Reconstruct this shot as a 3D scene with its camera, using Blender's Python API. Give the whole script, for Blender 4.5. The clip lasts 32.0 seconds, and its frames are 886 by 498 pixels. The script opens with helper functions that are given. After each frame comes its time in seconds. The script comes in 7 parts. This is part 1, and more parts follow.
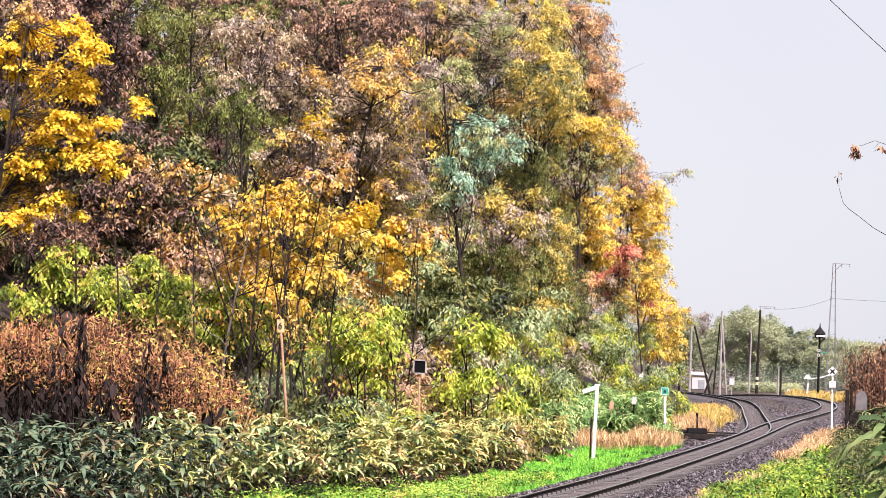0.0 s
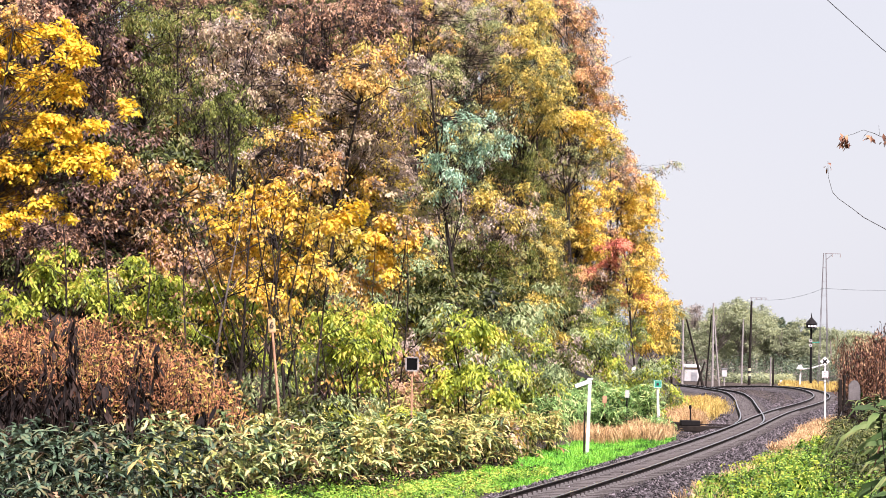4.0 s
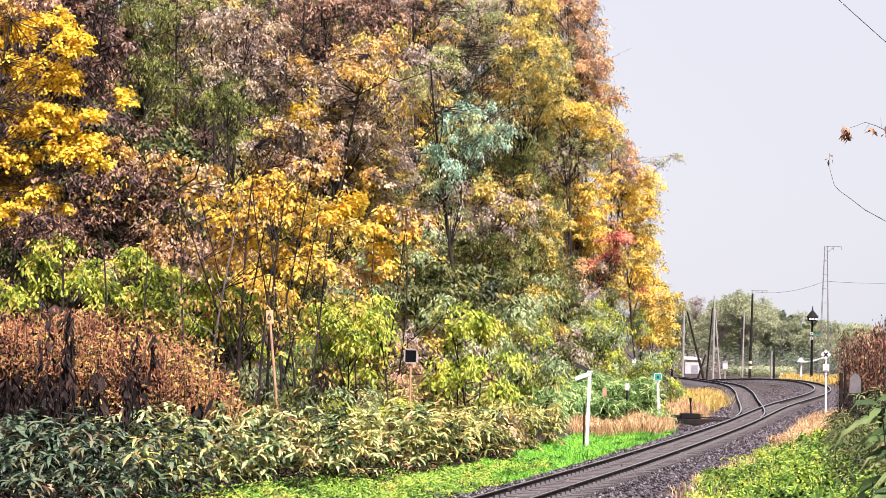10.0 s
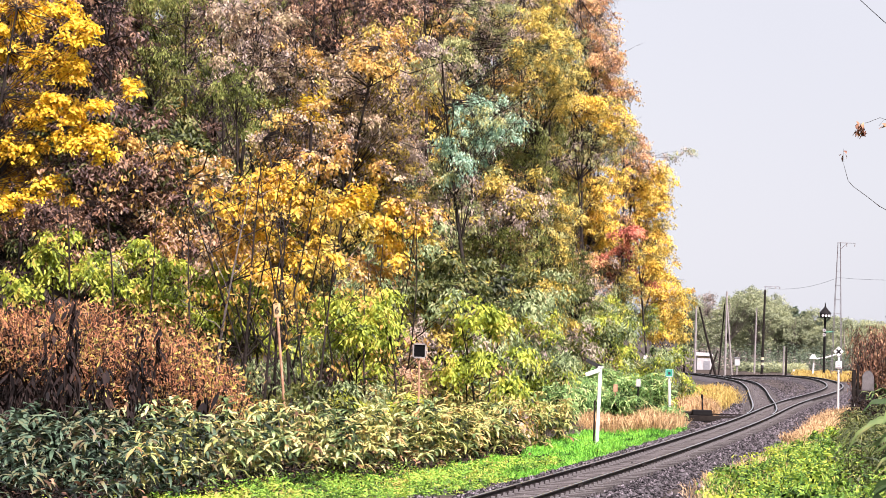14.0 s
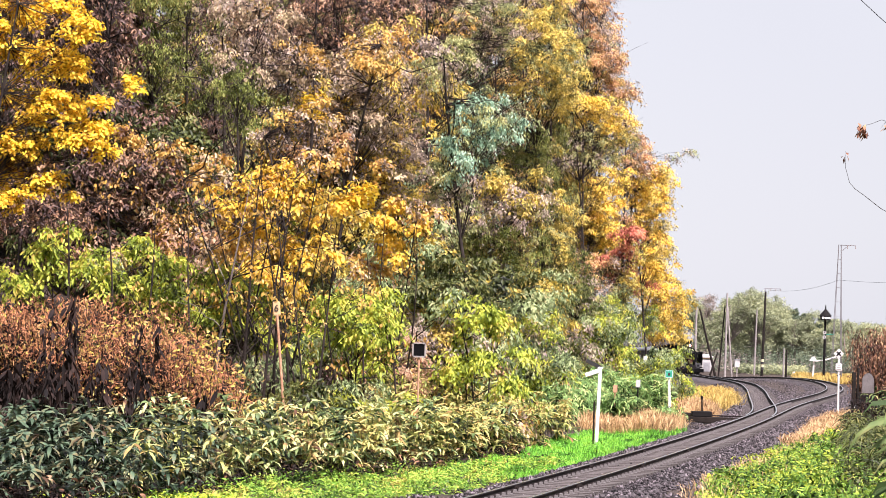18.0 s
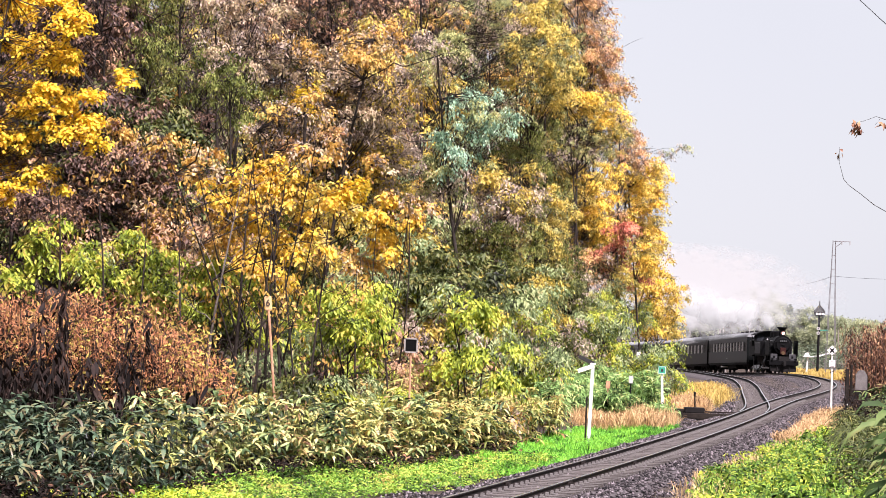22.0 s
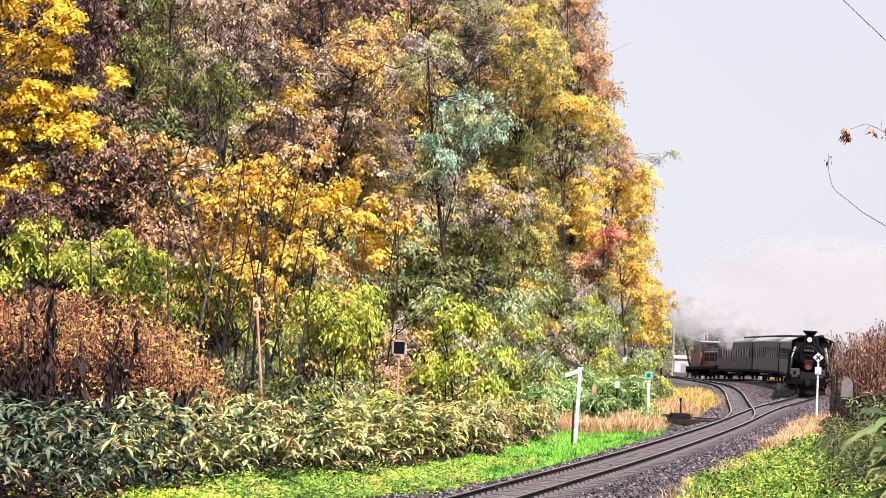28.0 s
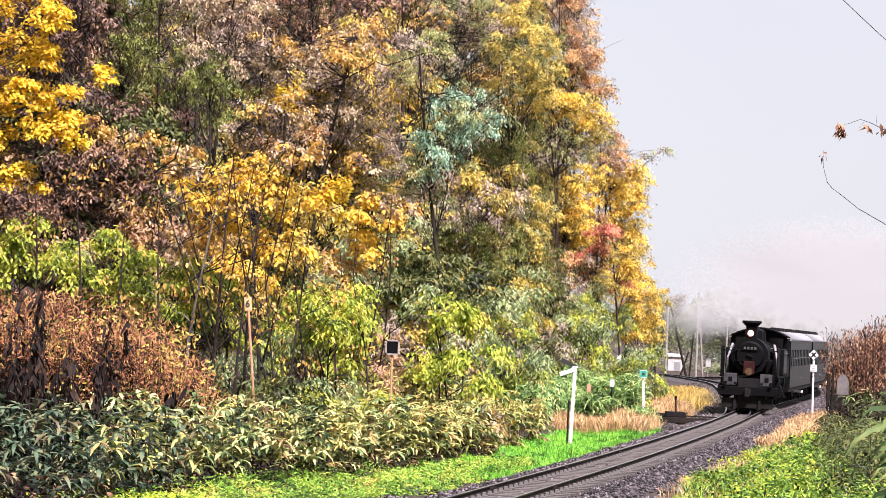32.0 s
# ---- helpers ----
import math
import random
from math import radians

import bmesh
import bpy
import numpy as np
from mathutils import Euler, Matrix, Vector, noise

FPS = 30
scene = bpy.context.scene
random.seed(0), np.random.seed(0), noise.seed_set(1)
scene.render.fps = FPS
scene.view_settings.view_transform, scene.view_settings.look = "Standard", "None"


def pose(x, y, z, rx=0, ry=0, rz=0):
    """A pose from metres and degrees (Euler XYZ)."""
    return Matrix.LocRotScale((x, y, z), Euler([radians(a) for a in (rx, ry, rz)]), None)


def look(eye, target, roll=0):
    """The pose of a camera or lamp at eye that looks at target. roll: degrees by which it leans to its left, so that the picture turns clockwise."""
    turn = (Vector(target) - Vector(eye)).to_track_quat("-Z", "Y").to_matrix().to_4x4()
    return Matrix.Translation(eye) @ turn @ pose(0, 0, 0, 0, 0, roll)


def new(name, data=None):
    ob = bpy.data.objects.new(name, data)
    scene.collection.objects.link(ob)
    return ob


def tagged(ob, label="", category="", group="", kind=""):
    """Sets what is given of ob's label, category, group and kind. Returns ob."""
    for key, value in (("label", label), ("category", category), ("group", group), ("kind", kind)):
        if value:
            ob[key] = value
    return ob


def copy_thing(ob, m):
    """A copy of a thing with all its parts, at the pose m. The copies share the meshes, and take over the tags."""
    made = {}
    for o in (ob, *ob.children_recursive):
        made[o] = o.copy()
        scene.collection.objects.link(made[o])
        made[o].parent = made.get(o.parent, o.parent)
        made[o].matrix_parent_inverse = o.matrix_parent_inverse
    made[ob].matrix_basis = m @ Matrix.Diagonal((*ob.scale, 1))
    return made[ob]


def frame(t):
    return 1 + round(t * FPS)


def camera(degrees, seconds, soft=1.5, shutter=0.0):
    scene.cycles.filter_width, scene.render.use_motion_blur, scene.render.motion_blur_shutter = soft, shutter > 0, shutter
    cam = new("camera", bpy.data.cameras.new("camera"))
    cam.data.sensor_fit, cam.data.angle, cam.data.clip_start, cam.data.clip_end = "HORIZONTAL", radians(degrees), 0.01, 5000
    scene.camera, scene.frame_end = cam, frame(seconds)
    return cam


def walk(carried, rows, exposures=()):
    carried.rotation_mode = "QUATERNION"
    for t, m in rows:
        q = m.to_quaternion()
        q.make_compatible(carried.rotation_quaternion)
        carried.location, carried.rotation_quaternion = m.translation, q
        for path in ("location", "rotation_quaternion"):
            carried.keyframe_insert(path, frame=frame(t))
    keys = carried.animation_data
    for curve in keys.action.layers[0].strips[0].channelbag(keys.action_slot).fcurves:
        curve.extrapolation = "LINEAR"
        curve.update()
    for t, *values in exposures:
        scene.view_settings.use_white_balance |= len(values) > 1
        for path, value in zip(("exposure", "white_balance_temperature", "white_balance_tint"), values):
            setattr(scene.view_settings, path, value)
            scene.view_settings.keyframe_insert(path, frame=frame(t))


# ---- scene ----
cam = camera(19.34, 32.0, soft=0.8)
# seconds, place, then yaw to the left, pitch and roll in degrees
PATH = [
    (0, -0.01, -0.03, 3.31, 0.246, 2.098, 2.13), (0.5, -0.01, -0.09, 3.32, 0.228, 2.135, 2.03),
    (1, -0.01, -0.16, 3.31, 0.183, 2.137, 1.86), (1.5, -0.02, -0.10, 3.32, 0.113, 2.141, 1.73),
    (2, -0.06, -0.50, 3.29, 0.010, 2.194, 1.52), (2.5, -0.08, -0.56, 3.30, -0.041, 2.137, 1.35),
    (3, -0.04, -0.19, 3.30, 0.003, 2.126, 1.21), (3.5, -0.02, -0.01, 3.32, 0.031, 2.073, 1.18),
    (5.5, 0.02, 0.28, 3.32, -0.006, 1.983, 0.96), (6, 0.02, 0.23, 3.29, -0.006, 2.029, 0.92),
    (6.5, 0.01, 0.16, 3.29, -0.003, 2.022, 1.04), (7, 0.03, 0.24, 3.29, 0.018, 2.024, 1.10),
    (7.5, 0.02, 0.15, 3.28, 0.042, 2.000, 1.16), (8, 0.03, 0.25, 3.31, 0.058, 1.972, 1.22),
    (8.5, -0.01, 0.04, 3.31, 0.072, 1.995, 1.30), (9, 0.00, 0.00, 3.30, 0.000, 2.005, 1.30),
    (9.5, 0.03, 0.35, 3.32, 0.023, 1.926, 1.30), (10, 0.05, 0.49, 3.33, 0.055, 1.842, 1.32),
    (10.5, 0.05, 0.57, 3.32, 0.077, 1.816, 1.30), (11, 0.04, 0.60, 3.32, 0.087, 1.769, 1.28),
    (11.5, 0.06, 0.58, 3.31, 0.106, 1.796, 1.23), (12, 0.08, 0.86, 3.31, 0.203, 1.761, 1.33),
    (12.5, 0.10, 1.04, 3.32, 0.247, 1.719, 1.52), (13, 0.10, 1.05, 3.33, 0.286, 1.710, 1.62),
    (13.5, 0.12, 1.12, 3.32, 0.302, 1.722, 1.62), (14, 0.13, 1.19, 3.34, 0.330, 1.711, 1.65),
    (14.5, 0.15, 1.43, 3.33, 0.368, 1.701, 1.57), (16.5, 0.18, 1.51, 3.34, 0.383, 1.788, 1.68),
    (17, 0.16, 1.38, 3.32, 0.420, 1.749, 1.83), (17.5, 0.17, 1.51, 3.33, 0.438, 1.683, 2.02),
    (18, 0.14, 1.32, 3.32, 0.345, 1.709, 2.04), (18.5, 0.15, 1.42, 3.33, 0.303, 1.686, 1.96),
    (19, 0.16, 1.54, 3.33, 0.259, 1.642, 1.89), (19.5, 0.16, 1.55, 3.34, 0.281, 1.638, 1.95),
    (20, 0.19, 1.59, 3.33, 0.326, 1.613, 2.03), (20.5, 0.20, 1.58, 3.31, 0.354, 1.600, 2.14),
    (21, 0.20, 1.57, 3.32, 0.283, 1.597, 2.21), (21.5, 0.18, 1.54, 3.35, 0.267, 1.595, 2.26),
    (22, 0.20, 1.52, 3.37, 0.223, 1.577, 2.30), (22.5, 0.17, 1.50, 3.33, 0.189, 1.650, 2.40),
    (23, 0.19, 1.67, 3.35, 0.209, 1.603, 2.52), (23.5, 0.17, 1.51, 3.33, 0.177, 1.602, 2.52),
    (24, 0.15, 1.53, 3.34, 0.159, 1.593, 2.46), (24.5, 0.17, 1.62, 3.34, 0.173, 1.581, 2.57),
    (25, 0.19, 1.68, 3.35, 0.232, 1.538, 2.70), (25.5, 0.19, 1.79, 3.33, 0.219, 1.564, 2.81),
    (27.5, 0.06, 1.77, 3.32, -0.043, 1.644, 3.01), (28, 0.04, 1.71, 3.35, -0.137, 1.665, 2.92),
    (28.5, 0.04, 1.80, 3.34, -0.213, 1.702, 2.75), (29, 0.06, 1.91, 3.33, -0.214, 1.752, 2.67),
    (29.5, 0.03, 2.22, 3.33, -0.273, 1.671, 2.69), (30, 0.05, 2.31, 3.33, -0.245, 1.599, 2.73),
    (30.5, 0.04, 2.29, 3.35, -0.284, 1.543, 2.76), (31, -0.01, 2.46, 3.34, -0.400, 1.542, 2.71),
    (31.5, 0.02, 2.59, 3.34, -0.308, 1.548, 2.69), (32, 0.01, 2.47, 3.33, -0.317, 1.667, 2.59),
]
walk(cam, [(t, pose(x, y, z, 0, 0, yaw) @ pose(0, 0, 0, 90 + pitch) @ pose(0, 0, 0, 0, 0, roll)) for t, x, y, z, yaw, pitch, roll in PATH],
     exposures=[(0, 2.3, 6400, 24), (32, 2.3, 6400, 24)])

# world and light: an overcast autumn day
world = bpy.data.worlds.new("overcast_sky")
scene.world = world
world.use_nodes = True
wn = world.node_tree
wn.nodes.clear()
sky = wn.nodes.new("ShaderNodeTexSky")
sky.sky_type, sky.sun_disc = "NISHITA", False
sky.sun_elevation, sky.sun_rotation = radians(57), radians(152)
sky.air_density, sky.dust_density = 1.0, 2.0
cloud = wn.nodes.new("ShaderNodeMix")
cloud.data_type = "RGBA"
cloud.inputs[0].default_value = 0.93
cover, tone = wn.nodes.new("ShaderNodeTexNoise"), wn.nodes.new("ShaderNodeValToRGB")
cover.inputs["Scale"].default_value, cover.inputs["Detail"].default_value, cover.inputs["Roughness"].default_value = 3.2, 2, 0.4
tone.color_ramp.elements[0].position, tone.color_ramp.elements[1].position = 0.3, 0.7
tone.color_ramp.elements[0].color, tone.color_ramp.elements[1].color = (3.75, 4.02, 4.06, 1), (4.45, 4.80, 4.72, 1)
wn.links.new(wn.nodes.new("ShaderNodeTexCoord").outputs["Generated"], cover.inputs["Vector"])
wn.links.new(cover.outputs["Fac"], tone.inputs[0])
wn.links.new(tone.outputs[0], cloud.inputs[7])
wn.links.new(sky.outputs[0], cloud.inputs[6])
back = wn.nodes.new("ShaderNodeBackground")
back.inputs[1].default_value = 0.0395
wn.links.new(cloud.outputs[2], back.inputs[0])
wn.links.new(back.outputs[0], wn.nodes.new("ShaderNodeOutputWorld").inputs[0])
sun = new("sun", bpy.data.lights.new("sun", "SUN"))
sun.data.energy, sun.data.angle, sun.data.color = 2.65, radians(6), (1, 0.94, 0.92)
sun.matrix_world = look((32, -40, 105), (0, 20, 0))

# ---- materials ----
MATS = {}


def nodes_of(name):
    m = bpy.data.materials.new(name)
    m.use_nodes = True
    nt = m.node_tree
    bsdf = nt.nodes["Principled BSDF"]
    MATS[name] = m
    return m, nt, bsdf


def ramp(nt, cols):
    r = nt.nodes.new("ShaderNodeValToRGB")
    el = r.color_ramp.elements
    while len(el) < len(cols):
        el.new(0.5)
    for e, (p, c) in zip(el, cols):
        e.position, e.color = p, (min(c[0], 0.9), min(c[1], 0.9), min(c[2], 0.9), 1)
    return r


def surface(name, dark, light, scale=4.0, rough=0.7, metal=0.0, bump=0.2, fine=40.0, wear=None, spec=0.5):
    """A surface that varies between two colours at two scales, with fine relief."""
    m, nt, b = nodes_of(name)
    L, N = nt.links.new, nt.nodes.new
    co = N("ShaderNodeTexCoord")
    big, small = N("ShaderNodeTexNoise"), N("ShaderNodeTexNoise")
    big.inputs["Scale"].default_value, small.inputs["Scale"].default_value = scale, fine
    big.inputs["Detail"].default_value = small.inputs["Detail"].default_value = 4
    L(co.outputs["Object"], big.inputs["Vector"])
    L(co.outputs["Object"], small.inputs["Vector"])
    mix = N("ShaderNodeMath")
    mix.operation = "MULTIPLY_ADD"
    mix.inputs[1].default_value = 0.45
    L(small.outputs["Fac"], mix.inputs[0])
    half = N("ShaderNodeMath")
    half.operation = "MULTIPLY"
    half.inputs[1].default_value = 0.6
    L(big.outputs["Fac"], half.inputs[0])
    L(half.outputs[0], mix.inputs[2])
    stops = [(0.3, dark), (0.68, light)]
    if wear:
        stops.append((0.8, wear))
    r = ramp(nt, stops)
    L(mix.outputs[0], r.inputs[0])
    L(r.outputs[0], b.inputs["Base Color"])
    b.inputs["Roughness"].default_value, b.inputs["Metallic"].default_value = rough, metal
    b.inputs["Specular IOR Level"].default_value = spec
    if bump:
        bp = N("ShaderNodeBump")
        bp.inputs["Strength"].default_value, bp.inputs["Distance"].default_value = bump, 0.02
        L(small.outputs["Fac"], bp.inputs["Height"])
        L(bp.outputs[0], b.inputs["Normal"])
    return m


def leafy(name, cols, trans=0.38, rough=0.5, scale=1.5, spec=0.22, vary=0.55, drift=2.1):
    """Leaves: every leaf takes its own colour from the range, shifted over the crown by a slow noise, and lets light through."""
    m, nt, b = nodes_of(name)
    L, N = nt.links.new, nt.nodes.new
    geo, co, noi = N("ShaderNodeNewGeometry"), N("ShaderNodeTexCoord"), N("ShaderNodeTexNoise")
    noi.inputs["Scale"].default_value, noi.inputs["Detail"].default_value = scale, 2
    L(co.outputs["Object"], noi.inputs["Vector"])
    a = N("ShaderNodeMath")
    a.operation = "MULTIPLY_ADD"
    a.inputs[1].default_value, a.inputs[2].default_value = drift, -0.39 * drift
    L(noi.outputs["Fac"], a.inputs[0])
    s = N("ShaderNodeMath")
    s.operation = "MULTIPLY_ADD"
    s.inputs[1].default_value = vary
    L(geo.outputs["Random Per Island"], s.inputs[0])
    L(a.outputs[0], s.inputs[2])
    n = len(cols)
    # darkest stops deepened to stand in for shaded gaps between leaves
    deep = [0.35 if i == 0 else (0.88 if i == 1 else 1.06) for i in range(n)]
    r = ramp(nt, [(i / (n - 1), (k * c[0], k * c[1], k * (c[2] + 0.07 * c[1]))) for i, (c, k) in enumerate(zip(cols, deep))])
    L(s.outputs[0], r.inputs[0])
    L(r.outputs[0], b.inputs["Base Color"])
    b.inputs["Roughness"].default_value, b.inputs["Specular IOR Level"].default_value = rough, spec
    t, mx, out = N("ShaderNodeBsdfTranslucent"), N("ShaderNodeMixShader"), nt.nodes["Material Output"]
    L(r.outputs[0], t.inputs[0])
    mx.inputs[0].default_value = trans
    L(b.outputs[0], mx.inputs[1])
    L(t.outputs[0], mx.inputs[2])
    L(mx.outputs[0], out.inputs[0])
    return m


leafy("gold", [(0.34, 0.16, 0.01), (0.7, 0.41, 0.006), (0.88, 0.6, 0.006), (0.9, 0.68, 0.012), (0.76, 0.46, 0.018)])
leafy("yellow", [(0.15, 0.085, 0.018), (0.5, 0.31, 0.022), (0.76, 0.5, 0.02), (0.84, 0.6, 0.035), (0.58, 0.41, 0.08)])
leafy("amber", [(0.1, 0.055, 0.022), (0.38, 0.21, 0.05), (0.62, 0.37, 0.055), (0.66, 0.45, 0.1), (0.32, 0.23, 0.07)])
leafy("orange", [(0.32, 0.16, 0.025), (0.68, 0.39, 0.03), (0.84, 0.58, 0.04), (0.88, 0.66, 0.07), (0.5, 0.38, 0.06)])
leafy("russet", [(0.22, 0.1, 0.06), (0.52, 0.27, 0.12), (0.7, 0.41, 0.17), (0.68, 0.48, 0.17), (0.36, 0.28, 0.1)])
leafy("rust", [(0.1, 0.048, 0.034), (0.29, 0.155, 0.09), (0.5, 0.29, 0.15), (0.57, 0.39, 0.22), (0.26, 0.2, 0.09)])
leafy("brown", [(0.08, 0.058, 0.052), (0.24, 0.18, 0.14), (0.42, 0.335, 0.26), (0.55, 0.455, 0.32), (0.38, 0.33, 0.17)])
leafy("tan", [(0.1, 0.072, 0.05), (0.29, 0.21, 0.13), (0.49, 0.37, 0.22), (0.58, 0.46, 0.25), (0.36, 0.31, 0.13)])
leafy("olive", [(0.03, 0.042, 0.01), (0.095, 0.12, 0.02), (0.19, 0.21, 0.035), (0.29, 0.28, 0.06), (0.26, 0.18, 0.06)])
leafy("moss", [(0.06, 0.08, 0.018), (0.16, 0.2, 0.035), (0.28, 0.32, 0.055), (0.42, 0.42, 0.11)])
leafy("olivegold", [(0.13, 0.115, 0.032), (0.35, 0.3, 0.055), (0.6, 0.48, 0.075), (0.74, 0.55, 0.085), (0.44, 0.33, 0.1)])
leafy("sage", [(0.065, 0.078, 0.034), (0.18, 0.21, 0.075), (0.33, 0.36, 0.125), (0.47, 0.48, 0.16), (0.46, 0.37, 0.13)])
leafy("teal", [(0.07, 0.125, 0.07), (0.19, 0.34, 0.2), (0.34, 0.53, 0.33), (0.48, 0.63, 0.4), (0.42, 0.46, 0.2)])
leafy("red", [(0.2, 0.05, 0.04), (0.54, 0.15, 0.09), (0.76, 0.29, 0.17), (0.66, 0.34, 0.14)])
leafy("lime", [(0.05, 0.075, 0.008), (0.17, 0.24, 0.016), (0.35, 0.43, 0.026), (0.56, 0.58, 0.04), (0.5, 0.39, 0.055)], trans=0.38)
leafy("green", [(0.045, 0.065, 0.025), (0.13, 0.185, 0.065), (0.27, 0.35, 0.13), (0.43, 0.49, 0.21), (0.38, 0.33, 0.13)])
leafy("fern", [(0.02, 0.045, 0.012), (0.08, 0.16, 0.035), (0.19, 0.34, 0.08), (0.36, 0.5, 0.15), (0.5, 0.5, 0.17)])
leafy("bamboo", [(0.006, 0.009, 0.004), (0.022, 0.04, 0.012), (0.09, 0.145, 0.042), (0.27, 0.35, 0.11), (0.52, 0.52, 0.18), (0.44, 0.31, 0.1), (0.1, 0.05, 0.026)], trans=0.2, rough=0.42, scale=0.9, spec=0.3)
# leaf colours darkened for the shade the bank's bamboo stands in
leafy("shaded_broadleaf", [(0.006, 0.011, 0.003), (0.02, 0.038, 0.01), (0.05, 0.09, 0.02), (0.13, 0.17, 0.045), (0.3, 0.23, 0.09)], trans=0.1, rough=0.6, scale=1.5, spec=0.1)
# darkened leaf colours that stand in for shaded gaps in the wood
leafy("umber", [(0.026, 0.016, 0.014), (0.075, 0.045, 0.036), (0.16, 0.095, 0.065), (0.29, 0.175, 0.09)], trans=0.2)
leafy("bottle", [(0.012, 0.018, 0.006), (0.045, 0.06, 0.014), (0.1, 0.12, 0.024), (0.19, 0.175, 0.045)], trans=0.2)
leafy("deadweed", [(0.07, 0.028, 0.016), (0.24, 0.095, 0.042), (0.46, 0.2, 0.085), (0.58, 0.3, 0.11), (0.34, 0.27, 0.06)], trans=0.25, rough=0.7, scale=1.2)
leafy("deadweed_dark", [(0.018, 0.009, 0.008), (0.065, 0.03, 0.02), (0.16, 0.075, 0.042), (0.28, 0.145, 0.07), (0.38, 0.24, 0.11)], trans=0.15, rough=0.7)
leafy("grass", [(0.05, 0.16, 0.01), (0.12, 0.38, 0.02), (0.20, 0.55, 0.02), (0.34, 0.62, 0.03)], trans=0.4)
# the bamboo's colours again, darkened as if shaded by the dead weeds
leafy("bamboo_shaded", [(0.003, 0.0045, 0.0025), (0.007, 0.014, 0.006), (0.022, 0.042, 0.019), (0.085, 0.135, 0.07), (0.15, 0.14, 0.055), (0.06, 0.034, 0.017)], trans=0.12, rough=0.4, spec=0.25)
leafy("bamboo_dry", [(0.016, 0.018, 0.006), (0.1, 0.12, 0.026), (0.26, 0.29, 0.06), (0.46, 0.43, 0.11), (0.52, 0.37, 0.11), (0.26, 0.14, 0.05)], trans=0.25, rough=0.5, spec=0.2)
# near-black of dead weeds; also colours leaves that stand in for shade
leafy("blackweed_and_shade", [(0.004, 0.0025, 0.002), (0.014, 0.008, 0.006), (0.04, 0.022, 0.014)], trans=0.1, rough=0.8)
leafy("litter", [(0.03, 0.014, 0.008), (0.11, 0.055, 0.03), (0.26, 0.14, 0.07), (0.46, 0.27, 0.14)], trans=0.15, rough=0.8)
leafy("verge", [(0.02, 0.05, 0.004), (0.07, 0.16, 0.01), (0.17, 0.34, 0.02), (0.33, 0.47, 0.03), (0.48, 0.42, 0.07), (0.36, 0.22, 0.07)], trans=0.3, scale=1.4, vary=0.35)
leafy("weeds", [(0.006, 0.016, 0.003), (0.03, 0.075, 0.008), (0.11, 0.22, 0.014), (0.28, 0.4, 0.024), (0.5, 0.46, 0.05)], trans=0.3, scale=1.6, vary=0.6, drift=1.4)
leafy("yellow_weeds", [(0.20, 0.30, 0.015), (0.42, 0.52, 0.02), (0.56, 0.62, 0.025), (0.36, 0.46, 0.03)], trans=0.35)
leafy("straw", [(0.22, 0.125, 0.055), (0.47, 0.30, 0.13), (0.64, 0.43, 0.19), (0.68, 0.52, 0.25)], trans=0.3, rough=0.7, scale=1.5)
leafy("goldstraw", [(0.36, 0.23, 0.05), (0.54, 0.37, 0.075), (0.64, 0.47, 0.1), (0.64, 0.52, 0.18)], trans=0.3, rough=0.7)
# distant foliage: colours paled and evened out to stand in for haze
leafy("hazy_leaf", [(0.23, 0.265, 0.15), (0.28, 0.315, 0.165), (0.35, 0.38, 0.185), (0.46, 0.44, 0.18)], scale=0.12, trans=0.4)
leafy("hazy_pine", [(0.09, 0.125, 0.08), (0.135, 0.18, 0.105), (0.2, 0.25, 0.135)], scale=0.12, trans=0.4)
leafy("hazy_brown", [(0.29, 0.23, 0.19), (0.40, 0.33, 0.26), (0.48, 0.42, 0.30)], scale=0.12, trans=0.45)
surface("bark", (0.010, 0.0075, 0.006), (0.042, 0.033, 0.028), 3, 0.9, bump=0.6, fine=25, spec=0.15)
surface("pale_bark", (0.10, 0.08, 0.07), (0.26, 0.22, 0.19), 3, 0.85, bump=0.5, fine=25)
surface("soil", (0.010, 0.006, 0.004), (0.045, 0.028, 0.016), 0.6, 0.95, bump=0.8, fine=9, wear=(0.09, 0.06, 0.03))
surface("ballast", (0.010, 0.0085, 0.009), (0.085, 0.073, 0.075), 3.0, 0.85, bump=1.0, fine=14, spec=0.3)
surface("sleeper", (0.028, 0.023, 0.021), (0.115, 0.10, 0.093), 2.0, 0.8, bump=0.5, fine=30)
surface("rail_side", (0.004, 0.003, 0.003), (0.020, 0.013, 0.011), 3.0, 0.8, bump=0.3, fine=50, spec=0.2)
surface("chair_plate", (0.05, 0.045, 0.042), (0.19, 0.175, 0.168), 3.0, 0.7, bump=0.2, fine=30)
surface("rail_top", (0.35, 0.35, 0.37), (0.62, 0.62, 0.64), 3.0, 0.28, 1.0, bump=0.02)
surface("white_paint", (0.62, 0.61, 0.58), (0.84, 0.83, 0.80), 6.0, 0.5, bump=0.1, wear=(0.55, 0.47, 0.38))
surface("black_paint", (0.010, 0.010, 0.011), (0.035, 0.033, 0.032), 5.0, 0.45, bump=0.1)
surface("green_paint", (0.01, 0.20, 0.13), (0.03, 0.36, 0.24), 5.0, 0.5, bump=0.05)
surface("rusty_post", (0.22, 0.10, 0.05), (0.52, 0.30, 0.18), 5.0, 0.8, bump=0.3)
surface("grey_wood", (0.14, 0.125, 0.115), (0.33, 0.30, 0.28), 3.0, 0.85, bump=0.4)
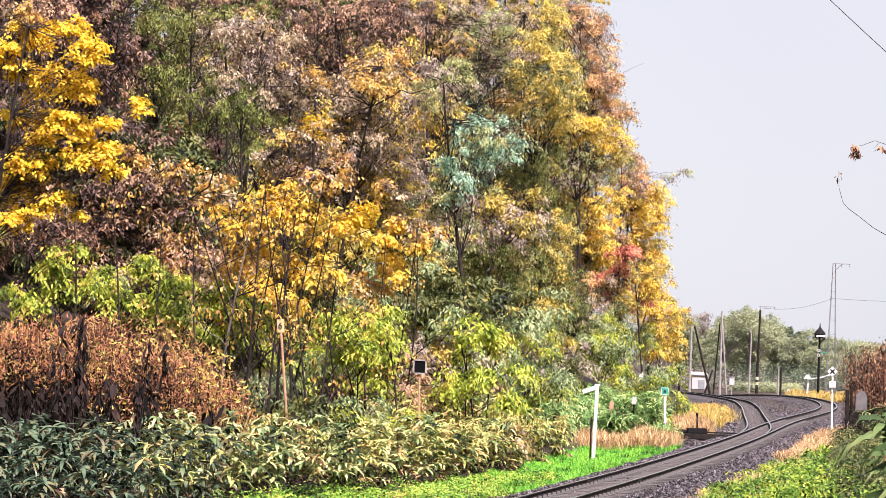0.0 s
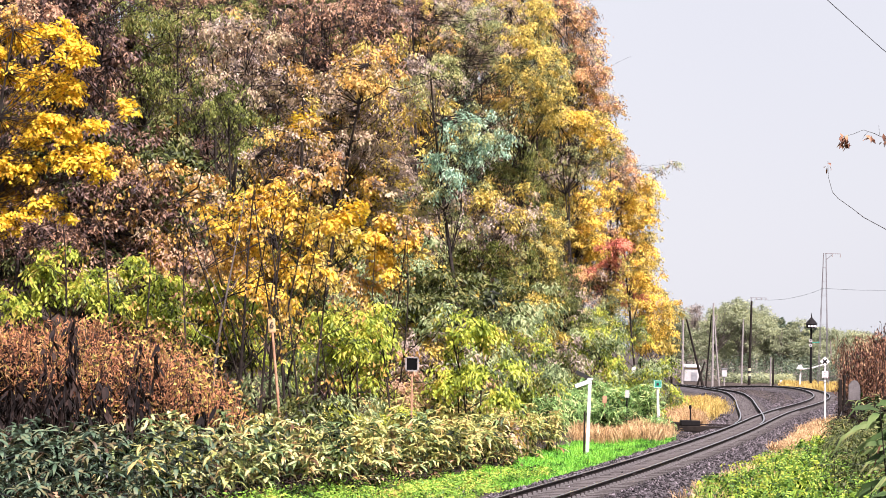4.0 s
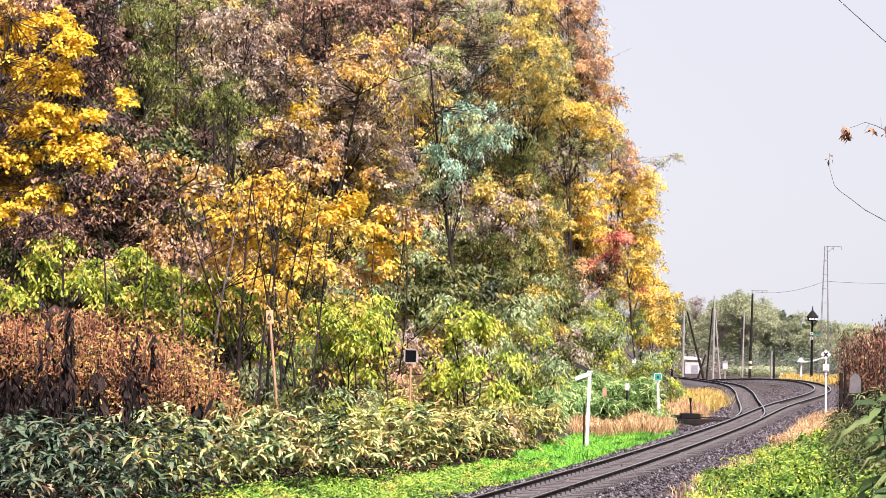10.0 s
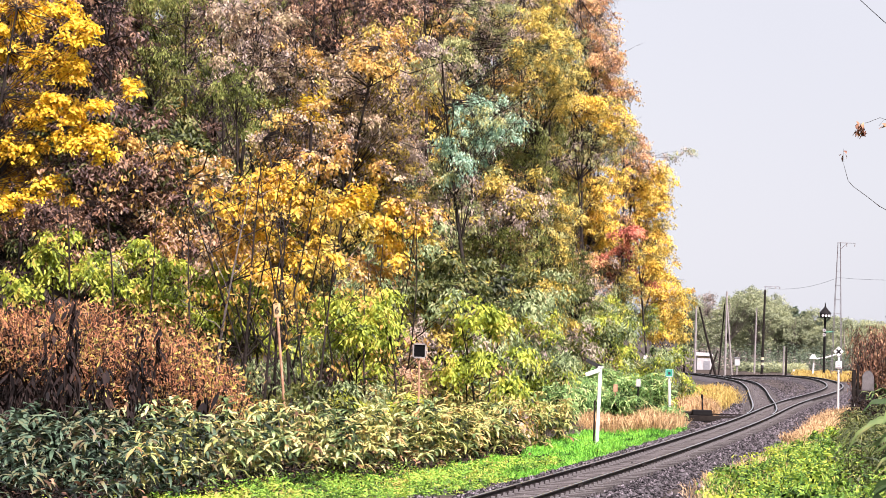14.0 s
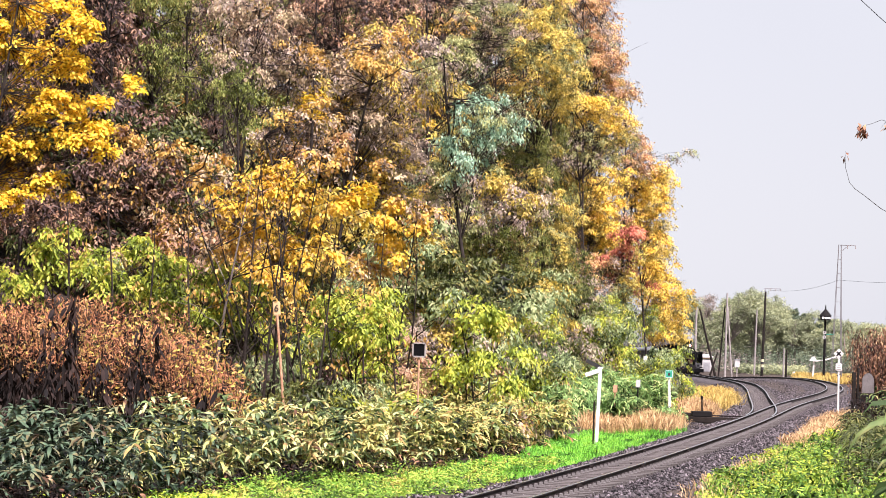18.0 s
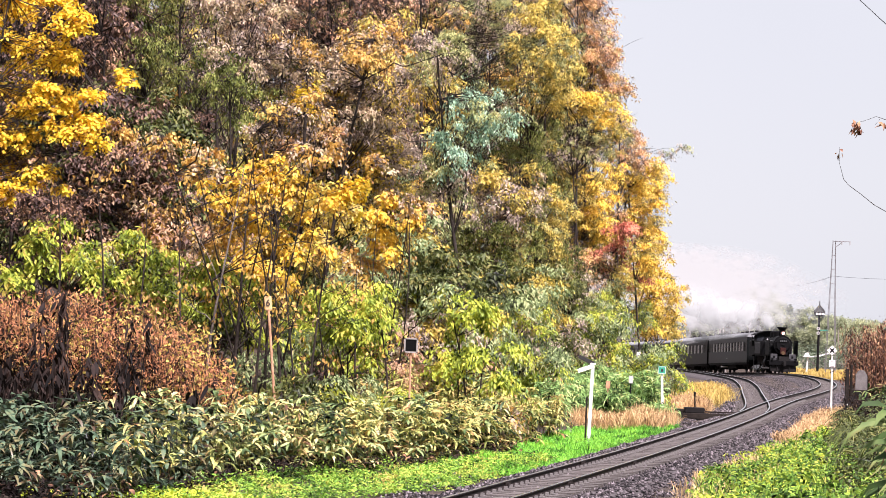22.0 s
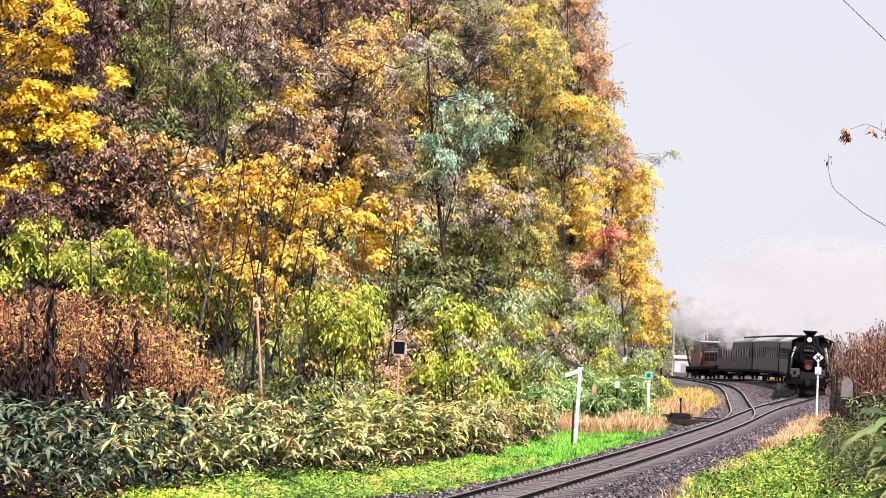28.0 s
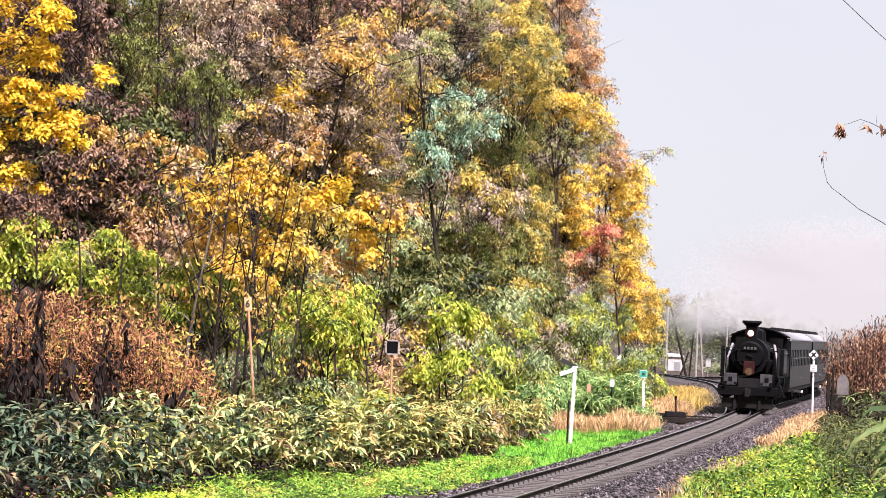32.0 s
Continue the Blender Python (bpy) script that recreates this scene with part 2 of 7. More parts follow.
surface("old_board", (0.06, 0.055, 0.05), (0.17, 0.155, 0.15), 3.0, 0.85, bump=0.4)
surface("dark_wood", (0.006, 0.005, 0.0045), (0.028, 0.022, 0.018), 3.0, 0.9, bump=0.4, spec=0.15)
surface("lattice_steel", (0.09, 0.085, 0.085), (0.18, 0.17, 0.17), 3.0, 0.7, bump=0.2)
surface("concrete", (0.30, 0.29, 0.28), (0.48, 0.47, 0.45), 3.0, 0.85, bump=0.3)
surface("galvanised", (0.26, 0.26, 0.27), (0.42, 0.42, 0.43), 4.0, 0.45, 0.6, bump=0.1)
surface("loco_black", (0.0008, 0.0008, 0.001), (0.003, 0.003, 0.0034), 2.0, 0.6, bump=0.15, wear=(0.010, 0.009, 0.008), spec=0.1)
surface("lagging", (0.10, 0.10, 0.105), (0.26, 0.255, 0.26), 6.0, 0.6, bump=0.3)
surface("loco_grey", (0.012, 0.012, 0.013), (0.06, 0.06, 0.063), 5.0, 0.6, bump=0.2, spec=0.2)
surface("emblem_disc", (0.05, 0.03, 0.018), (0.10, 0.06, 0.03), 6.0, 0.7, bump=0.1, spec=0.1)
surface("coach_green", (0.0025, 0.0033, 0.0033), (0.0065, 0.008, 0.008), 1.5, 0.38, bump=0.04, wear=(0.014, 0.015, 0.015), spec=0.2)
surface("coach_roof", (0.15, 0.155, 0.165), (0.25, 0.255, 0.265), 1.2, 0.55, bump=0.1)
surface("underframe", (0.0025, 0.0022, 0.0022), (0.010, 0.0085, 0.008), 3.0, 0.8, bump=0.3, spec=0.2)
surface("diesel_red", (0.085, 0.022, 0.018), (0.17, 0.048, 0.036), 2.0, 0.42, bump=0.05)
surface("emblem_red", (0.018, 0.005, 0.004), (0.036, 0.011, 0.009), 6.0, 0.7, bump=0.1, spec=0.1)
surface("steel", (0.12, 0.12, 0.125), (0.22, 0.22, 0.225), 6.0, 0.4, 0.9, bump=0.05)
surface("bands_pale", (0.42, 0.38, 0.22), (0.6, 0.56, 0.38), 6.0, 0.5, bump=0.05)


def glowing(name, col, strength):
    m, nt, b = nodes_of(name)
    b.inputs["Base Color"].default_value = (*col, 1)
    b.inputs["Emission Color"].default_value = (*col, 1)
    b.inputs["Emission Strength"].default_value = strength
    return m


def glassy(name, tint, clear):
    m, nt, b = nodes_of(name)
    b.inputs["Base Color"].default_value = (*tint, 1)
    b.inputs["Roughness"].default_value = 0.08
    tr, mx = nt.nodes.new("ShaderNodeBsdfTransparent"), nt.nodes.new("ShaderNodeMixShader")
    mx.inputs[0].default_value = clear
    nt.links.new(b.outputs[0], mx.inputs[1])
    nt.links.new(tr.outputs[0], mx.inputs[2])
    nt.links.new(mx.outputs[0], nt.nodes["Material Output"].inputs[0])
    return m


glowing("lamp_glow", (1.0, 0.50, 0.38), 0.26)
glowing("signal_glow", (1.0, 0.93, 0.9), 0.22)
glassy("window_glass", (0.06, 0.07, 0.07), 0.88)
glassy("dark_glass", (0.02, 0.022, 0.025), 0.0)


def steamy(name, white, thick, torn=0.9, rim=1.38, core=0.72):
    """Steam droplets: a veil that scatters light to both sides, torn by slow noise and thinning out to nothing at its rim."""
    m, nt, b = nodes_of(name)
    L, N = nt.links.new, nt.nodes.new
    d, t, m1 = N("ShaderNodeBsdfDiffuse"), N("ShaderNodeBsdfTranslucent"), N("ShaderNodeMixShader")
    d.inputs[0].default_value = t.inputs[0].default_value = (white * 0.96, white, white * 0.99, 1)
    m1.inputs[0].default_value = 0.5
    L(d.outputs[0], m1.inputs[1])
    L(t.outputs[0], m1.inputs[2])
    co, no, mid, flat, ln = N("ShaderNodeTexCoord"), N("ShaderNodeTexNoise"), N("ShaderNodeVectorMath"), N("ShaderNodeVectorMath"), N("ShaderNodeVectorMath")
    no.inputs["Scale"].default_value, no.inputs["Detail"].default_value = 0.9, 4
    L(co.outputs["Object"], no.inputs["Vector"])
    mid.operation, flat.operation, ln.operation = "SUBTRACT", "MULTIPLY", "LENGTH"
    mid.inputs[1].default_value, flat.inputs[1].default_value = (0.5, 0.5, 0.5), (2, 0, 2)
    L(co.outputs["Generated"], mid.inputs[0])
    L(mid.outputs[0], flat.inputs[0])
    L(flat.outputs[0], ln.inputs[0])
    far, mr = N("ShaderNodeMath"), N("ShaderNodeMapRange")
    far.operation = "MULTIPLY_ADD"
    far.inputs[1].default_value = torn
    L(no.outputs["Fac"], far.inputs[0])
    L(ln.outputs["Value"], far.inputs[2])
    mr.interpolation_type = "SMOOTHSTEP"
    mr.inputs[1].default_value, mr.inputs[2].default_value = rim, core
    mr.inputs[3].default_value, mr.inputs[4].default_value = 0.0, thick
    L(far.outputs[0], mr.inputs[0])
    tr, m2 = N("ShaderNodeBsdfTransparent"), N("ShaderNodeMixShader")
    L(mr.outputs[0], m2.inputs[0])
    L(tr.outputs[0], m2.inputs[1])
    L(m1.outputs[0], m2.inputs[2])
    L(m2.outputs[0], nt.nodes["Material Output"].inputs[0])
    return m


steamy("steam", 0.62, 0.94)
steamy("mist", 0.385, 0.98, 0.5, 1.2, 0.72)
steamy("haze", 0.58, 0.5)
steamy("wisp", 0.6, 0.22)

# ---- mesh helpers ----
def part(name, bm, material, parent=None, label=""):
    me = bpy.data.meshes.new(name)
    bm.to_mesh(me)
    bm.free()
    me.materials.append(MATS[material])
    ob = new(name, me)
    ob.parent = parent
    return tagged(ob, label)


def thing(name, m, label, category, group="", kind=""):
    ob = new(name)
    ob.empty_display_size = 0.3
    ob.matrix_basis = m
    return tagged(ob, label, category, group, kind)


def flat_mesh(name, v, f, material, parent=None, smooth=False):
    """A mesh from arrays of corners and triangles."""
    me = bpy.data.meshes.new(name)
    v, f = np.asarray(v, np.float32), np.asarray(f, np.int32)
    me.vertices.add(len(v))
    me.vertices.foreach_set("co", v.ravel())
    me.loops.add(f.size)
    me.loops.foreach_set("vertex_index", f.ravel())
    me.polygons.add(len(f))
    me.polygons.foreach_set("loop_start", np.arange(0, f.size, f.shape[1], dtype=np.int32))
    if smooth:
        me.polygons.foreach_set("use_smooth", np.ones(len(f), bool))
    me.update(calc_edges=True)
    me.materials.append(MATS[material])
    ob = new(name, me)
    ob.parent = parent
    return ob


def unit(a):
    return a / np.maximum(np.linalg.norm(a, axis=-1, keepdims=True), 1e-9)


def leaves(pos, way, nrm, length, width, fold=0.18):
    """Corners and triangles of folded leaves: base, tip and two flanks each."""
    way = unit(way)
    side = unit(np.cross(way, nrm))
    nrm = np.cross(side, way)
    ln, wd = np.asarray(length).reshape(-1, 1), np.asarray(width).reshape(-1, 1)
    mid = pos + way * ln * 0.45 + nrm * wd * fold
    v = np.stack([pos, mid + side * wd * 0.5, pos + way * ln - nrm * wd * fold, mid - side * wd * 0.5], 1).reshape(-1, 3)
    k = 4 * np.arange(len(pos))[:, None]
    f = np.concatenate([k + [0, 1, 2], k + [0, 2, 3]])
    return v, f


def joined(pieces):
    vs, fs, n = [], [], 0
    for v, f in pieces:
        vs.append(v)
        fs.append(np.asarray(f) + n)
        n += len(v)
    return np.concatenate(vs), np.concatenate(fs)


def tube(points, radii, sides=5):
    p = np.asarray(points, float)
    d = unit(np.gradient(p, axis=0))
    ref = np.where(np.abs(d[:, 2:3]) > 0.9, [[1.0, 0, 0]], [[0, 0, 1.0]])
    a = unit(np.cross(d, ref))
    b = np.cross(d, a)
    ang = np.arange(sides) * 2 * np.pi / sides
    v = (p[:, None] + np.asarray(radii)[:, None, None] * (a[:, None] * np.cos(ang)[None, :, None] + b[:, None] * np.sin(ang)[None, :, None])).reshape(-1, 3)
    f = []
    for i in range(len(p) - 1):
        for j in range(sides):
            k = (j + 1) % sides
            q = (i * sides + j, i * sides + k, (i + 1) * sides + k, (i + 1) * sides + j)
            f += [(q[0], q[1], q[2]), (q[0], q[2], q[3])]
    return v, np.array(f)


def box(bm, x0, x1, y0, y1, z0, z1, bevel=0.0):
    r = bmesh.ops.create_cube(bm, size=1, matrix=Matrix.Translation(((x0 + x1) / 2, (y0 + y1) / 2, (z0 + z1) / 2)) @ Matrix.Diagonal((abs(x1 - x0), abs(y1 - y0), abs(z1 - z0), 1)))
    if bevel:
        es = list({e for v in r["verts"] for e in v.link_edges})
        bmesh.ops.bevel(bm, geom=es, offset=bevel, segments=2, affect="EDGES", profile=0.6)
    return bm


def cyl(bm, r0, r1, a, b, seg=16, caps=True):
    """A (tapered) cylinder from a to b."""
    a, b = Vector(a), Vector(b)
    m = Matrix.Translation((a + b) / 2) @ (b - a).to_track_quat("Z", "Y").to_matrix().to_4x4()
    bmesh.ops.create_cone(bm, cap_ends=caps, segments=seg, radius1=r0, radius2=r1, depth=(b - a).length, matrix=m)
    return bm


def bar(name, material, parent, *sizes, bevel=0.0, label=""):
    bm = bmesh.new()
    box(bm, *sizes, bevel=bevel)
    return part(name, bm, material, parent, label)


def rod(name, material, parent, r0, r1, a, b, seg=12, label=""):
    return part(name, cyl(bmesh.new(), r0, r1, a, b, seg), material, parent, label)


# ---- the line of the railway ----
def spline(knots, step=0.5):
    """A smooth line through the knots, at even steps along it."""
    k = np.array(knots, float)
    k = np.vstack([2 * k[0] - k[1], k, 2 * k[-1] - k[-2]])
    out = []
    for i in range(1, len(k) - 2):
        p0, p1, p2, p3 = k[i - 1 : i + 3]
        n = np.sqrt(np.linalg.norm(np.diff(k[i - 1 : i + 3], axis=0), axis=1))
        t0, t1, t2, t3 = np.r_[0, np.cumsum(n)]
        t = np.linspace(t1, t2, 80, endpoint=False)[:, None]
        a1, a2, a3 = (t1 - t) / (t1 - t0) * p0 + (t - t0) / (t1 - t0) * p1, (t2 - t) / (t2 - t1) * p1 + (t - t1) / (t2 - t1) * p2, (t3 - t) / (t3 - t2) * p2 + (t - t2) / (t3 - t2) * p3
        b1, b2 = (t2 - t) / (t2 - t0) * a1 + (t - t0) / (t2 - t0) * a2, (t3 - t) / (t3 - t1) * a2 + (t - t1) / (t3 - t1) * a3
        out.append((t2 - t) / (t2 - t1) * b1 + (t - t1) / (t2 - t1) * b2)
    out = np.vstack(out + [k[-2:-1]])
    s = np.r_[0, np.cumsum(np.linalg.norm(np.diff(out, axis=0), axis=1))]
    at = np.arange(0, s[-1], step)
    return at, np.stack([np.interp(at, s, out[:, 0]), np.interp(at, s, out[:, 1])], 1)


MAIN_S, MAIN = spline([(-19.59, -42.58), (-8.48, 8.52), (2.02, 56.95), (5.91, 75.05), (11.55, 103.26), (17.14, 133.6), (24.6, 170.3), (27.67, 190), (29.65, 210),
                       (30.17, 230), (29.31, 250), (27.01, 270), (23.18, 290), (16.27, 315), (4.86, 345), (-18, 400), (-60, 500), (-144, 700), (-230, 905)])
SIDE_S, SIDE = spline([(11.75, 104.3), (14.1, 118.5), (17.4, 148.4), (20.05, 174.3), (21.5, 194), (21.2, 215), (19.5, 240), (16, 270)])


def grade(y):
    """The height of the rails: level near by, then falling away."""
    y = np.asarray(y, float)
    u = np.clip(y - 215, 0, 60)
    return -3.2e-4 * u * u - 0.0384 * np.clip(y - 275, 0, 30)


def track_x(y):
    return np.interp(y, MAIN[:, 1], MAIN[:, 0])


def hill_foot(y):
    return np.interp(y, [-60, 0, 40, 58.7, 65.6, 72.7, 89, 114.8, 160, 195, 240, 290, 345, 400, 700, 950], [-38, -26, -14, -6.6, -2.4, 0.8, 3.9, 9.0, 13.5, 15.5, 11, 4, -14, -40, -190, -330])


def ground_z(x, y):
    x, y = np.asarray(x, float), np.asarray(y, float)
    d = np.clip(hill_foot(y) - x - 3.2 * np.clip((82 - y) / 15, 0, 1), 0, None)
    b = np.clip((np.abs(x - track_x(y)) - 3.0) / 4.0, 0, 1)
    g = grade(y)
    z = g * (1 - b) + np.maximum(g, -0.35) * b - 0.42 + 22 * np.tanh(0.4 * d * d / (d + 2.0) / 22) + 0.4 * np.clip(d - 7, 0, 30) * np.clip((y - 84) / 12, 0, 1)
    r = np.clip(x - track_x(y) - 2.9, 0, None)
    z = z + np.clip(0.22 * r, 0, 1.9) * np.clip((205 - y) / 60, 0, 1)
    return z + 0.08 * np.sin(x * 1.7 + y * 0.6) * np.sin(y * 0.9 - x * 0.4)


def build_ground():
    xs = np.r_[-2500, -1200, -600, -300, -160, np.arange(-100, 100, 1.6), 110, 160, 300, 600, 1200, 2500]
    ys = np.r_[-1500, -600, -250, -120, -80, np.arange(-50, 330, 1.8), 340, 360, 400, 450, 520, 640, 850, 1300, 2200, 4000]
    gx, gy = np.meshgrid(xs, ys)
    z = ground_z(gx, gy)
    v = np.stack([gx, gy, z], -1).reshape(-1, 3)
    n, m = len(xs), len(ys)
    i = (np.arange(m - 1)[:, None] * n + np.arange(n - 1)).ravel()
    f = np.stack([i, i + 1, i + n + 1, i + n], 1)
    g = flat_mesh("ground", v, f, "soil", smooth=True)
    tagged(g, "dark brown earth and leaf litter rising to a wooded bank", "ground", kind="structure")


build_ground()


def swept(name, line, s_from, s_to, profile, material, parent, s_all, off=0.0, step=1):
    """A closed profile of (across, up) swept along a line."""
    keep = (s_all >= s_from) & (s_all <= s_to)
    p = line[keep][::step]
    d = unit(np.gradient(p, axis=0))
    side = np.stack([d[:, 1], -d[:, 0]], 1)
    z = grade(p[:, 1])
    prof = np.array(profile, float)
    v = np.concatenate([p[:, None] + side[:, None] * (prof[None, :, :1] + off), (z[:, None] + prof[None, :, 1])[..., None]], -1)
    n, m = len(p), len(prof)
    i, j = np.meshgrid(np.arange(n - 1), np.arange(m), indexing="ij")
    k = (j + 1) % m
    f = np.stack([i * m + j, (i + 1) * m + j, (i + 1) * m + k, i * m + k], -1).reshape(-1, 4)
    return flat_mesh(name, v.reshape(-1, 3), f, material, parent)


RAIL = [(-0.065, -0.15), (-0.065, -0.138), (-0.012, -0.12), (-0.012, -0.04), (-0.033, -0.032), (-0.033, -0.004), (0.033, -0.004), (0.033, -0.032), (0.012, -0.04), (0.012, -0.12), (0.065, -0.138), (0.065, -0.15)]
TOP = [(-0.031, -0.0035), (-0.026, 0.0), (0.026, 0.0), (0.031, -0.0035)]


def build_track(name, line, s_all, s0, s1, label, bed):
    t = thing(name, Matrix(), label, "railway track", kind="structure")
    b = swept("ballast_bed", line, s0, s1, [(-bed, -0.66), (-1.55, -0.25), (-0.9, -0.235), (0.9, -0.235), (1.55, -0.25), (bed, -0.66)], "ballast", t, s_all, step=2)
    tagged(b, "grey crushed-stone ballast")
    for off in (-0.555, 0.555):
        r = swept("rail", line, s0, s1, RAIL, "rail_side", t, s_all, off, step=2)
        swept("running_surface", line, s0, s1, TOP, "rail_top", r, s_all, off, step=2)
    return t


main_track = build_track("railway_track", MAIN, MAIN_S, 0, 620, "single railway track on grey stone ballast", 2.5)
side_track = build_track("siding_track", SIDE, SIDE_S, 9, 170, "siding rails diverging from the main track", 2.1)

# ---- plants ----
def round_leaves(pos, way, nrm, length, width, fold=0.14):
    """Fuller leaves: base, tip and two flanks on either side."""
    way = unit(way)
    side = unit(np.cross(way, nrm))
    nrm = np.cross(side, way)
    ln, wd = np.asarray(length).reshape(-1, 1), np.asarray(width).reshape(-1, 1)
    lo, hi = pos + way * ln * 0.24 + nrm * wd * fold, pos + way * ln * 0.66 + nrm * wd * fold * 0.6
    v = np.stack([pos, lo + side * wd * 0.40, hi + side * wd * 0.46, pos + way * ln - nrm * wd * fold, hi - side * wd * 0.46, lo - side * wd * 0.40], 1).reshape(-1, 3)
    k = 6 * np.arange(len(pos))[:, None]
    return v, np.concatenate([k + [0, 1, 2], k + [0, 2, 3], k + [0, 3, 4], k + [0, 4, 5]])


def crown_leaves(c, rx, ry, rz, n, ln, rng, droop=0.5, per=9, wide=1.0, shape=leaves, dense=1.25):
    """An uneven crown of domed clumps: from each clump's middle, sprays arch out and down with leaves hanging along them. Returns leaf corners and triangles, and the clumps' middles."""
    size = np.array([rx, ry, rz])
    rc = ln * 2.9
    clumps = int(np.clip(3 + dense * rx * rz / (rc * rc), 4, 48))
    mid = unit(rng.normal(size=(clumps, 3))) * rng.random((clumps, 1)) ** 0.4 * 0.86
    rad = rc * rng.uniform(0.65, 1.35, clumps)
    m = max(10, n // per)
    w = rng.choice(clumps, m, p=rad**2 / (rad**2).sum())
    out = unit(rng.normal(size=(m, 3)))
    out[:, 2] = np.abs(out[:, 2]) * 0.75 + 0.02
    out = unit(out + mid[w] * 0.35)
    tl = (rad[w] * rng.uniform(0.55, 1.2, m))[:, None]
    t = np.linspace(0.3, 1, per)[None, :, None] + rng.uniform(-0.06, 0.06, (m, per, 1))
    z = np.array([0, 0, 1.0])
    base = c + mid[w] * size
    pts = base[:, None] + out[:, None] * tl[:, None] * t - z * t**2 * tl[:, None] * droop * 1.1
    pts = pts + rng.normal(size=(m, per, 3)) * ln * 0.4
    along = out[:, None] - z * 2.2 * t * droop
    flat = unit(np.cross(out, z + rng.normal(size=(m, 3)) * 0.3))
    sgn = np.where(np.arange(per) % 2, 1.0, -1.0)[None, :, None]
    way = along * 0.45 + flat[:, None] * sgn * 0.6 + rng.normal(size=(m, per, 3)) * 0.28 - z * droop * 0.7
    nrm = out[:, None] * 0.8 + z * 0.5 + rng.normal(size=(m, per, 3)) * 0.5
    k = m * per
    v, f = shape(pts.reshape(k, 3), way.reshape(k, 3), nrm.reshape(k, 3), ln * rng.uniform(0.6, 1.2, k), wide * ln * rng.uniform(0.28, 0.46, k))
    return v, f, c + mid * size


def limb(a, b, r0, r1, rng, sag=0.12, n=4):
    a, b = np.asarray(a, float), np.asarray(b, float)
    t = np.linspace(0, 1, n)[:, None]
    wob = rng.normal(size=(n, 3)) * np.linalg.norm(b - a) * 0.035
    wob[0] = wob[-1] = 0
    p = a + (b - a) * t + wob
    p[:, 2] += sag * np.linalg.norm(b - a) * (t[:, 0] * (1 - t[:, 0]))
    return tube(p, np.linspace(r0, r1, n), 3)


TREE_WORDS = {"gold": "bright golden-yellow", "amber": "amber and brown", "yellow": "yellow drooping", "orange": "orange-gold", "russet": "russet", "rust": "rust-brown",
              "brown": "dry brown", "tan": "pale tan", "olive": "olive-green", "moss": "moss-green", "olivegold": "green and gold", "sage": "grey-green", "teal": "blue-green",
              "red": "red", "lime": "yellow-green", "green": "dull green", "fern": "bright green", "umber": "shade-dark brown", "bottle": "dark green"}
# how full each kind's crown is, its leaves' length and breadth, and how far they droop
HABIT = {"gold": (1.0, 0.95, 0.95, 0.4), "olive": (1.3, 0.85, 0.7, 0.95), "moss": (1.3, 0.8, 0.75, 0.9), "teal": (1.15, 0.9, 0.8, 0.75), "sage": (1.15, 0.78, 0.8, 0.7),
         "brown": (0.85, 0.85, 0.85, 0.7), "tan": (0.85, 0.9, 0.95, 0.65), "lime": (1.15, 0.95, 0.85, 0.7), "green": (1.1, 0.9, 0.75, 0.7), "umber": (0.6, 0.9, 0.9, 0.6),
         "rust": (0.7, 0.9, 0.9, 0.6), "yellow": (0.9, 1.0, 1.0, 0.6), "amber": (0.85, 0.95, 1.0, 0.6)}
# leaves of a second colour among the first
BLEND = {"sage": "brown", "olivegold": "sage", "brown": "olivegold", "tan": "brown", "russet": "brown", "orange": "olivegold", "umber": "rust", "olive": "moss", "teal": "sage", "amber": "tan",
         "rust": "umber", "green": "lime"}
SEEDS = [100]


def plant(name, x, y, crowns, deep, full, ln_k, stems, bark="bark", wide=1.0):
    """A tree or shrub: stems from the ground, limbs into the crowns, and crowns of drooping leaves."""
    SEEDS[0] += 1
    rng = np.random.default_rng(SEEDS[0])
    z0 = float(ground_z(x, y))
    pal = crowns[0][4]
    words = {"tree": "broad-leaved tree with %s autumn leaves on a wooded bank", "shrub": "leafy shrub with %s leaves on a bank"}[name]
    t = thing(name, pose(x, y, z0), words % TREE_WORDS[pal], name, group="trees of the wooded bank" if name == "tree" else "shrubs under the trees")
    top = max(c[1] + 0.1 * c[3] for c in crowns if c[3] > 0.4 or len(crowns) < 3) - z0
    low = min(c[1] for c in crowns) - z0
    big = [c for c in crowns if c[3] > 0.4] or crowns
    lead = max(big, key=lambda c: c[1])
    ln = ln_k * min(y, 78 + 0.35 * max(0, y - 78))
    limbs, fork = [], np.array([0, 0, max(0.3, 0.45 * low)])
    for i in range(stems):
        aim = lead if i == 0 else crowns[i % len(crowns)]
        tip = np.array([aim[0] + rng.normal() * 0.3 * min(i, 1), rng.normal() * 0.4 - (1.6 if stems > 3 else 0.0), max(top, 0.6) if i == 0 else max(aim[1] + 0.5 * aim[3] - z0, 0.5)])
        foot = np.array([rng.normal() * 0.25 * i, rng.normal() * 0.2 * i, -0.15])
        r = (0.0072 * max(top, 1.0) + 0.012) * (1 if stems < 4 else 0.6) * (0.6 if y > 105 else 1)
        mid = foot + (tip - foot) * 0.5 + np.array([rng.normal() * 0.3, rng.normal() * 0.3, 0])
        tt = np.linspace(0, 1, 9)[:, None]
        p = (1 - tt) ** 2 * foot + 2 * tt * (1 - tt) * mid + tt**2 * tip
        if i == 0:
            spine = p
            limbs.append(tube(p, np.linspace(r, r * 0.25, 9), 7))
        else:
            v, f = tube(p, np.linspace(r, r * 0.25, 9), 7)
            flat_mesh("stem", v, f, bark, t, True)
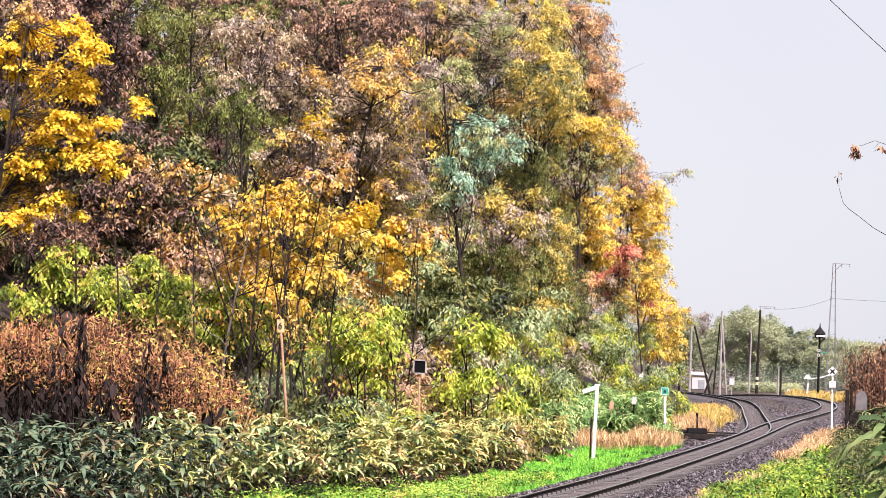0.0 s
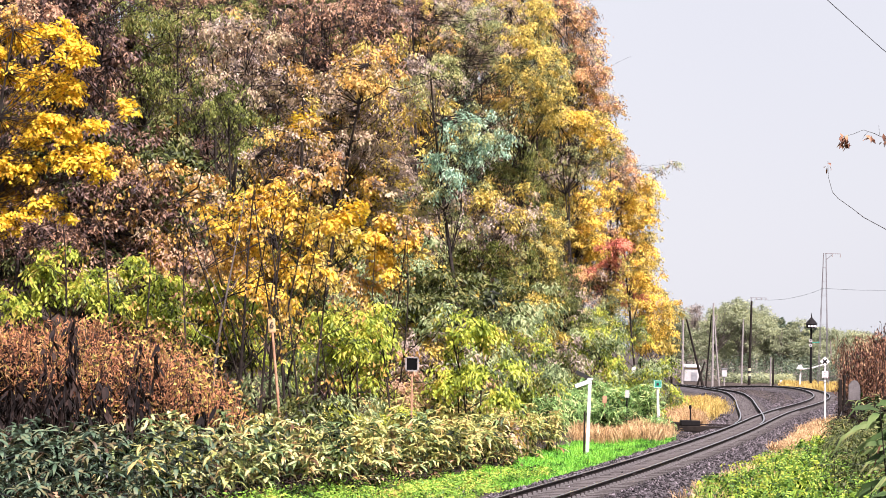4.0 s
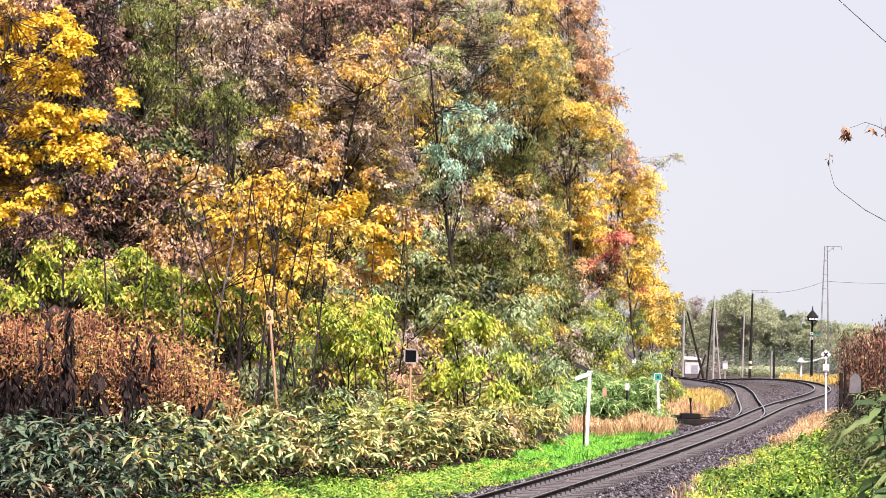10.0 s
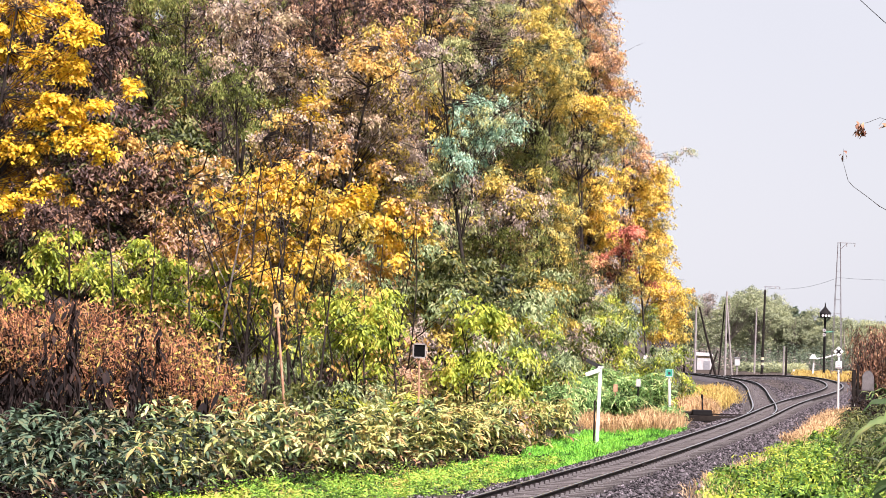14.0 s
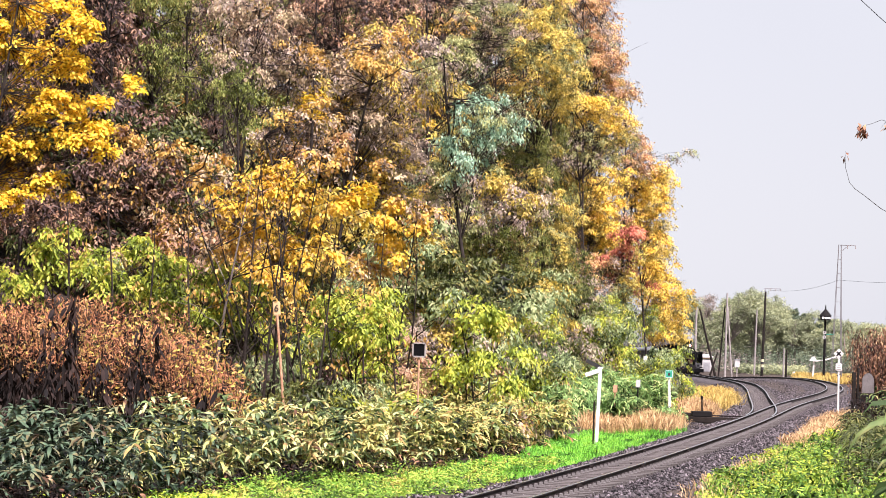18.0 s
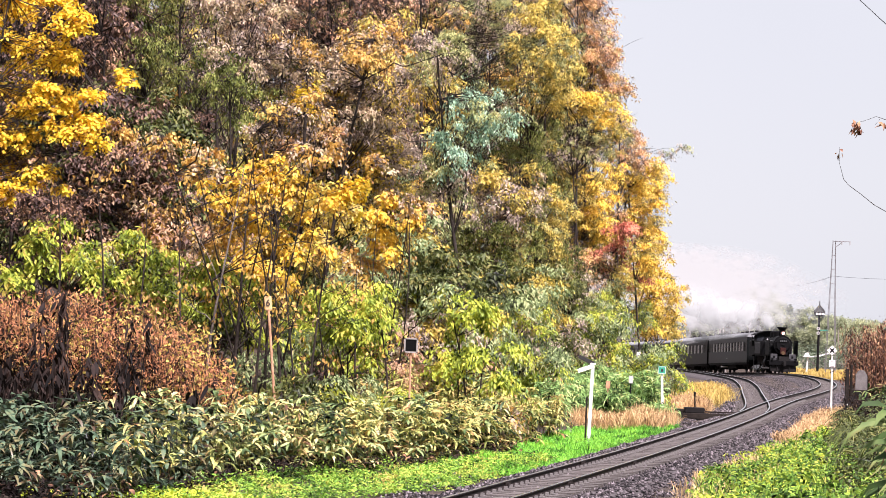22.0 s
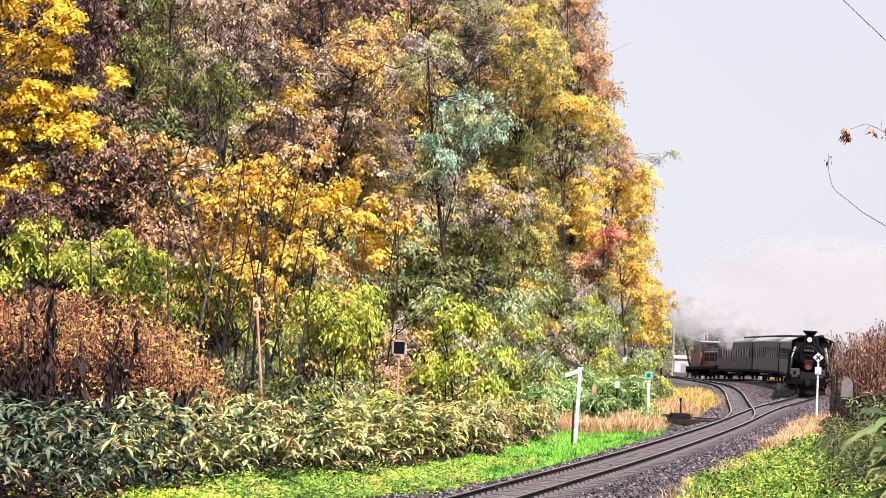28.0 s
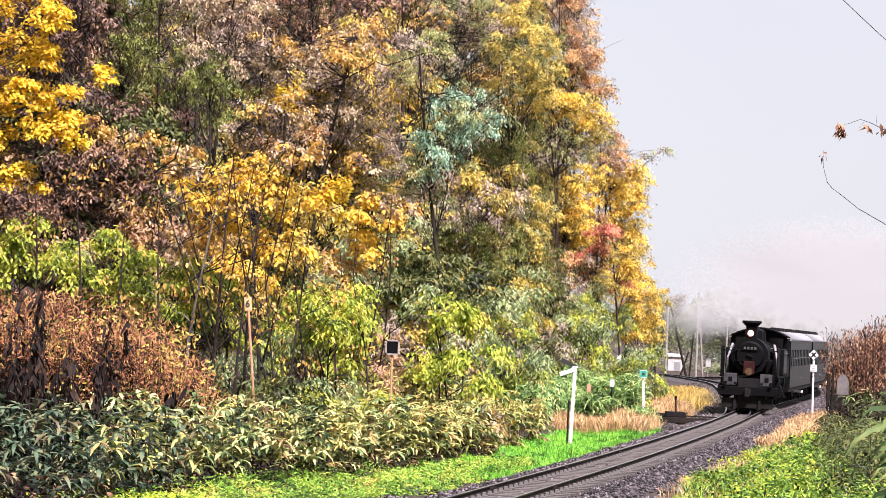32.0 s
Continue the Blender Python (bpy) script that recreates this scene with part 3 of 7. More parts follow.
    for cx, cz, rx, rz, p in crowns:
        c = np.array([cx, rng.normal() * 0.3, cz - z0])
        n = int(full * np.pi * rx * rz / (0.5 * ln * ln * 0.46 * 0.6))
        for q, share in ((p, 1.0),) if y == 120 or p not in BLEND else ((p, 0.68), (BLEND[p], 0.36)):
            k_n, k_ln, k_wide, droop = HABIT.get(q, (1.0, 1.0, 1.0, 0.55))
            v, f, mids = crown_leaves(c, rx, deep * max(rx, rz), rz, int(share * n * k_n), ln * k_ln, rng, droop, wide=wide * k_wide, shape=round_leaves if y < 82 else leaves, dense=2.2 if y < 82 or 100 < y != 120 else 1.5)
            flat_mesh("crown", v, f, q, t)
        for m in mids[:2] if stems > 3 else mids:
            k = min(8, max(0, np.argmin(np.abs(spine[:, 2] - (m[2] - 0.5 * np.hypot(m[0] - spine[-1, 0], 0.6)))) + rng.integers(-1, 2)))
            limbs.append(limb(spine[k], m, 0.010 + 0.006 * rx, 0.005, rng))
            for _ in range(1 if y == 120 else 3):
                e = m + np.clip(rng.normal(size=3), -1.2, 1.2) * np.array([rx, rx, rz]) * (0.42 if y < 100 else 0.28)
                limbs.append(limb(m, e, 0.009, 0.003, rng, n=3))
    if name == "tree" and top > 5 and 70 < y < 112:
        # long bare boughs that reach out of the leaves
        for k in range(9 if 84 < y < 101 else 4):
            a = spine[rng.integers(2, 8)]
            e = a + np.array([rng.normal() * 1.7, -rng.uniform(1.0, 2.4), rng.uniform(-0.3, 1.8)])
            v, f = limb(a, e, 0.026, 0.006, rng, 0.25, 8)
            flat_mesh("bough", v, f, bark, t)
    v, f = joined(limbs)
    flat_mesh("trunk", v, f, bark, t)
    return t


def tree(x, y, crowns, full=1.3, leaf=1.0, wide=1.0, stems=1):
    return plant("tree", x, y, crowns, 0.8, 1.3 * full, 0.0023 * leaf * (0.72 if y > 100 else 1), stems, wide=wide)


def shrub(x, y, crowns, full=1.6, leaf=1.0):
    return plant("shrub", x, y, crowns, 0.9, 1.15 * full, (0.0027 if y < 86 else 0.0022) * leaf, 3, wide=1.1)


tree(-12.6, 68.1, [(1.3, 11.1, 0.8, 0.6, 'gold'), (2.3, 11.3, 0.6, 0.4, 'gold'), (1.7, 9.9, 0.9, 0.7, 'gold'), (2.6, 9.6, 0.6, 0.5, 'gold'), (1.2, 8.9, 0.7, 0.5, 'gold'), (2.2, 8.7, 0.8, 0.6, 'gold'), (3.1, 8.5, 0.7, 0.6, 'gold'), (1.2, 7.7, 0.8, 0.4, 'gold'), (3.4, 7.6, 0.4, 0.4, 'gold'), (1.8, 6.9, 0.6, 0.4, 'umber'), (4.1, 9.2, 0.3, 0.3, 'gold'), (0.9, 11.7, 0.6, 0.4, 'amber'), (2.9, 10.5, 0.7, 0.5, 'gold'), (0.6, 10.4, 0.7, 0.5, 'gold'), (1.6, 8.0, 0.7, 0.4, 'gold'), (0.5, 6.9, 0.7, 0.5, 'gold'), (2.8, 7.9, 0.6, 0.4, 'gold'), (1.5, 7.0, 0.7, 0.45, 'gold'), (2.4, 6.6, 0.6, 0.4, 'gold'), (1.3, 6.1, 0.7, 0.4, 'gold')], 1.35, 0.78, 1.7)
tree(-12.2, 74.5, [(-0.0, 12.5, 1.9, 1.1, 'rust'), (0.5, 6.1, 1.8, 1.0, 'umber')], 1.2, 0.9, 1.3)
tree(-9.4, 85.2, [(-0.6, 11.5, 1.8, 2.0, 'olive'), (0.1, 9.6, 1.3, 1.1, 'olive'), (-1.0, 13.7, 2.0, 1.1, 'olive')], 1.25, 0.92, 1.15)
tree(-7.2, 83.0, [(-0.4, 10.9, 1.3, 1.4, 'moss'), (0.8, 13.0, 1.6, 1.1, 'tan')], 1.25, 0.92, 1.15)
tree(-5.8, 89.4, [(-2.2, 13.7, 2.1, 1.6, 'rust'), (-0.4, 12.2, 1.7, 1.7, 'tan')], 1.25, 0.92, 1.15)
tree(-3.6, 91.5, [(-0.9, 14.0, 2.6, 2.2, 'umber'), (1.4, 12.1, 2.2, 2.4, 'brown'), (-0.2, 10.6, 2.4, 1.8, 'tan')], 1.25, 0.92, 1.15)
tree(-4.1, 85.2, [(0.5, 11.6, 2.2, 0.7, 'amber'), (-0.7, 10.3, 0.5, 0.6, 'gold'), (1.5, 12.2, 1.5, 0.9, 'amber')], 1.25, 0.92, 1.15)
tree(-5.1, 72.4, [(-1.8, 7.4, 0.9, 0.6, 'amber'), (-1.0, 6.7, 0.9, 0.7, 'yellow'), (-0.0, 7.3, 0.9, 0.6, 'yellow'), (0.9, 6.9, 0.9, 0.7, 'yellow'), (1.5, 7.8, 0.7, 0.5, 'amber'), (1.9, 6.4, 0.8, 0.6, 'yellow'), (2.5, 6.6, 0.5, 0.8, 'gold'), (-0.3, 5.6, 0.9, 0.6, 'yellow'), (1.0, 5.4, 0.9, 0.6, 'yellow'), (-1.4, 5.5, 0.8, 0.6, 'amber'), (-2.6, 7.9, 0.6, 0.5, 'amber'), (3.1, 7.5, 0.6, 0.4, 'amber')], 0.95, 0.92, 1.5, 6)
tree(-9.1, 78.8, [(-0.5, 7.7, 1.9, 1.5, 'umber'), (-1.8, 6.2, 2.1, 1.2, 'umber'), (0.3, 6.0, 1.4, 1.4, 'amber'), (-0.7, 8.3, 0.9, 0.7, 'amber')], 1.25, 0.92, 1.15)
tree(1.4, 89.4, [(-0.2, 10.5, 1.7, 1.1, 'teal'), (-1.1, 9.2, 1.4, 1.0, 'teal'), (-1.7, 8.2, 1.6, 1.0, 'sage'), (-2.0, 12.3, 1.4, 1.2, 'sage')], 1.25, 0.92, 1.15)
tree(1.5, 102.2, [(-0.7, 15.4, 2.4, 1.8, 'sage'), (1.5, 14.1, 1.8, 2.2, 'olivegold'), (-2.7, 15.8, 2.0, 1.8, 'brown')])
tree(3.6, 110.7, [(-0.3, 16.9, 1.5, 1.7, 'olivegold'), (0.5, 14.1, 1.7, 1.9, 'olivegold'), (-1.4, 13.5, 1.5, 1.3, 'amber')])
tree(5.7, 119.2, [(-0.3, 18.3, 1.4, 1.4, 'russet'), (0.8, 16.2, 1.2, 1.4, 'russet'), (1.3, 14.4, 1.1, 1.2, 'russet'), (-0.7, 16.2, 1.1, 1.6, 'olivegold')])
tree(6.0, 115.0, [(0.3, 12.9, 1.5, 0.9, 'orange'), (-1.1, 13.1, 1.3, 0.8, 'orange'), (-0.7, 11.2, 2.0, 1.1, 'sage'), (1.1, 11.9, 1.1, 1.0, 'olivegold')])
tree(6.8, 121.4, [(-0.4, 9.6, 1.4, 1.7, 'orange'), (0.2, 7.7, 1.1, 1.2, 'orange'), (-1.7, 9.8, 1.4, 1.4, 'olivegold')])
tree(9.9, 129.9, [(-0.1, 9.2, 1.2, 1.3, 'orange'), (-0.4, 10.9, 1.2, 1.3, 'orange'), (0.2, 7.0, 1.1, 1.4, 'orange'), (-1.3, 11.7, 1.2, 1.3, 'russet'), (0.7, 12.1, 0.5, 0.2, 'sage'), (1.45, 12.35, 0.7, 0.16, 'sage')])
tree(7.4, 115.0, [(0.2, 5.3, 1.0, 0.9, 'olivegold'), (-0.4, 4.5, 0.9, 0.8, 'green'), (-0.1, 7.6, 0.9, 0.9, 'red'), (-0.4, 6.5, 0.8, 0.7, 'red'), (-0.9, 6.0, 1.0, 0.9, 'russet')])
tree(11.5, 136.3, [(0.1, 5.0, 1.0, 1.1, 'orange'), (-0.7, 3.9, 1.2, 1.2, 'orange'), (-1.2, 5.4, 1.3, 1.1, 'orange'), (0.4, 3.6, 0.6, 0.9, 'olivegold')])
tree(0.8, 97.9, [(-0.5, 7.0, 1.9, 1.5, 'sage'), (1.2, 8.1, 1.9, 1.7, 'brown'), (1.2, 6.4, 1.9, 1.3, 'olive'), (-0.1, 5.7, 1.7, 0.9, 'brown')], 1.25, 0.92, 1.15)
tree(-1.6, 80.9, [(-0.1, 6.1, 1.1, 1.1, 'yellow'), (-0.9, 5.0, 1.2, 0.9, 'amber'), (0.4, 6.8, 0.9, 0.7, 'amber')], 1.0, 0.92, 1.3, 4)
tree(4.1, 104.3, [(-0.3, 7.5, 1.8, 1.8, 'olivegold'), (-0.0, 5.7, 1.8, 1.4, 'olive'), (-1.5, 10.2, 1.6, 1.4, 'olive')])
tree(-2.7, 93.7, [(0.5, 9.4, 2.0, 1.6, 'brown'), (1.3, 8.0, 1.4, 1.2, 'brown'), (-1.4, 9.6, 1.6, 1.2, 'tan')], 1.25, 0.92, 1.15)
tree(-3.1, 102.2, [(-0.5, 16.2, 1.6, 1.1, 'umber'), (1.0, 16.5, 1.3, 0.9, 'umber')])
tree(5.5, 110.7, [(-0.3, 4.9, 1.7, 1.1, 'sage'), (0.9, 4.2, 1.5, 0.9, 'green'), (-2.0, 4.9, 1.5, 1.1, 'olivegold')])
tree(-13.0, 80.9, [(-0.3, 13.0, 1.0, 0.8, 'umber'), (0.0, 11.8, 0.8, 0.8, 'umber'), (-0.2, 10.3, 1.2, 0.8, 'gold'), (0.3, 8.8, 1.0, 0.7, 'umber'), (0.2, 7.2, 1.0, 0.8, 'rust'), (0.2, 6.2, 1.1, 0.8, 'umber')], 1.25, 0.92, 1.15)
tree(-11.0, 83.0, [(-1.0, 13.1, 1.0, 0.8, 'umber'), (-0.3, 11.7, 1.2, 0.8, 'umber'), (-0.3, 10.4, 1.2, 0.9, 'rust'), (-0.9, 9.1, 0.9, 0.9, 'umber'), (-0.5, 7.4, 1.0, 0.8, 'rust'), (-0.5, 6.1, 1.1, 0.8, 'umber')], 1.25, 0.92, 1.15)
tree(-9.8, 87.3, [(-0.3, 13.6, 1.2, 0.9, 'olive'), (-0.3, 12.5, 1.2, 0.9, 'olive'), (-0.1, 10.8, 1.2, 0.8, 'olive'), (-0.1, 9.2, 1.0, 0.7, 'olive'), (-0.0, 7.5, 0.9, 0.9, 'rust'), (-0.4, 6.4, 1.0, 0.9, 'amber'), (0.1, 5.0, 1.1, 0.7, 'umber')], 1.25, 0.92, 1.15)
tree(-8.1, 89.4, [(-0.6, 13.9, 1.3, 0.9, 'tan'), (-0.0, 12.7, 1.0, 0.9, 'tan'), (-0.8, 11.2, 1.1, 0.9, 'moss'), (-0.7, 9.7, 1.2, 0.8, 'umber'), (0.1, 7.7, 1.1, 0.8, 'yellow'), (-0.3, 6.3, 1.1, 0.9, 'yellow'), (-0.1, 4.5, 1.1, 0.8, 'amber')], 1.25, 0.92, 1.15)
tree(-6.7, 91.5, [(-0.4, 14.6, 1.3, 0.9, 'olive'), (-0.1, 13.2, 1.1, 0.9, 'umber'), (-0.5, 11.2, 1.2, 0.8, 'brown'), (0.1, 9.7, 1.2, 0.8, 'brown'), (0.2, 7.9, 1.0, 0.8, 'yellow'), (0.2, 6.2, 1.0, 0.9, 'yellow'), (0.2, 5.0, 1.1, 0.8, 'yellow')], 1.25, 0.92, 1.15)
tree(-4.9, 93.7, [(0.0, 14.9, 1.1, 1.0, 'umber'), (-0.4, 13.1, 1.2, 0.8, 'tan'), (-0.2, 11.3, 1.1, 0.8, 'amber'), (0.0, 9.7, 1.0, 0.9, 'brown'), (-0.0, 8.0, 1.1, 1.0, 'yellow'), (-0.2, 6.7, 1.2, 1.0, 'yellow'), (0.1, 5.1, 1.0, 0.9, 'lime'), (-0.0, 3.1, 1.3, 0.8, 'umber')], 1.25, 0.92, 1.15)
tree(-2.4, 95.8, [(-0.3, 15.0, 1.3, 0.9, 'umber'), (-0.9, 13.5, 1.3, 0.9, 'amber'), (-0.7, 11.8, 1.2, 0.9, 'tan'), (-0.1, 10.3, 1.0, 1.0, 'amber'), (-0.1, 8.1, 1.2, 1.0, 'brown'), (-0.0, 6.9, 1.3, 1.0, 'yellow'), (-0.2, 5.0, 1.1, 0.9, 'amber'), (-0.6, 3.6, 1.2, 0.9, 'lime')], 1.25, 0.92, 1.15)
tree(-0.6, 102.2, [(-0.8, 15.6, 1.3, 1.1, 'sage'), (0.1, 13.9, 1.3, 0.8, 'sage'), (-0.0, 12.6, 1.2, 1.0, 'brown'), (-0.2, 10.6, 1.4, 1.0, 'sage'), (-0.3, 8.9, 1.4, 1.0, 'teal'), (0.2, 7.1, 1.1, 1.0, 'sage'), (0.2, 5.4, 1.4, 1.1, 'brown'), (0.3, 3.2, 1.1, 1.0, 'green'), (0.4, 2.0, 1.2, 0.9, 'green')])
tree(1.5, 106.5, [(-0.3, 16.5, 1.4, 0.9, 'sage'), (-0.6, 14.9, 1.2, 0.9, 'sage'), (0.4, 12.5, 1.1, 1.0, 'teal'), (-0.3, 11.0, 1.3, 1.1, 'teal'), (0.1, 9.2, 1.2, 1.0, 'sage'), (-0.4, 7.2, 1.4, 1.0, 'brown'), (-0.4, 5.6, 1.3, 1.0, 'olive'), (0.4, 3.6, 1.4, 1.1, 'lime'), (0.1, 1.7, 1.3, 1.1, 'lime')])
tree(4.4, 115.0, [(-0.5, 17.6, 1.1, 1.0, 'olivegold'), (-0.5, 15.9, 1.2, 1.0, 'olivegold'), (-0.2, 13.3, 1.2, 1.1, 'olivegold'), (-0.3, 11.8, 1.2, 0.9, 'olive'), (-0.2, 9.5, 1.4, 1.1, 'olive'), (-0.3, 7.4, 1.3, 0.9, 'olivegold'), (-0.4, 5.9, 1.1, 1.1, 'brown'), (-0.9, 3.9, 1.1, 1.1, 'green'), (-0.7, 1.9, 1.4, 0.9, 'green')])
tree(6.3, 123.5, [(-0.1, 18.4, 1.5, 1.1, 'russet'), (0.1, 16.9, 1.4, 1.1, 'russet'), (0.0, 14.7, 1.4, 1.2, 'orange'), (-0.7, 12.4, 1.4, 1.2, 'olivegold'), (-0.4, 10.3, 1.2, 1.1, 'orange'), (0.2, 8.0, 1.3, 1.0, 'orange'), (-0.2, 5.8, 1.2, 1.1, 'russet'), (0.6, 3.7, 1.4, 1.0, 'green'), (0.3, 1.3, 1.4, 1.1, 'green')])
tree(8.1, 132.0, [(0.7, 12.6, 1.3, 1.0, 'russet'), (0.9, 10.2, 1.4, 1.1, 'orange'), (0.9, 8.6, 1.3, 1.0, 'orange'), (0.7, 6.2, 1.3, 1.2, 'red'), (1.2, 3.9, 1.5, 1.1, 'green'), (1.2, 1.3, 1.3, 1.0, 'green')])
tree(10.6, 138.4, [(-0.1, 11.1, 1.3, 1.1, 'orange'), (-0.3, 8.3, 1.3, 1.4, 'orange'), (-0.0, 6.1, 1.5, 1.3, 'orange'), (0.5, 3.7, 1.5, 1.3, 'orange'), (0.4, 1.4, 1.2, 1.2, 'green')])
tree(-8.3, 86.3, [(-0.7, 14.1, 0.9, 0.6, 'olive'), (-0.0, 13.1, 0.7, 0.5, 'olive'), (-0.2, 11.8, 0.6, 0.7, 'olive'), (0.0, 11.1, 0.8, 0.6, 'tan'), (-0.7, 10.1, 0.9, 0.5, 'amber'), (-0.2, 8.8, 0.6, 0.5, 'yellow'), (-0.4, 8.3, 0.8, 0.6, 'lime'), (-0.3, 7.0, 0.7, 0.5, 'lime'), (-0.6, 5.7, 0.9, 0.5, 'tan')], 0.6, 0.85, 1.2)
tree(-7.6, 87.4, [(-0.4, 14.1, 0.8, 0.6, 'moss'), (-0.6, 12.7, 0.7, 0.6, 'brown'), (-0.6, 12.0, 0.8, 0.6, 'brown'), (0.1, 10.9, 0.9, 0.5, 'moss'), (0.3, 9.9, 0.7, 0.7, 'olive'), (0.3, 9.0, 0.8, 0.6, 'brown'), (0.0, 8.1, 0.7, 0.5, 'yellow'), (-0.5, 7.3, 0.8, 0.6, 'lime'), (-0.2, 6.3, 0.8, 0.7, 'yellow')], 0.6, 0.85, 1.2)
tree(-7.0, 88.5, [(-0.2, 14.0, 0.8, 0.7, 'amber'), (-0.0, 12.9, 0.7, 0.6, 'tan'), (-0.3, 12.1, 0.9, 0.6, 'tan'), (-0.2, 11.4, 0.8, 0.6, 'olive'), (0.2, 10.4, 0.8, 0.5, 'brown'), (-0.2, 9.4, 0.9, 0.5, 'brown'), (-0.3, 7.9, 0.9, 0.7, 'lime'), (0.0, 6.8, 0.7, 0.6, 'tan'), (0.7, 6.0, 0.7, 0.5, 'yellow')], 0.6, 0.85, 1.2)
tree(-5.8, 89.5, [(-0.0, 14.5, 0.7, 0.6, 'umber'), (-0.6, 13.3, 0.7, 0.6, 'umber'), (0.3, 12.6, 0.7, 0.6, 'amber'), (-0.6, 11.0, 0.9, 0.5, 'moss'), (-0.0, 10.3, 0.8, 0.5, 'brown'), (-0.3, 9.0, 0.9, 0.5, 'yellow'), (0.1, 8.0, 0.8, 0.7, 'yellow'), (0.3, 7.3, 0.9, 0.6, 'yellow'), (0.2, 6.3, 0.9, 0.6, 'lime')], 0.6, 0.85, 1.2)
tree(-5.1, 90.6, [(0.1, 14.5, 0.8, 0.6, 'rust'), (-0.6, 13.5, 0.9, 0.6, 'rust'), (0.4, 12.3, 0.8, 0.6, 'tan'), (-0.2, 11.5, 1.0, 0.7, 'brown'), (0.3, 10.7, 0.8, 0.5, 'amber'), (-0.5, 9.3, 0.8, 0.6, 'amber'), (-0.4, 8.6, 0.8, 0.5, 'yellow'), (-0.0, 7.4, 0.7, 0.6, 'amber'), (0.0, 6.3, 0.7, 0.7, 'amber')], 0.6, 0.85, 1.2)
tree(-3.7, 91.7, [(-0.7, 14.9, 0.8, 0.5, 'umber'), (-0.4, 13.4, 0.8, 0.7, 'rust'), (-0.2, 12.2, 0.8, 0.6, 'tan'), (-0.1, 11.4, 0.8, 0.5, 'yellow'), (-0.5, 10.8, 0.9, 0.5, 'yellow'), (-0.9, 9.7, 0.7, 0.5, 'yellow'), (-0.4, 8.5, 1.0, 0.7, 'tan'), (-0.0, 7.0, 1.0, 0.5, 'tan'), (-0.1, 6.2, 0.8, 0.7, 'amber')], 0.6, 0.85, 1.2)
tree(-3.2, 92.7, [(-0.6, 14.9, 0.8, 0.6, 'rust'), (-0.5, 13.5, 0.9, 0.7, 'umber'), (-0.3, 12.9, 0.9, 0.6, 'yellow'), (0.2, 11.7, 0.8, 0.5, 'yellow'), (0.2, 10.2, 0.9, 0.7, 'tan'), (-0.4, 9.3, 0.7, 0.6, 'yellow'), (0.2, 8.8, 0.8, 0.7, 'yellow'), (0.5, 7.1, 0.8, 0.7, 'tan'), (0.6, 6.8, 0.7, 0.7, 'yellow')], 0.6, 0.85, 1.2)
tree(-2.3, 95.1, [(-0.3, 15.1, 1.0, 0.5, 'umber'), (-0.5, 14.3, 0.9, 0.6, 'umber'), (-0.4, 13.1, 0.8, 0.7, 'tan'), (-0.0, 11.6, 0.9, 0.7, 'tan'), (0.4, 10.8, 0.9, 0.5, 'tan'), (0.2, 9.4, 0.7, 0.7, 'tan'), (-0.4, 8.6, 0.8, 0.7, 'yellow'), (0.3, 7.3, 1.0, 0.6, 'lime'), (0.5, 6.7, 1.0, 0.6, 'lime')], 0.6, 0.85, 1.2)
tree(-1.0, 98.3, [(-0.4, 15.6, 1.0, 0.5, 'rust'), (-0.7, 14.2, 1.0, 0.7, 'rust'), (-0.4, 13.2, 0.9, 0.6, 'tan'), (0.1, 12.6, 0.8, 0.6, 'tan'), (-0.6, 11.3, 1.0, 0.7, 'yellow'), (-0.1, 9.6, 0.9, 0.6, 'olivegold'), (0.2, 8.5, 0.9, 0.7, 'amber'), (-0.3, 7.6, 0.7, 0.8, 'sage'), (-0.6, 6.9, 1.0, 0.6, 'yellow')], 0.6, 0.85, 1.2)
tree(0.4, 100.8, [(-1.3, 15.6, 0.8, 0.6, 'rust'), (-0.7, 15.0, 1.0, 0.6, 'amber'), (-0.9, 13.6, 0.8, 0.6, 'brown'), (-0.9, 12.5, 1.0, 0.7, 'olivegold'), (-0.7, 10.9, 0.9, 0.8, 'olivegold'), (-0.7, 9.8, 0.8, 0.6, 'tan'), (-0.2, 9.2, 0.8, 0.7, 'sage'), (-1.1, 7.7, 0.8, 0.5, 'sage'), (-1.1, 6.3, 1.0, 0.6, 'tan')], 0.6, 0.85, 1.2)
tree(0.8, 102.9, [(-0.6, 16.4, 0.8, 0.7, 'tan'), (0.5, 14.9, 1.1, 0.7, 'tan'), (-0.2, 13.5, 0.9, 0.6, 'sage'), (-0.5, 13.1, 1.1, 0.6, 'teal'), (-0.2, 11.8, 1.0, 0.7, 'teal'), (0.5, 10.5, 0.8, 0.5, 'sage'), (-0.4, 9.0, 1.1, 0.8, 'amber'), (0.3, 7.8, 1.1, 0.8, 'teal'), (0.1, 6.8, 0.8, 0.6, 'brown')], 0.6, 0.85, 1.2)
tree(2.8, 106.6, [(-0.3, 17.0, 1.1, 0.7, 'tan'), (-0.3, 15.5, 1.1, 0.6, 'tan'), (-1.2, 14.6, 1.0, 0.6, 'amber'), (-0.1, 12.9, 0.8, 0.7, 'amber'), (-1.1, 12.1, 1.1, 0.8, 'tan'), (-1.1, 10.4, 0.9, 0.7, 'brown'), (-0.6, 9.6, 0.9, 0.7, 'amber'), (-0.8, 8.4, 1.1, 0.8, 'tan'), (-0.4, 6.9, 0.8, 0.7, 'amber')], 0.6, 0.85, 1.2)
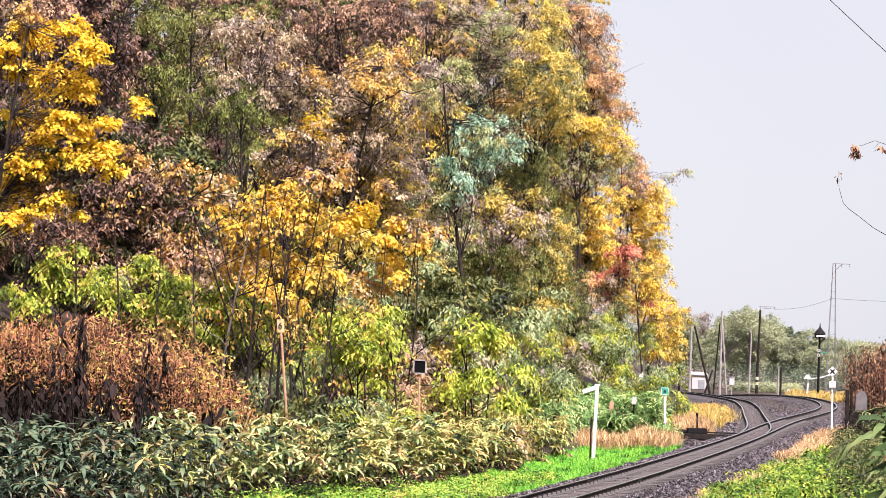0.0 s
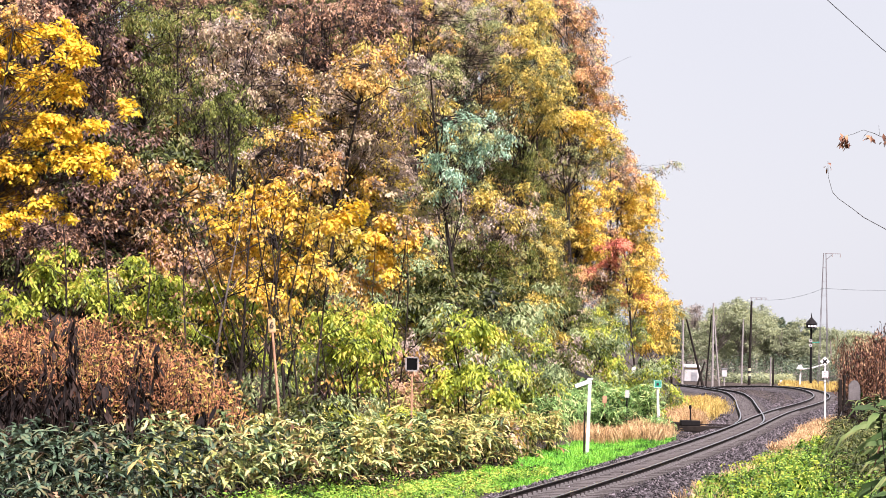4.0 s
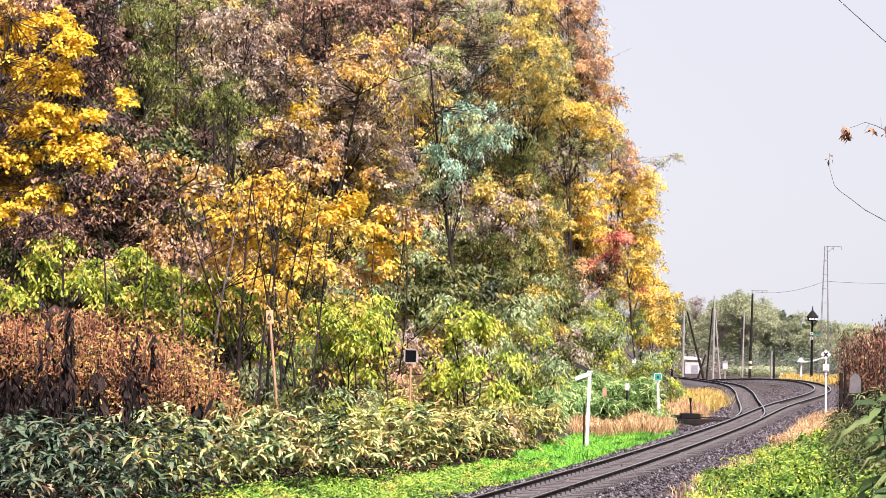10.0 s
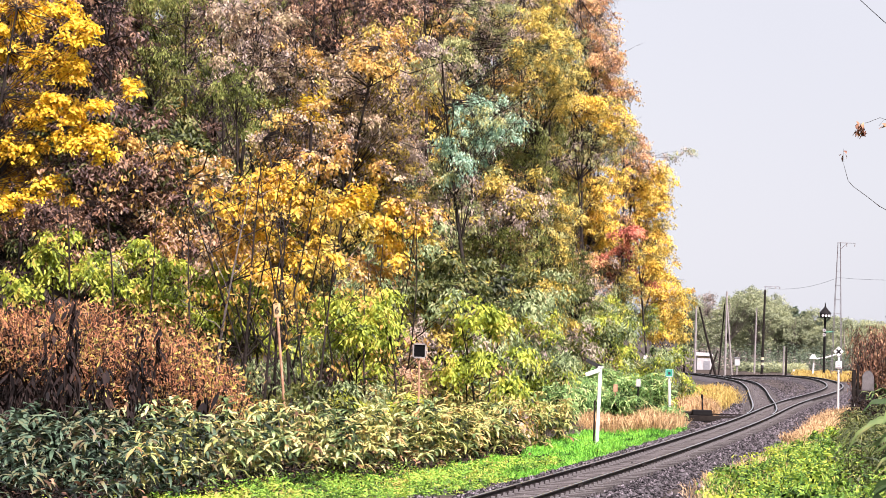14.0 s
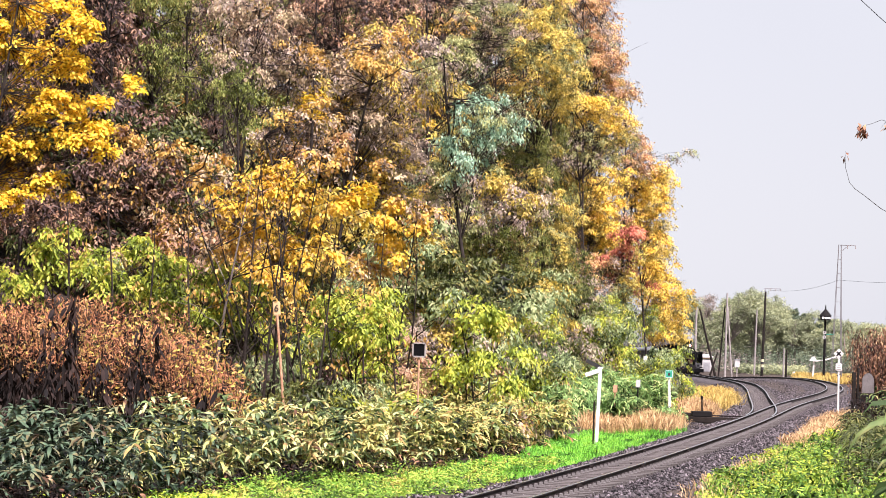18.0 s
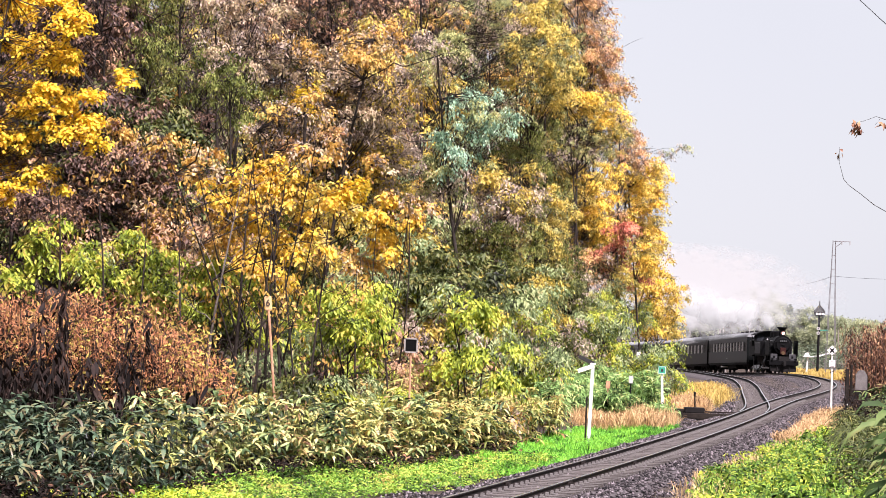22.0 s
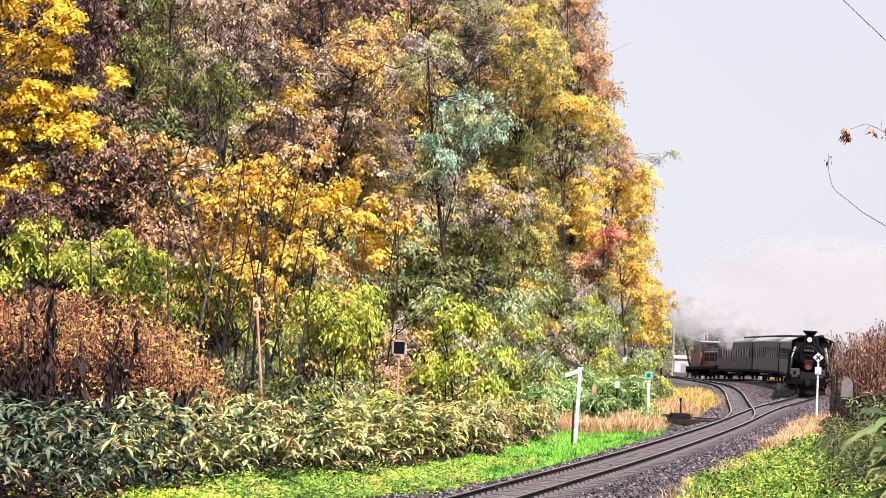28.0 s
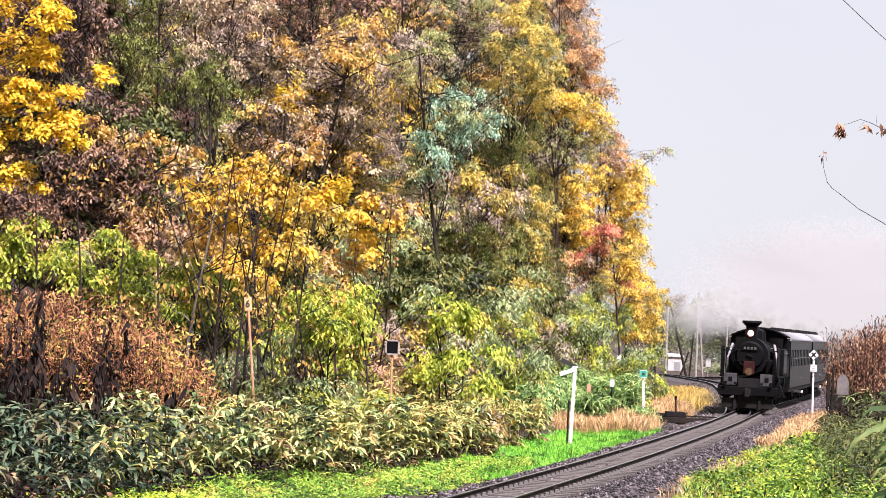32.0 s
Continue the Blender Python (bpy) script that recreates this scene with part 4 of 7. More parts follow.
tree(3.3, 111.4, [(-0.5, 17.5, 0.8, 0.5, 'amber'), (-0.4, 15.9, 0.8, 0.7, 'orange'), (0.7, 14.3, 0.9, 0.6, 'sage'), (0.1, 13.7, 0.9, 0.6, 'sage'), (0.8, 12.6, 1.0, 0.6, 'sage'), (0.4, 10.8, 0.8, 0.5, 'olivegold'), (-0.0, 9.5, 0.8, 0.6, 'amber'), (0.9, 8.4, 0.8, 0.6, 'sage'), (-0.2, 7.6, 0.8, 0.6, 'russet')], 0.6, 0.85, 1.2)
tree(4.7, 116.8, [(-0.1, 17.6, 0.8, 0.6, 'russet'), (0.9, 16.2, 0.8, 0.6, 'sage'), (-0.4, 15.0, 0.9, 0.8, 'amber'), (0.6, 13.7, 1.0, 0.7, 'amber'), (-0.1, 13.0, 0.9, 0.7, 'amber'), (-0.0, 11.1, 1.0, 0.6, 'olivegold'), (0.0, 9.7, 0.8, 0.7, 'orange'), (0.2, 8.3, 0.8, 0.6, 'orange'), (0.8, 6.9, 1.0, 0.7, 'russet')], 0.6, 0.85, 1.2)
tree(6.2, 122.6, [(0.2, 18.8, 0.8, 0.7, 'russet'), (0.1, 17.3, 1.0, 0.7, 'amber'), (0.6, 15.7, 0.9, 0.8, 'russet'), (-0.1, 14.0, 0.9, 0.6, 'amber'), (-0.1, 12.6, 1.1, 0.6, 'sage'), (1.0, 11.8, 1.0, 0.7, 'olivegold'), (1.1, 10.4, 1.0, 0.8, 'orange'), (0.2, 8.9, 1.0, 0.7, 'olivegold'), (0.9, 7.7, 1.2, 0.7, 'olivegold')], 0.6, 0.85, 1.2)
tree(8.3, 128.7, [(-0.2, 15.2, 1.1, 0.7, 'amber'), (-0.4, 13.5, 1.0, 0.7, 'russet'), (0.5, 11.6, 0.9, 0.8, 'russet'), (-0.5, 10.5, 1.1, 0.6, 'orange'), (-0.5, 9.0, 0.9, 0.6, 'russet'), (0.0, 7.2, 1.2, 0.9, 'olivegold')], 0.6, 0.85, 1.2)
tree(-6.6, 81.6, [(-0.5, 11.3, 0.9, 0.4, 'tan'), (-0.3, 10.5, 1.0, 0.6, 'moss'), (0.2, 9.6, 0.8, 0.5, 'moss'), (0.7, 11.0, 0.7, 0.4, 'tan')], 0.85, 0.8, 1.2)
tree(-4.7, 81.2, [(-1.2, 8.9, 0.9, 0.45, 'tan'), (-0.3, 9.5, 0.8, 0.4, 'amber'), (0.6, 9.9, 0.9, 0.4, 'amber'), (0.8, 8.9, 0.8, 0.45, 'russet'), (-0.2, 8.4, 0.8, 0.4, 'russet')], 0.7, 0.8, 1.2)
shrub(-11.0, 73.5, [(-0.2, 5.2, 1.2, 0.7, 'lime'), (1.1, 4.5, 1.1, 0.6, 'lime'), (-0.8, 4.3, 1.1, 0.6, 'lime')])
shrub(-7.7, 75.6, [(-0.0, 3.8, 1.2, 0.7, 'lime'), (-1.2, 3.8, 1.0, 0.6, 'lime'), (0.7, 3.2, 0.8, 0.7, 'lime')])
shrub(-2.9, 77.7, [(-0.2, 3.8, 1.2, 0.8, 'lime'), (-0.5, 2.8, 1.2, 0.8, 'green'), (0.8, 3.6, 1.0, 0.8, 'lime'), (0.5, 2.6, 1.0, 0.7, 'lime')])
shrub(0.9, 79.8, [(0.0, 3.4, 1.0, 1.0, 'lime'), (0.5, 2.3, 1.0, 0.9, 'lime'), (-0.4, 2.0, 0.9, 0.9, 'lime'), (-0.8, 4.0, 0.9, 0.7, 'green')])
shrub(-0.8, 87.3, [(-0.0, 3.9, 1.0, 1.1, 'lime'), (-0.4, 2.2, 1.1, 0.9, 'umber'), (0.4, 2.6, 0.9, 0.9, 'olivegold')])
shrub(3.0, 93.7, [(-0.2, 3.4, 1.2, 1.2, 'green'), (0.6, 2.4, 1.2, 1.2, 'green'), (-0.6, 1.6, 1.0, 1.0, 'lime')])
shrub(6.0, 110.0, [(-0.2, 3.2, 1.3, 1.0, 'green'), (0.9, 3.5, 1.3, 0.9, 'green'), (-0.4, 1.7, 1.1, 1.1, 'green')])
shrub(8.1, 112.8, [(-0.5, 1.9, 1.2, 0.9, 'green'), (0.5, 1.1, 1.2, 0.9, 'green'), (1.0, 2.1, 1.0, 0.9, 'green'), (0.2, 0.4, 1.3, 0.6, 'green')])
shrub(10.6, 125.6, [(0.0, 2.2, 1.0, 0.9, 'green'), (0.5, 1.2, 0.8, 0.9, 'green')])
shrub(-2.1, 80.9, [(0.4, 1.7, 1.4, 0.6, 'umber'), (-1.0, 1.9, 1.4, 0.5, 'rust')])
shrub(-9.2, 75.0, [(-0.3, 5.2, 1.0, 0.6, 'lime'), (0.8, 4.7, 0.9, 0.6, 'lime'), (-0.9, 4.5, 0.9, 0.5, 'green')])
shrub(-6.2, 74.0, [(0.0, 4.4, 0.9, 0.6, 'lime'), (0.6, 3.8, 0.8, 0.6, 'lime')])
shrub(-2.75, 74.5, [(0.0, 3.7, 1.1, 0.7, 'lime'), (0.7, 3.2, 0.9, 0.6, 'lime'), (-0.7, 3.0, 0.9, 0.6, 'green')])
shrub(1.8, 76.6, [(0.1, 0.8, 0.4, 0.3, 'amber'), (0.1, 0.5, 0.7, 0.4, 'tan')])
shrub(-5.4, 75.6, [(-0.0, 4.2, 1.5, 1.0, 'yellow'), (-1.0, 4.8, 1.0, 1.0, 'amber')])


def sapling(x, y, h, seed, bark="bark"):
    """A slim dark-stemmed young tree: a bent stem, boughs that rise from it, twigs on them and a few last leaves."""
    rng = np.random.default_rng(seed)
    z = float(ground_z(x, y))
    t = thing("sapling", pose(x, y, z), "slim bare sapling with dark rising branches", "tree", group="bare saplings before the trees")
    lean = rng.normal(size=2) * 0.09 * h
    k = np.linspace(0, 1, 8)
    p = np.stack([lean[0] * k**1.5 + 0.05 * np.sin(5 * k + seed), lean[1] * k, h * k - 0.1], -1)
    r = 0.0085 * h
    v, f = tube(p, r * (1 - 0.8 * k), 6)
    flat_mesh("stem", v, f, bark, t, True)
    tips = []
    for b in range(int(rng.integers(5, 9))):
        q = rng.uniform(0.25, 0.9)
        a = np.array([np.interp(q, k, p[:, c]) for c in range(3)])
        turn = rng.uniform(0, 6.283)
        ln = h * rng.uniform(0.22, 0.42) * (1.15 - q * 0.6)
        e = a + ln * np.array([0.75 * math.cos(turn), 0.55 * math.sin(turn), rng.uniform(0.35, 1.0)])
        pieces = [limb(a, e, r * 0.5 * (1.1 - q), 0.006, rng, 0.12, 6)]
        for _ in range(4):
            w = rng.uniform(0.3, 0.95)
            g = a + (e - a) * w
            tip = g + ln * 0.4 * np.array([rng.normal() * 0.6, rng.normal() * 0.5, rng.uniform(0.1, 0.8)])
            pieces.append(limb(g, tip, 0.008, 0.003, rng, 0.1, 4))
            tips.append(tip)
        v, f = joined(pieces)
        flat_mesh("branch", v, f, bark, t)
    n = len(tips) * 3
    pos = np.repeat(np.array(tips), 3, 0) + rng.normal(size=(n, 3)) * 0.07
    v, f = round_leaves(pos, rng.normal(size=(n, 3)) * 0.5 - [0, 0, 0.8], rng.normal(size=(n, 3)) * 0.5 + [0, -0.5, 0.6], rng.uniform(0.1, 0.17, n), rng.uniform(0.05, 0.09, n))
    flat_mesh("last_leaves", v, f, "amber", t)


for i, (u, y, top) in enumerate([(-0.079, 70.6, 7.6), (-0.071, 70.2, 6.3), (-0.0665, 71.4, 7.0), (-0.058, 70.8, 6.4), (-0.049, 72.5, 6.2), (-0.115, 71.6, 6.6), (-0.128, 72.2, 7.2), (-0.099, 71.0, 6.4),
                                 (-0.041, 74.0, 5.2), (-0.031, 75.0, 4.9), (-0.088, 72.0, 7.4), (-0.018, 76.5, 5.0), (-0.145, 73.0, 7.6), (-0.054, 69.8, 4.9)]):
    sapling(u * y, y, top - float(ground_z(u * y, y)), 1200 + i, "pale_bark" if i == 10 else "bark")


# understorey and farther trees: a few kinds, planted again and again
def proto(kind, crowns, seed):
    SEEDS[0] = seed
    return plant(kind, 0.0, 120.0, [(a, float(ground_z(0.0, 120.0)) + b, c, d, e) for a, b, c, d, e in crowns], 0.9, 1.2, 0.0021, 1 if kind == "tree" else 2)


def planted(kinds, spots, seed):
    rng = np.random.default_rng(seed)
    used = set()
    for x, y in spots:
        i = int(rng.integers(len(kinds)))
        m = pose(x, y, float(ground_z(x, y)) - 0.05, 0, 0, rng.uniform(0, 360)) @ Matrix.Scale(rng.uniform(0.8, 1.2), 4)
        if i in used:
            copy_thing(kinds[i], m)
        else:
            kinds[i].matrix_basis = m
            used.add(i)


# mostly in the shade-dark leaf colours, to deepen the gaps between front trees
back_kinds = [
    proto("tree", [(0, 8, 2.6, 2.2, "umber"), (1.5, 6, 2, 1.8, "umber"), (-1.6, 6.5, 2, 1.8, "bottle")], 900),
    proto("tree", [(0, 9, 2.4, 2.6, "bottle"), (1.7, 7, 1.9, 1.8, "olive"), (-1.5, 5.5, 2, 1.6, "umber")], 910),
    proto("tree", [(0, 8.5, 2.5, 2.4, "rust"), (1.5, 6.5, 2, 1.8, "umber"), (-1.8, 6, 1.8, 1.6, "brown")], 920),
    proto("tree", [(0, 9, 2.7, 2.2, "sage"), (1.8, 7, 1.8, 2, "olivegold"), (-1.4, 6, 2.2, 1.6, "sage")], 930),
    proto("tree", [(0, 8, 2.3, 2.4, "orange"), (1.4, 6, 2, 1.8, "olivegold"), (-1.5, 6, 2, 1.6, "russet")], 940),
]
rng = np.random.default_rng(31)
spots = []
for y in np.arange(94, 180, 5.2):
    for u in np.arange(-0.2, 0.085, 0.03):
        x, yy = (u + rng.uniform(-0.014, 0.014)) * y, y + rng.uniform(-2.2, 2.2)
        right = np.interp(yy, [86, 100, 115, 130, 150, 175], [0.0, 0.022, 0.042, 0.05, 0.055, 0.055])
        if x < right * yy and x < hill_foot(yy) - 2.5 and yy > np.interp(x / yy, [-0.2, -0.06, 0, 0.03, 0.06], [93, 101, 108, 124, 142]):
            spots.append((x, yy))
planted(back_kinds, spots, 32)
# a tree all in shade-dark leaf colours, for the dark between the trees
shade_kinds = [proto("tree", [(0, 6.5, 2.2, 1.8, "umber"), (1.2, 4.2, 2, 1.6, "umber"), (-1.3, 2.8, 2, 1.5, "bottle")], 945)]
planted(shade_kinds, [(u * y + 0.6 * (i % 2), y + (i % 2) * 1.5) for y in (80, 84.5, 88.5) for i, u in enumerate(np.arange(-0.2, -0.125, 0.016))], 34)
tall_kinds = [
    proto("tree", [(0, 15.5, 2.2, 2.2, "olivegold"), (1.0, 12, 2.4, 2.2, "sage"), (-1.0, 8.5, 2.4, 2.2, "rust"), (0.5, 5, 2.2, 2, "umber")], 946),
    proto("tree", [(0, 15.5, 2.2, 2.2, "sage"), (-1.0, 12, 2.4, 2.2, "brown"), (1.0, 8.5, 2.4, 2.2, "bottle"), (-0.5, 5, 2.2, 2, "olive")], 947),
]
planted(tall_kinds, [(u * y, y) for i, u in enumerate(np.arange(-0.035, 0.046, 0.0125)) for y in (122 + 400 * max(u, 0) + 3 * (i % 2), 131 + 400 * max(u, 0))], 35)

under_kinds = [
    proto("shrub", [(0, 1.3, 1.1, 0.9, "umber"), (0.8, 0.9, 0.8, 0.7, "rust")], 950),
    proto("shrub", [(0, 1.4, 1.1, 0.9, "green"), (-0.8, 0.9, 0.8, 0.7, "olive")], 960),
    proto("shrub", [(0, 1.3, 1.0, 0.9, "lime"), (0.8, 0.8, 0.8, 0.6, "green")], 970),
    proto("shrub", [(0, 1.5, 1.1, 1.0, "rust"), (-0.8, 0.8, 0.9, 0.7, "umber")], 980),
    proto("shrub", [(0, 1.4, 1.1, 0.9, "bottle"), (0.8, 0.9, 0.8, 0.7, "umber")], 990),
]
spots = []
for y in np.arange(64, 150, 2.3):
    for d in np.arange(3.4, 17, 2.3):
        x = float(hill_foot(y)) - d + rng.uniform(-0.8, 0.8)
        if -0.2 < x / y < 0.083 and not (x / y < -0.075 and y < 74):
            spots.append((x, y + rng.uniform(-0.9, 0.9)))
planted(under_kinds, spots, 33)
# the last kind is coloured shade-dark to fill gaps on the left
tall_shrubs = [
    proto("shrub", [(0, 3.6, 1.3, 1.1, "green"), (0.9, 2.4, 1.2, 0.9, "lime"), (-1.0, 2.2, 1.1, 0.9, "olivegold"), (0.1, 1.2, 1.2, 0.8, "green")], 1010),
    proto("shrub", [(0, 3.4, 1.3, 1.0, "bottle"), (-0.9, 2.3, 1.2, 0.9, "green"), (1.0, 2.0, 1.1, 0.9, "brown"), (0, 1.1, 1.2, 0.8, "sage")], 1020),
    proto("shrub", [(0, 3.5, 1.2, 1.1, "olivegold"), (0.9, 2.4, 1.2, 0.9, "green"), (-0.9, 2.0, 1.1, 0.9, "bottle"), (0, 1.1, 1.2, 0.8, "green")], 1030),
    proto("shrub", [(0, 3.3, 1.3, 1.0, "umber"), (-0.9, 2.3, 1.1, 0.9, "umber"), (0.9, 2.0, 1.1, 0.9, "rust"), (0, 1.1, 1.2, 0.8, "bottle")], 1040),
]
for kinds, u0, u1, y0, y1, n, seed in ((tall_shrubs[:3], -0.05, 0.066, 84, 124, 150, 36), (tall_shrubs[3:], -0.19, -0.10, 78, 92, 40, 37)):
    spots = []
    for _ in range(n * 3):
        y = rng.uniform(y0, y1)
        x = rng.uniform(u0, u1) * y
        if 3.0 < float(hill_foot(y)) - x < 17 and all((x - a) ** 2 + (y - b) ** 2 > 1.1 for a, b in spots) and len(spots) < n:
            spots.append((x, y))
    planted(kinds, spots, seed)


# ---- low growth, each a stretch that nobody could count ----
def bent_leaves(pos, way, length, width, rng, sag=0.6, up=(0, 0, 1.0)):
    """Long leaves of two joints that arch over: eight corners, six triangles."""
    n = len(pos)
    way = unit(way)
    side = unit(np.cross(way, [up]) + rng.normal(size=(n, 3)) * 0.25)
    ln, wd = np.asarray(length).reshape(-1, 1), np.asarray(width).reshape(-1, 1)
    down = np.array([[0, 0, 1.0]])
    a, b = pos + way * ln * 0.3 - down * ln * 0.03, pos + way * ln * 0.68 - down * ln * sag * 0.35
    c = pos + way * ln * 0.95 - down * ln * sag
    v = np.stack([pos, a - side * wd * 0.5, a + side * wd * 0.5, b - side * wd * 0.42, b + side * wd * 0.42, c], 1).reshape(-1, 3)
    k = 6 * np.arange(n)[:, None]
    f = np.concatenate([k + [0, 2, 1], k + [1, 2, 4], k + [1, 4, 3], k + [3, 4, 5]])
    return v, f


def in_world(x, y, lift=0.0):
    return np.stack([x, y, ground_z(x, y) + lift], -1)


def strew(name, material, label, category, x, y, rng, height, per, ln, wd, spread=0.5, sag=0.5, upright=1.2, base=0.0):
    """Tufts: at every spot a few long leaves that rise and bend over."""
    n = len(x)
    h = height * rng.uniform(0.6, 1.15, n)
    foot = in_world(x, y)
    k = n * per
    i = np.repeat(np.arange(n), per)
    t = rng.uniform(base, 1, k)
    pos = foot[i] + np.stack([rng.normal(size=k) * 0.08, rng.normal(size=k) * 0.08, t * h[i]], -1)
    way = np.stack([rng.normal(size=k) * spread, rng.normal(size=k) * spread, np.full(k, upright) + rng.normal(size=k) * 0.2], -1)
    v, f = bent_leaves(pos, way, ln * rng.uniform(0.6, 1.25, k), wd * rng.uniform(0.7, 1.2, k), rng, sag)
    return tagged(flat_mesh(name, v, f, material), label, category, kind="stuff")


def spots_between(lo, hi, y0, y1, n, rng):
    y = rng.uniform(y0, y1, n)
    return lo(y) + (hi(y) - lo(y)) * rng.random(n), y


def hang(name, material, label, category, x, y, rng, height, per, ln, wd, low=0.85):
    """Dwarf bamboo: upright culms, each with a few fans of long leaves that arch over and hang."""
    n = len(x)
    h = height * rng.uniform(0.6, 1.15, n)
    foot = in_world(x, y)
    i = np.repeat(np.arange(n), 4)
    top = 1 - rng.random(len(i)) ** 1.3 * low
    top[::4] = 1.0
    hub = foot[i] + np.stack([rng.normal(size=len(i)) * 0.12, rng.normal(size=len(i)) * 0.12, top * h[i]], -1)
    head = rng.uniform(0, 2 * np.pi, len(i))
    j = np.repeat(np.arange(len(i)), per)
    k = len(j)
    a = head[j] + np.tile(np.linspace(-1.9, 1.9, per), len(i)) + rng.normal(size=k) * 0.2
    way = np.stack([np.cos(a), np.sin(a), rng.uniform(-0.35, 0.5, k)], -1)
    v, f = bent_leaves(hub[j], way, ln * rng.uniform(0.6, 1.15, k), wd * rng.uniform(0.65, 1.15, k), rng, rng.uniform(0.1, 0.75, (k, 1)))
    c = [tube([p - [0, 0, 0.05], p + [0, 0, q]], [0.008, 0.004], 3) for p, q in zip(foot[::2], h[::2])]
    v2, f2 = joined(c)
    tagged(flat_mesh(name + "_culms", v2, f2, "dark_wood"), "thin brown bamboo culms", category, kind="stuff")
    return tagged(flat_mesh(name, v, f, material), label, category, kind="stuff")


rng = np.random.default_rng(41)
# dwarf bamboo along the foot of the bank
def sasa_edge(y):
    return hill_foot(y) + np.interp(y, [50, 53, 60, 66, 72], [4.0, 3.4, 2.4, 1.2, 0.6])


x, y = spots_between(lambda y: hill_foot(y) - 4.2, sasa_edge, 50, 88, 2700, rng)
keep = rng.random(len(x)) < np.interp(y, [50, 55, 60, 66, 72], [0.3, 0.5, 0.85, 0.95, 1.0])
x, y = x[keep], y[keep]
keep = np.sin(x * 1.9 + np.sin(y * 0.8) * 2) + np.sin(y * 1.3 + x * 0.7) > -0.5
x, y = x[keep], y[keep]
dry = rng.random(len(x)) < np.interp(y, [54, 62, 68, 76], [0.25, 0.2, 0.6, 0.9])
dry &= x / y > -0.118
# front and left culms take the shade-darkened copy of the bamboo colours
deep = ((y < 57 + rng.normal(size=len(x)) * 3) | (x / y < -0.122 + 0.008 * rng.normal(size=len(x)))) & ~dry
hang("dwarf_bamboo", "bamboo_shaded", "dwarf bamboo with leaf colours darkened for the shade of dead weeds", "bamboo", x[deep], y[deep], rng, 1.5, 6, 0.34, 0.10, 0.7)
dry2 = dry | deep
hang("dwarf_bamboo", "bamboo", "dense dwarf bamboo with pale-edged drooping leaves", "bamboo", x[~dry2], y[~dry2], rng, 1.3 + 0.35 * np.sin(x[~dry2] * 1.7 + y[~dry2]) + 0.2 * np.sin(y[~dry2] * 2.1), 6, 0.34, 0.095, 0.65)
hang("dwarf_bamboo", "bamboo_dry", "yellowing and withered dwarf bamboo among the green", "bamboo", x[dry], y[dry], rng, 1.4, 5, 0.34, 0.08, 0.8)
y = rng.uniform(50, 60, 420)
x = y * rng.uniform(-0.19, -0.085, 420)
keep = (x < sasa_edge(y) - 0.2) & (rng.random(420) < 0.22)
hang("dwarf_bamboo", "bamboo_shaded", "low dwarf bamboo, darkened for shade, at the foot of the dead weeds", "bamboo", x[keep], y[keep], rng, 0.75, 5, 0.32, 0.085, 0.9)
x, y = spots_between(lambda y: hill_foot(y) - 3.4, lambda y: hill_foot(y) - 0.8, 86, 135, 900, rng)
strew("dwarf_bamboo", "fern", "bright green arching bamboo grass beside the verge", "bamboo", x, y, rng, 1.5, 9, 0.5, 0.08, spread=1.1, sag=0.7, upright=0.5, base=0.25)
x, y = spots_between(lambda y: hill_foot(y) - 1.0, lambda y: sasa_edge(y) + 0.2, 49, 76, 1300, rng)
# near-black litter darkens the ground like shade under the bamboo
strew("leaf_litter", "blackweed_and_shade", "near-black leaves and stems standing in for shade under the bamboo", "leaf litter", x, y, rng, 0.4, 9, 0.22, 0.05, spread=1.1, sag=0.4, upright=0.4)
strew("leaf_litter", "litter", "curled brown dead leaves under the bamboo", "leaf litter", x[::8] + 0.1, y[::8], rng, 0.6, 4, 0.22, 0.08, spread=1.1, sag=0.6, upright=0.2)
# vivid grass on the verge
x, y = spots_between(lambda y: hill_foot(y) - 0.1, lambda y: track_x(y) - 2.0, 66, 100, 5200, rng)
strew("verge_grass", "grass", "vivid green grass strip along the ballast", "grass", x, y, rng, 0.06, 7, 0.26 + 0.12 * np.repeat(np.sin(x * 2.1 + y * 1.3) * np.sin(y * 0.8), 7), 0.02, spread=0.6, sag=0.35)
x, y = spots_between(lambda y: hill_foot(y) - 0.6, lambda y: np.minimum(track_x(y) - 2.3, hill_foot(y) + 6.5), 51, 74, 4200, rng)
x, y = x[x > sasa_edge(y) - 0.9], y[x > sasa_edge(y) - 0.9]
strew("verge_weeds", "verge", "low green and yellowing weeds on the verge", "weeds", x, y, rng, 0.22 + 0.16 * np.sin(x * 2.3 + y) * np.sin(y * 1.7), 10, 0.14, 0.045, spread=0.9, sag=0.4, upright=0.6)
y = rng.normal(52.2, 0.7, 500)
x = -0.1 * y + rng.normal(0, 0.8, 500)
strew("verge_weeds", "yellow_weeds", "yellow-green weeds at the foot of the bank", "weeds", x, y, rng, 0.2, 9, 0.13, 0.06, spread=1.0, sag=0.3, upright=0.5)
# dry grass
x, y = spots_between(lambda y: hill_foot(y) - 0.6, lambda y: np.minimum(track_x(y) - 2.2, hill_foot(y) + 2.6), 96, 127, 4200, rng)
clear = (y > 103) & (y < 116) & (x > 9.1)
x, y = x[~clear], y[~clear]
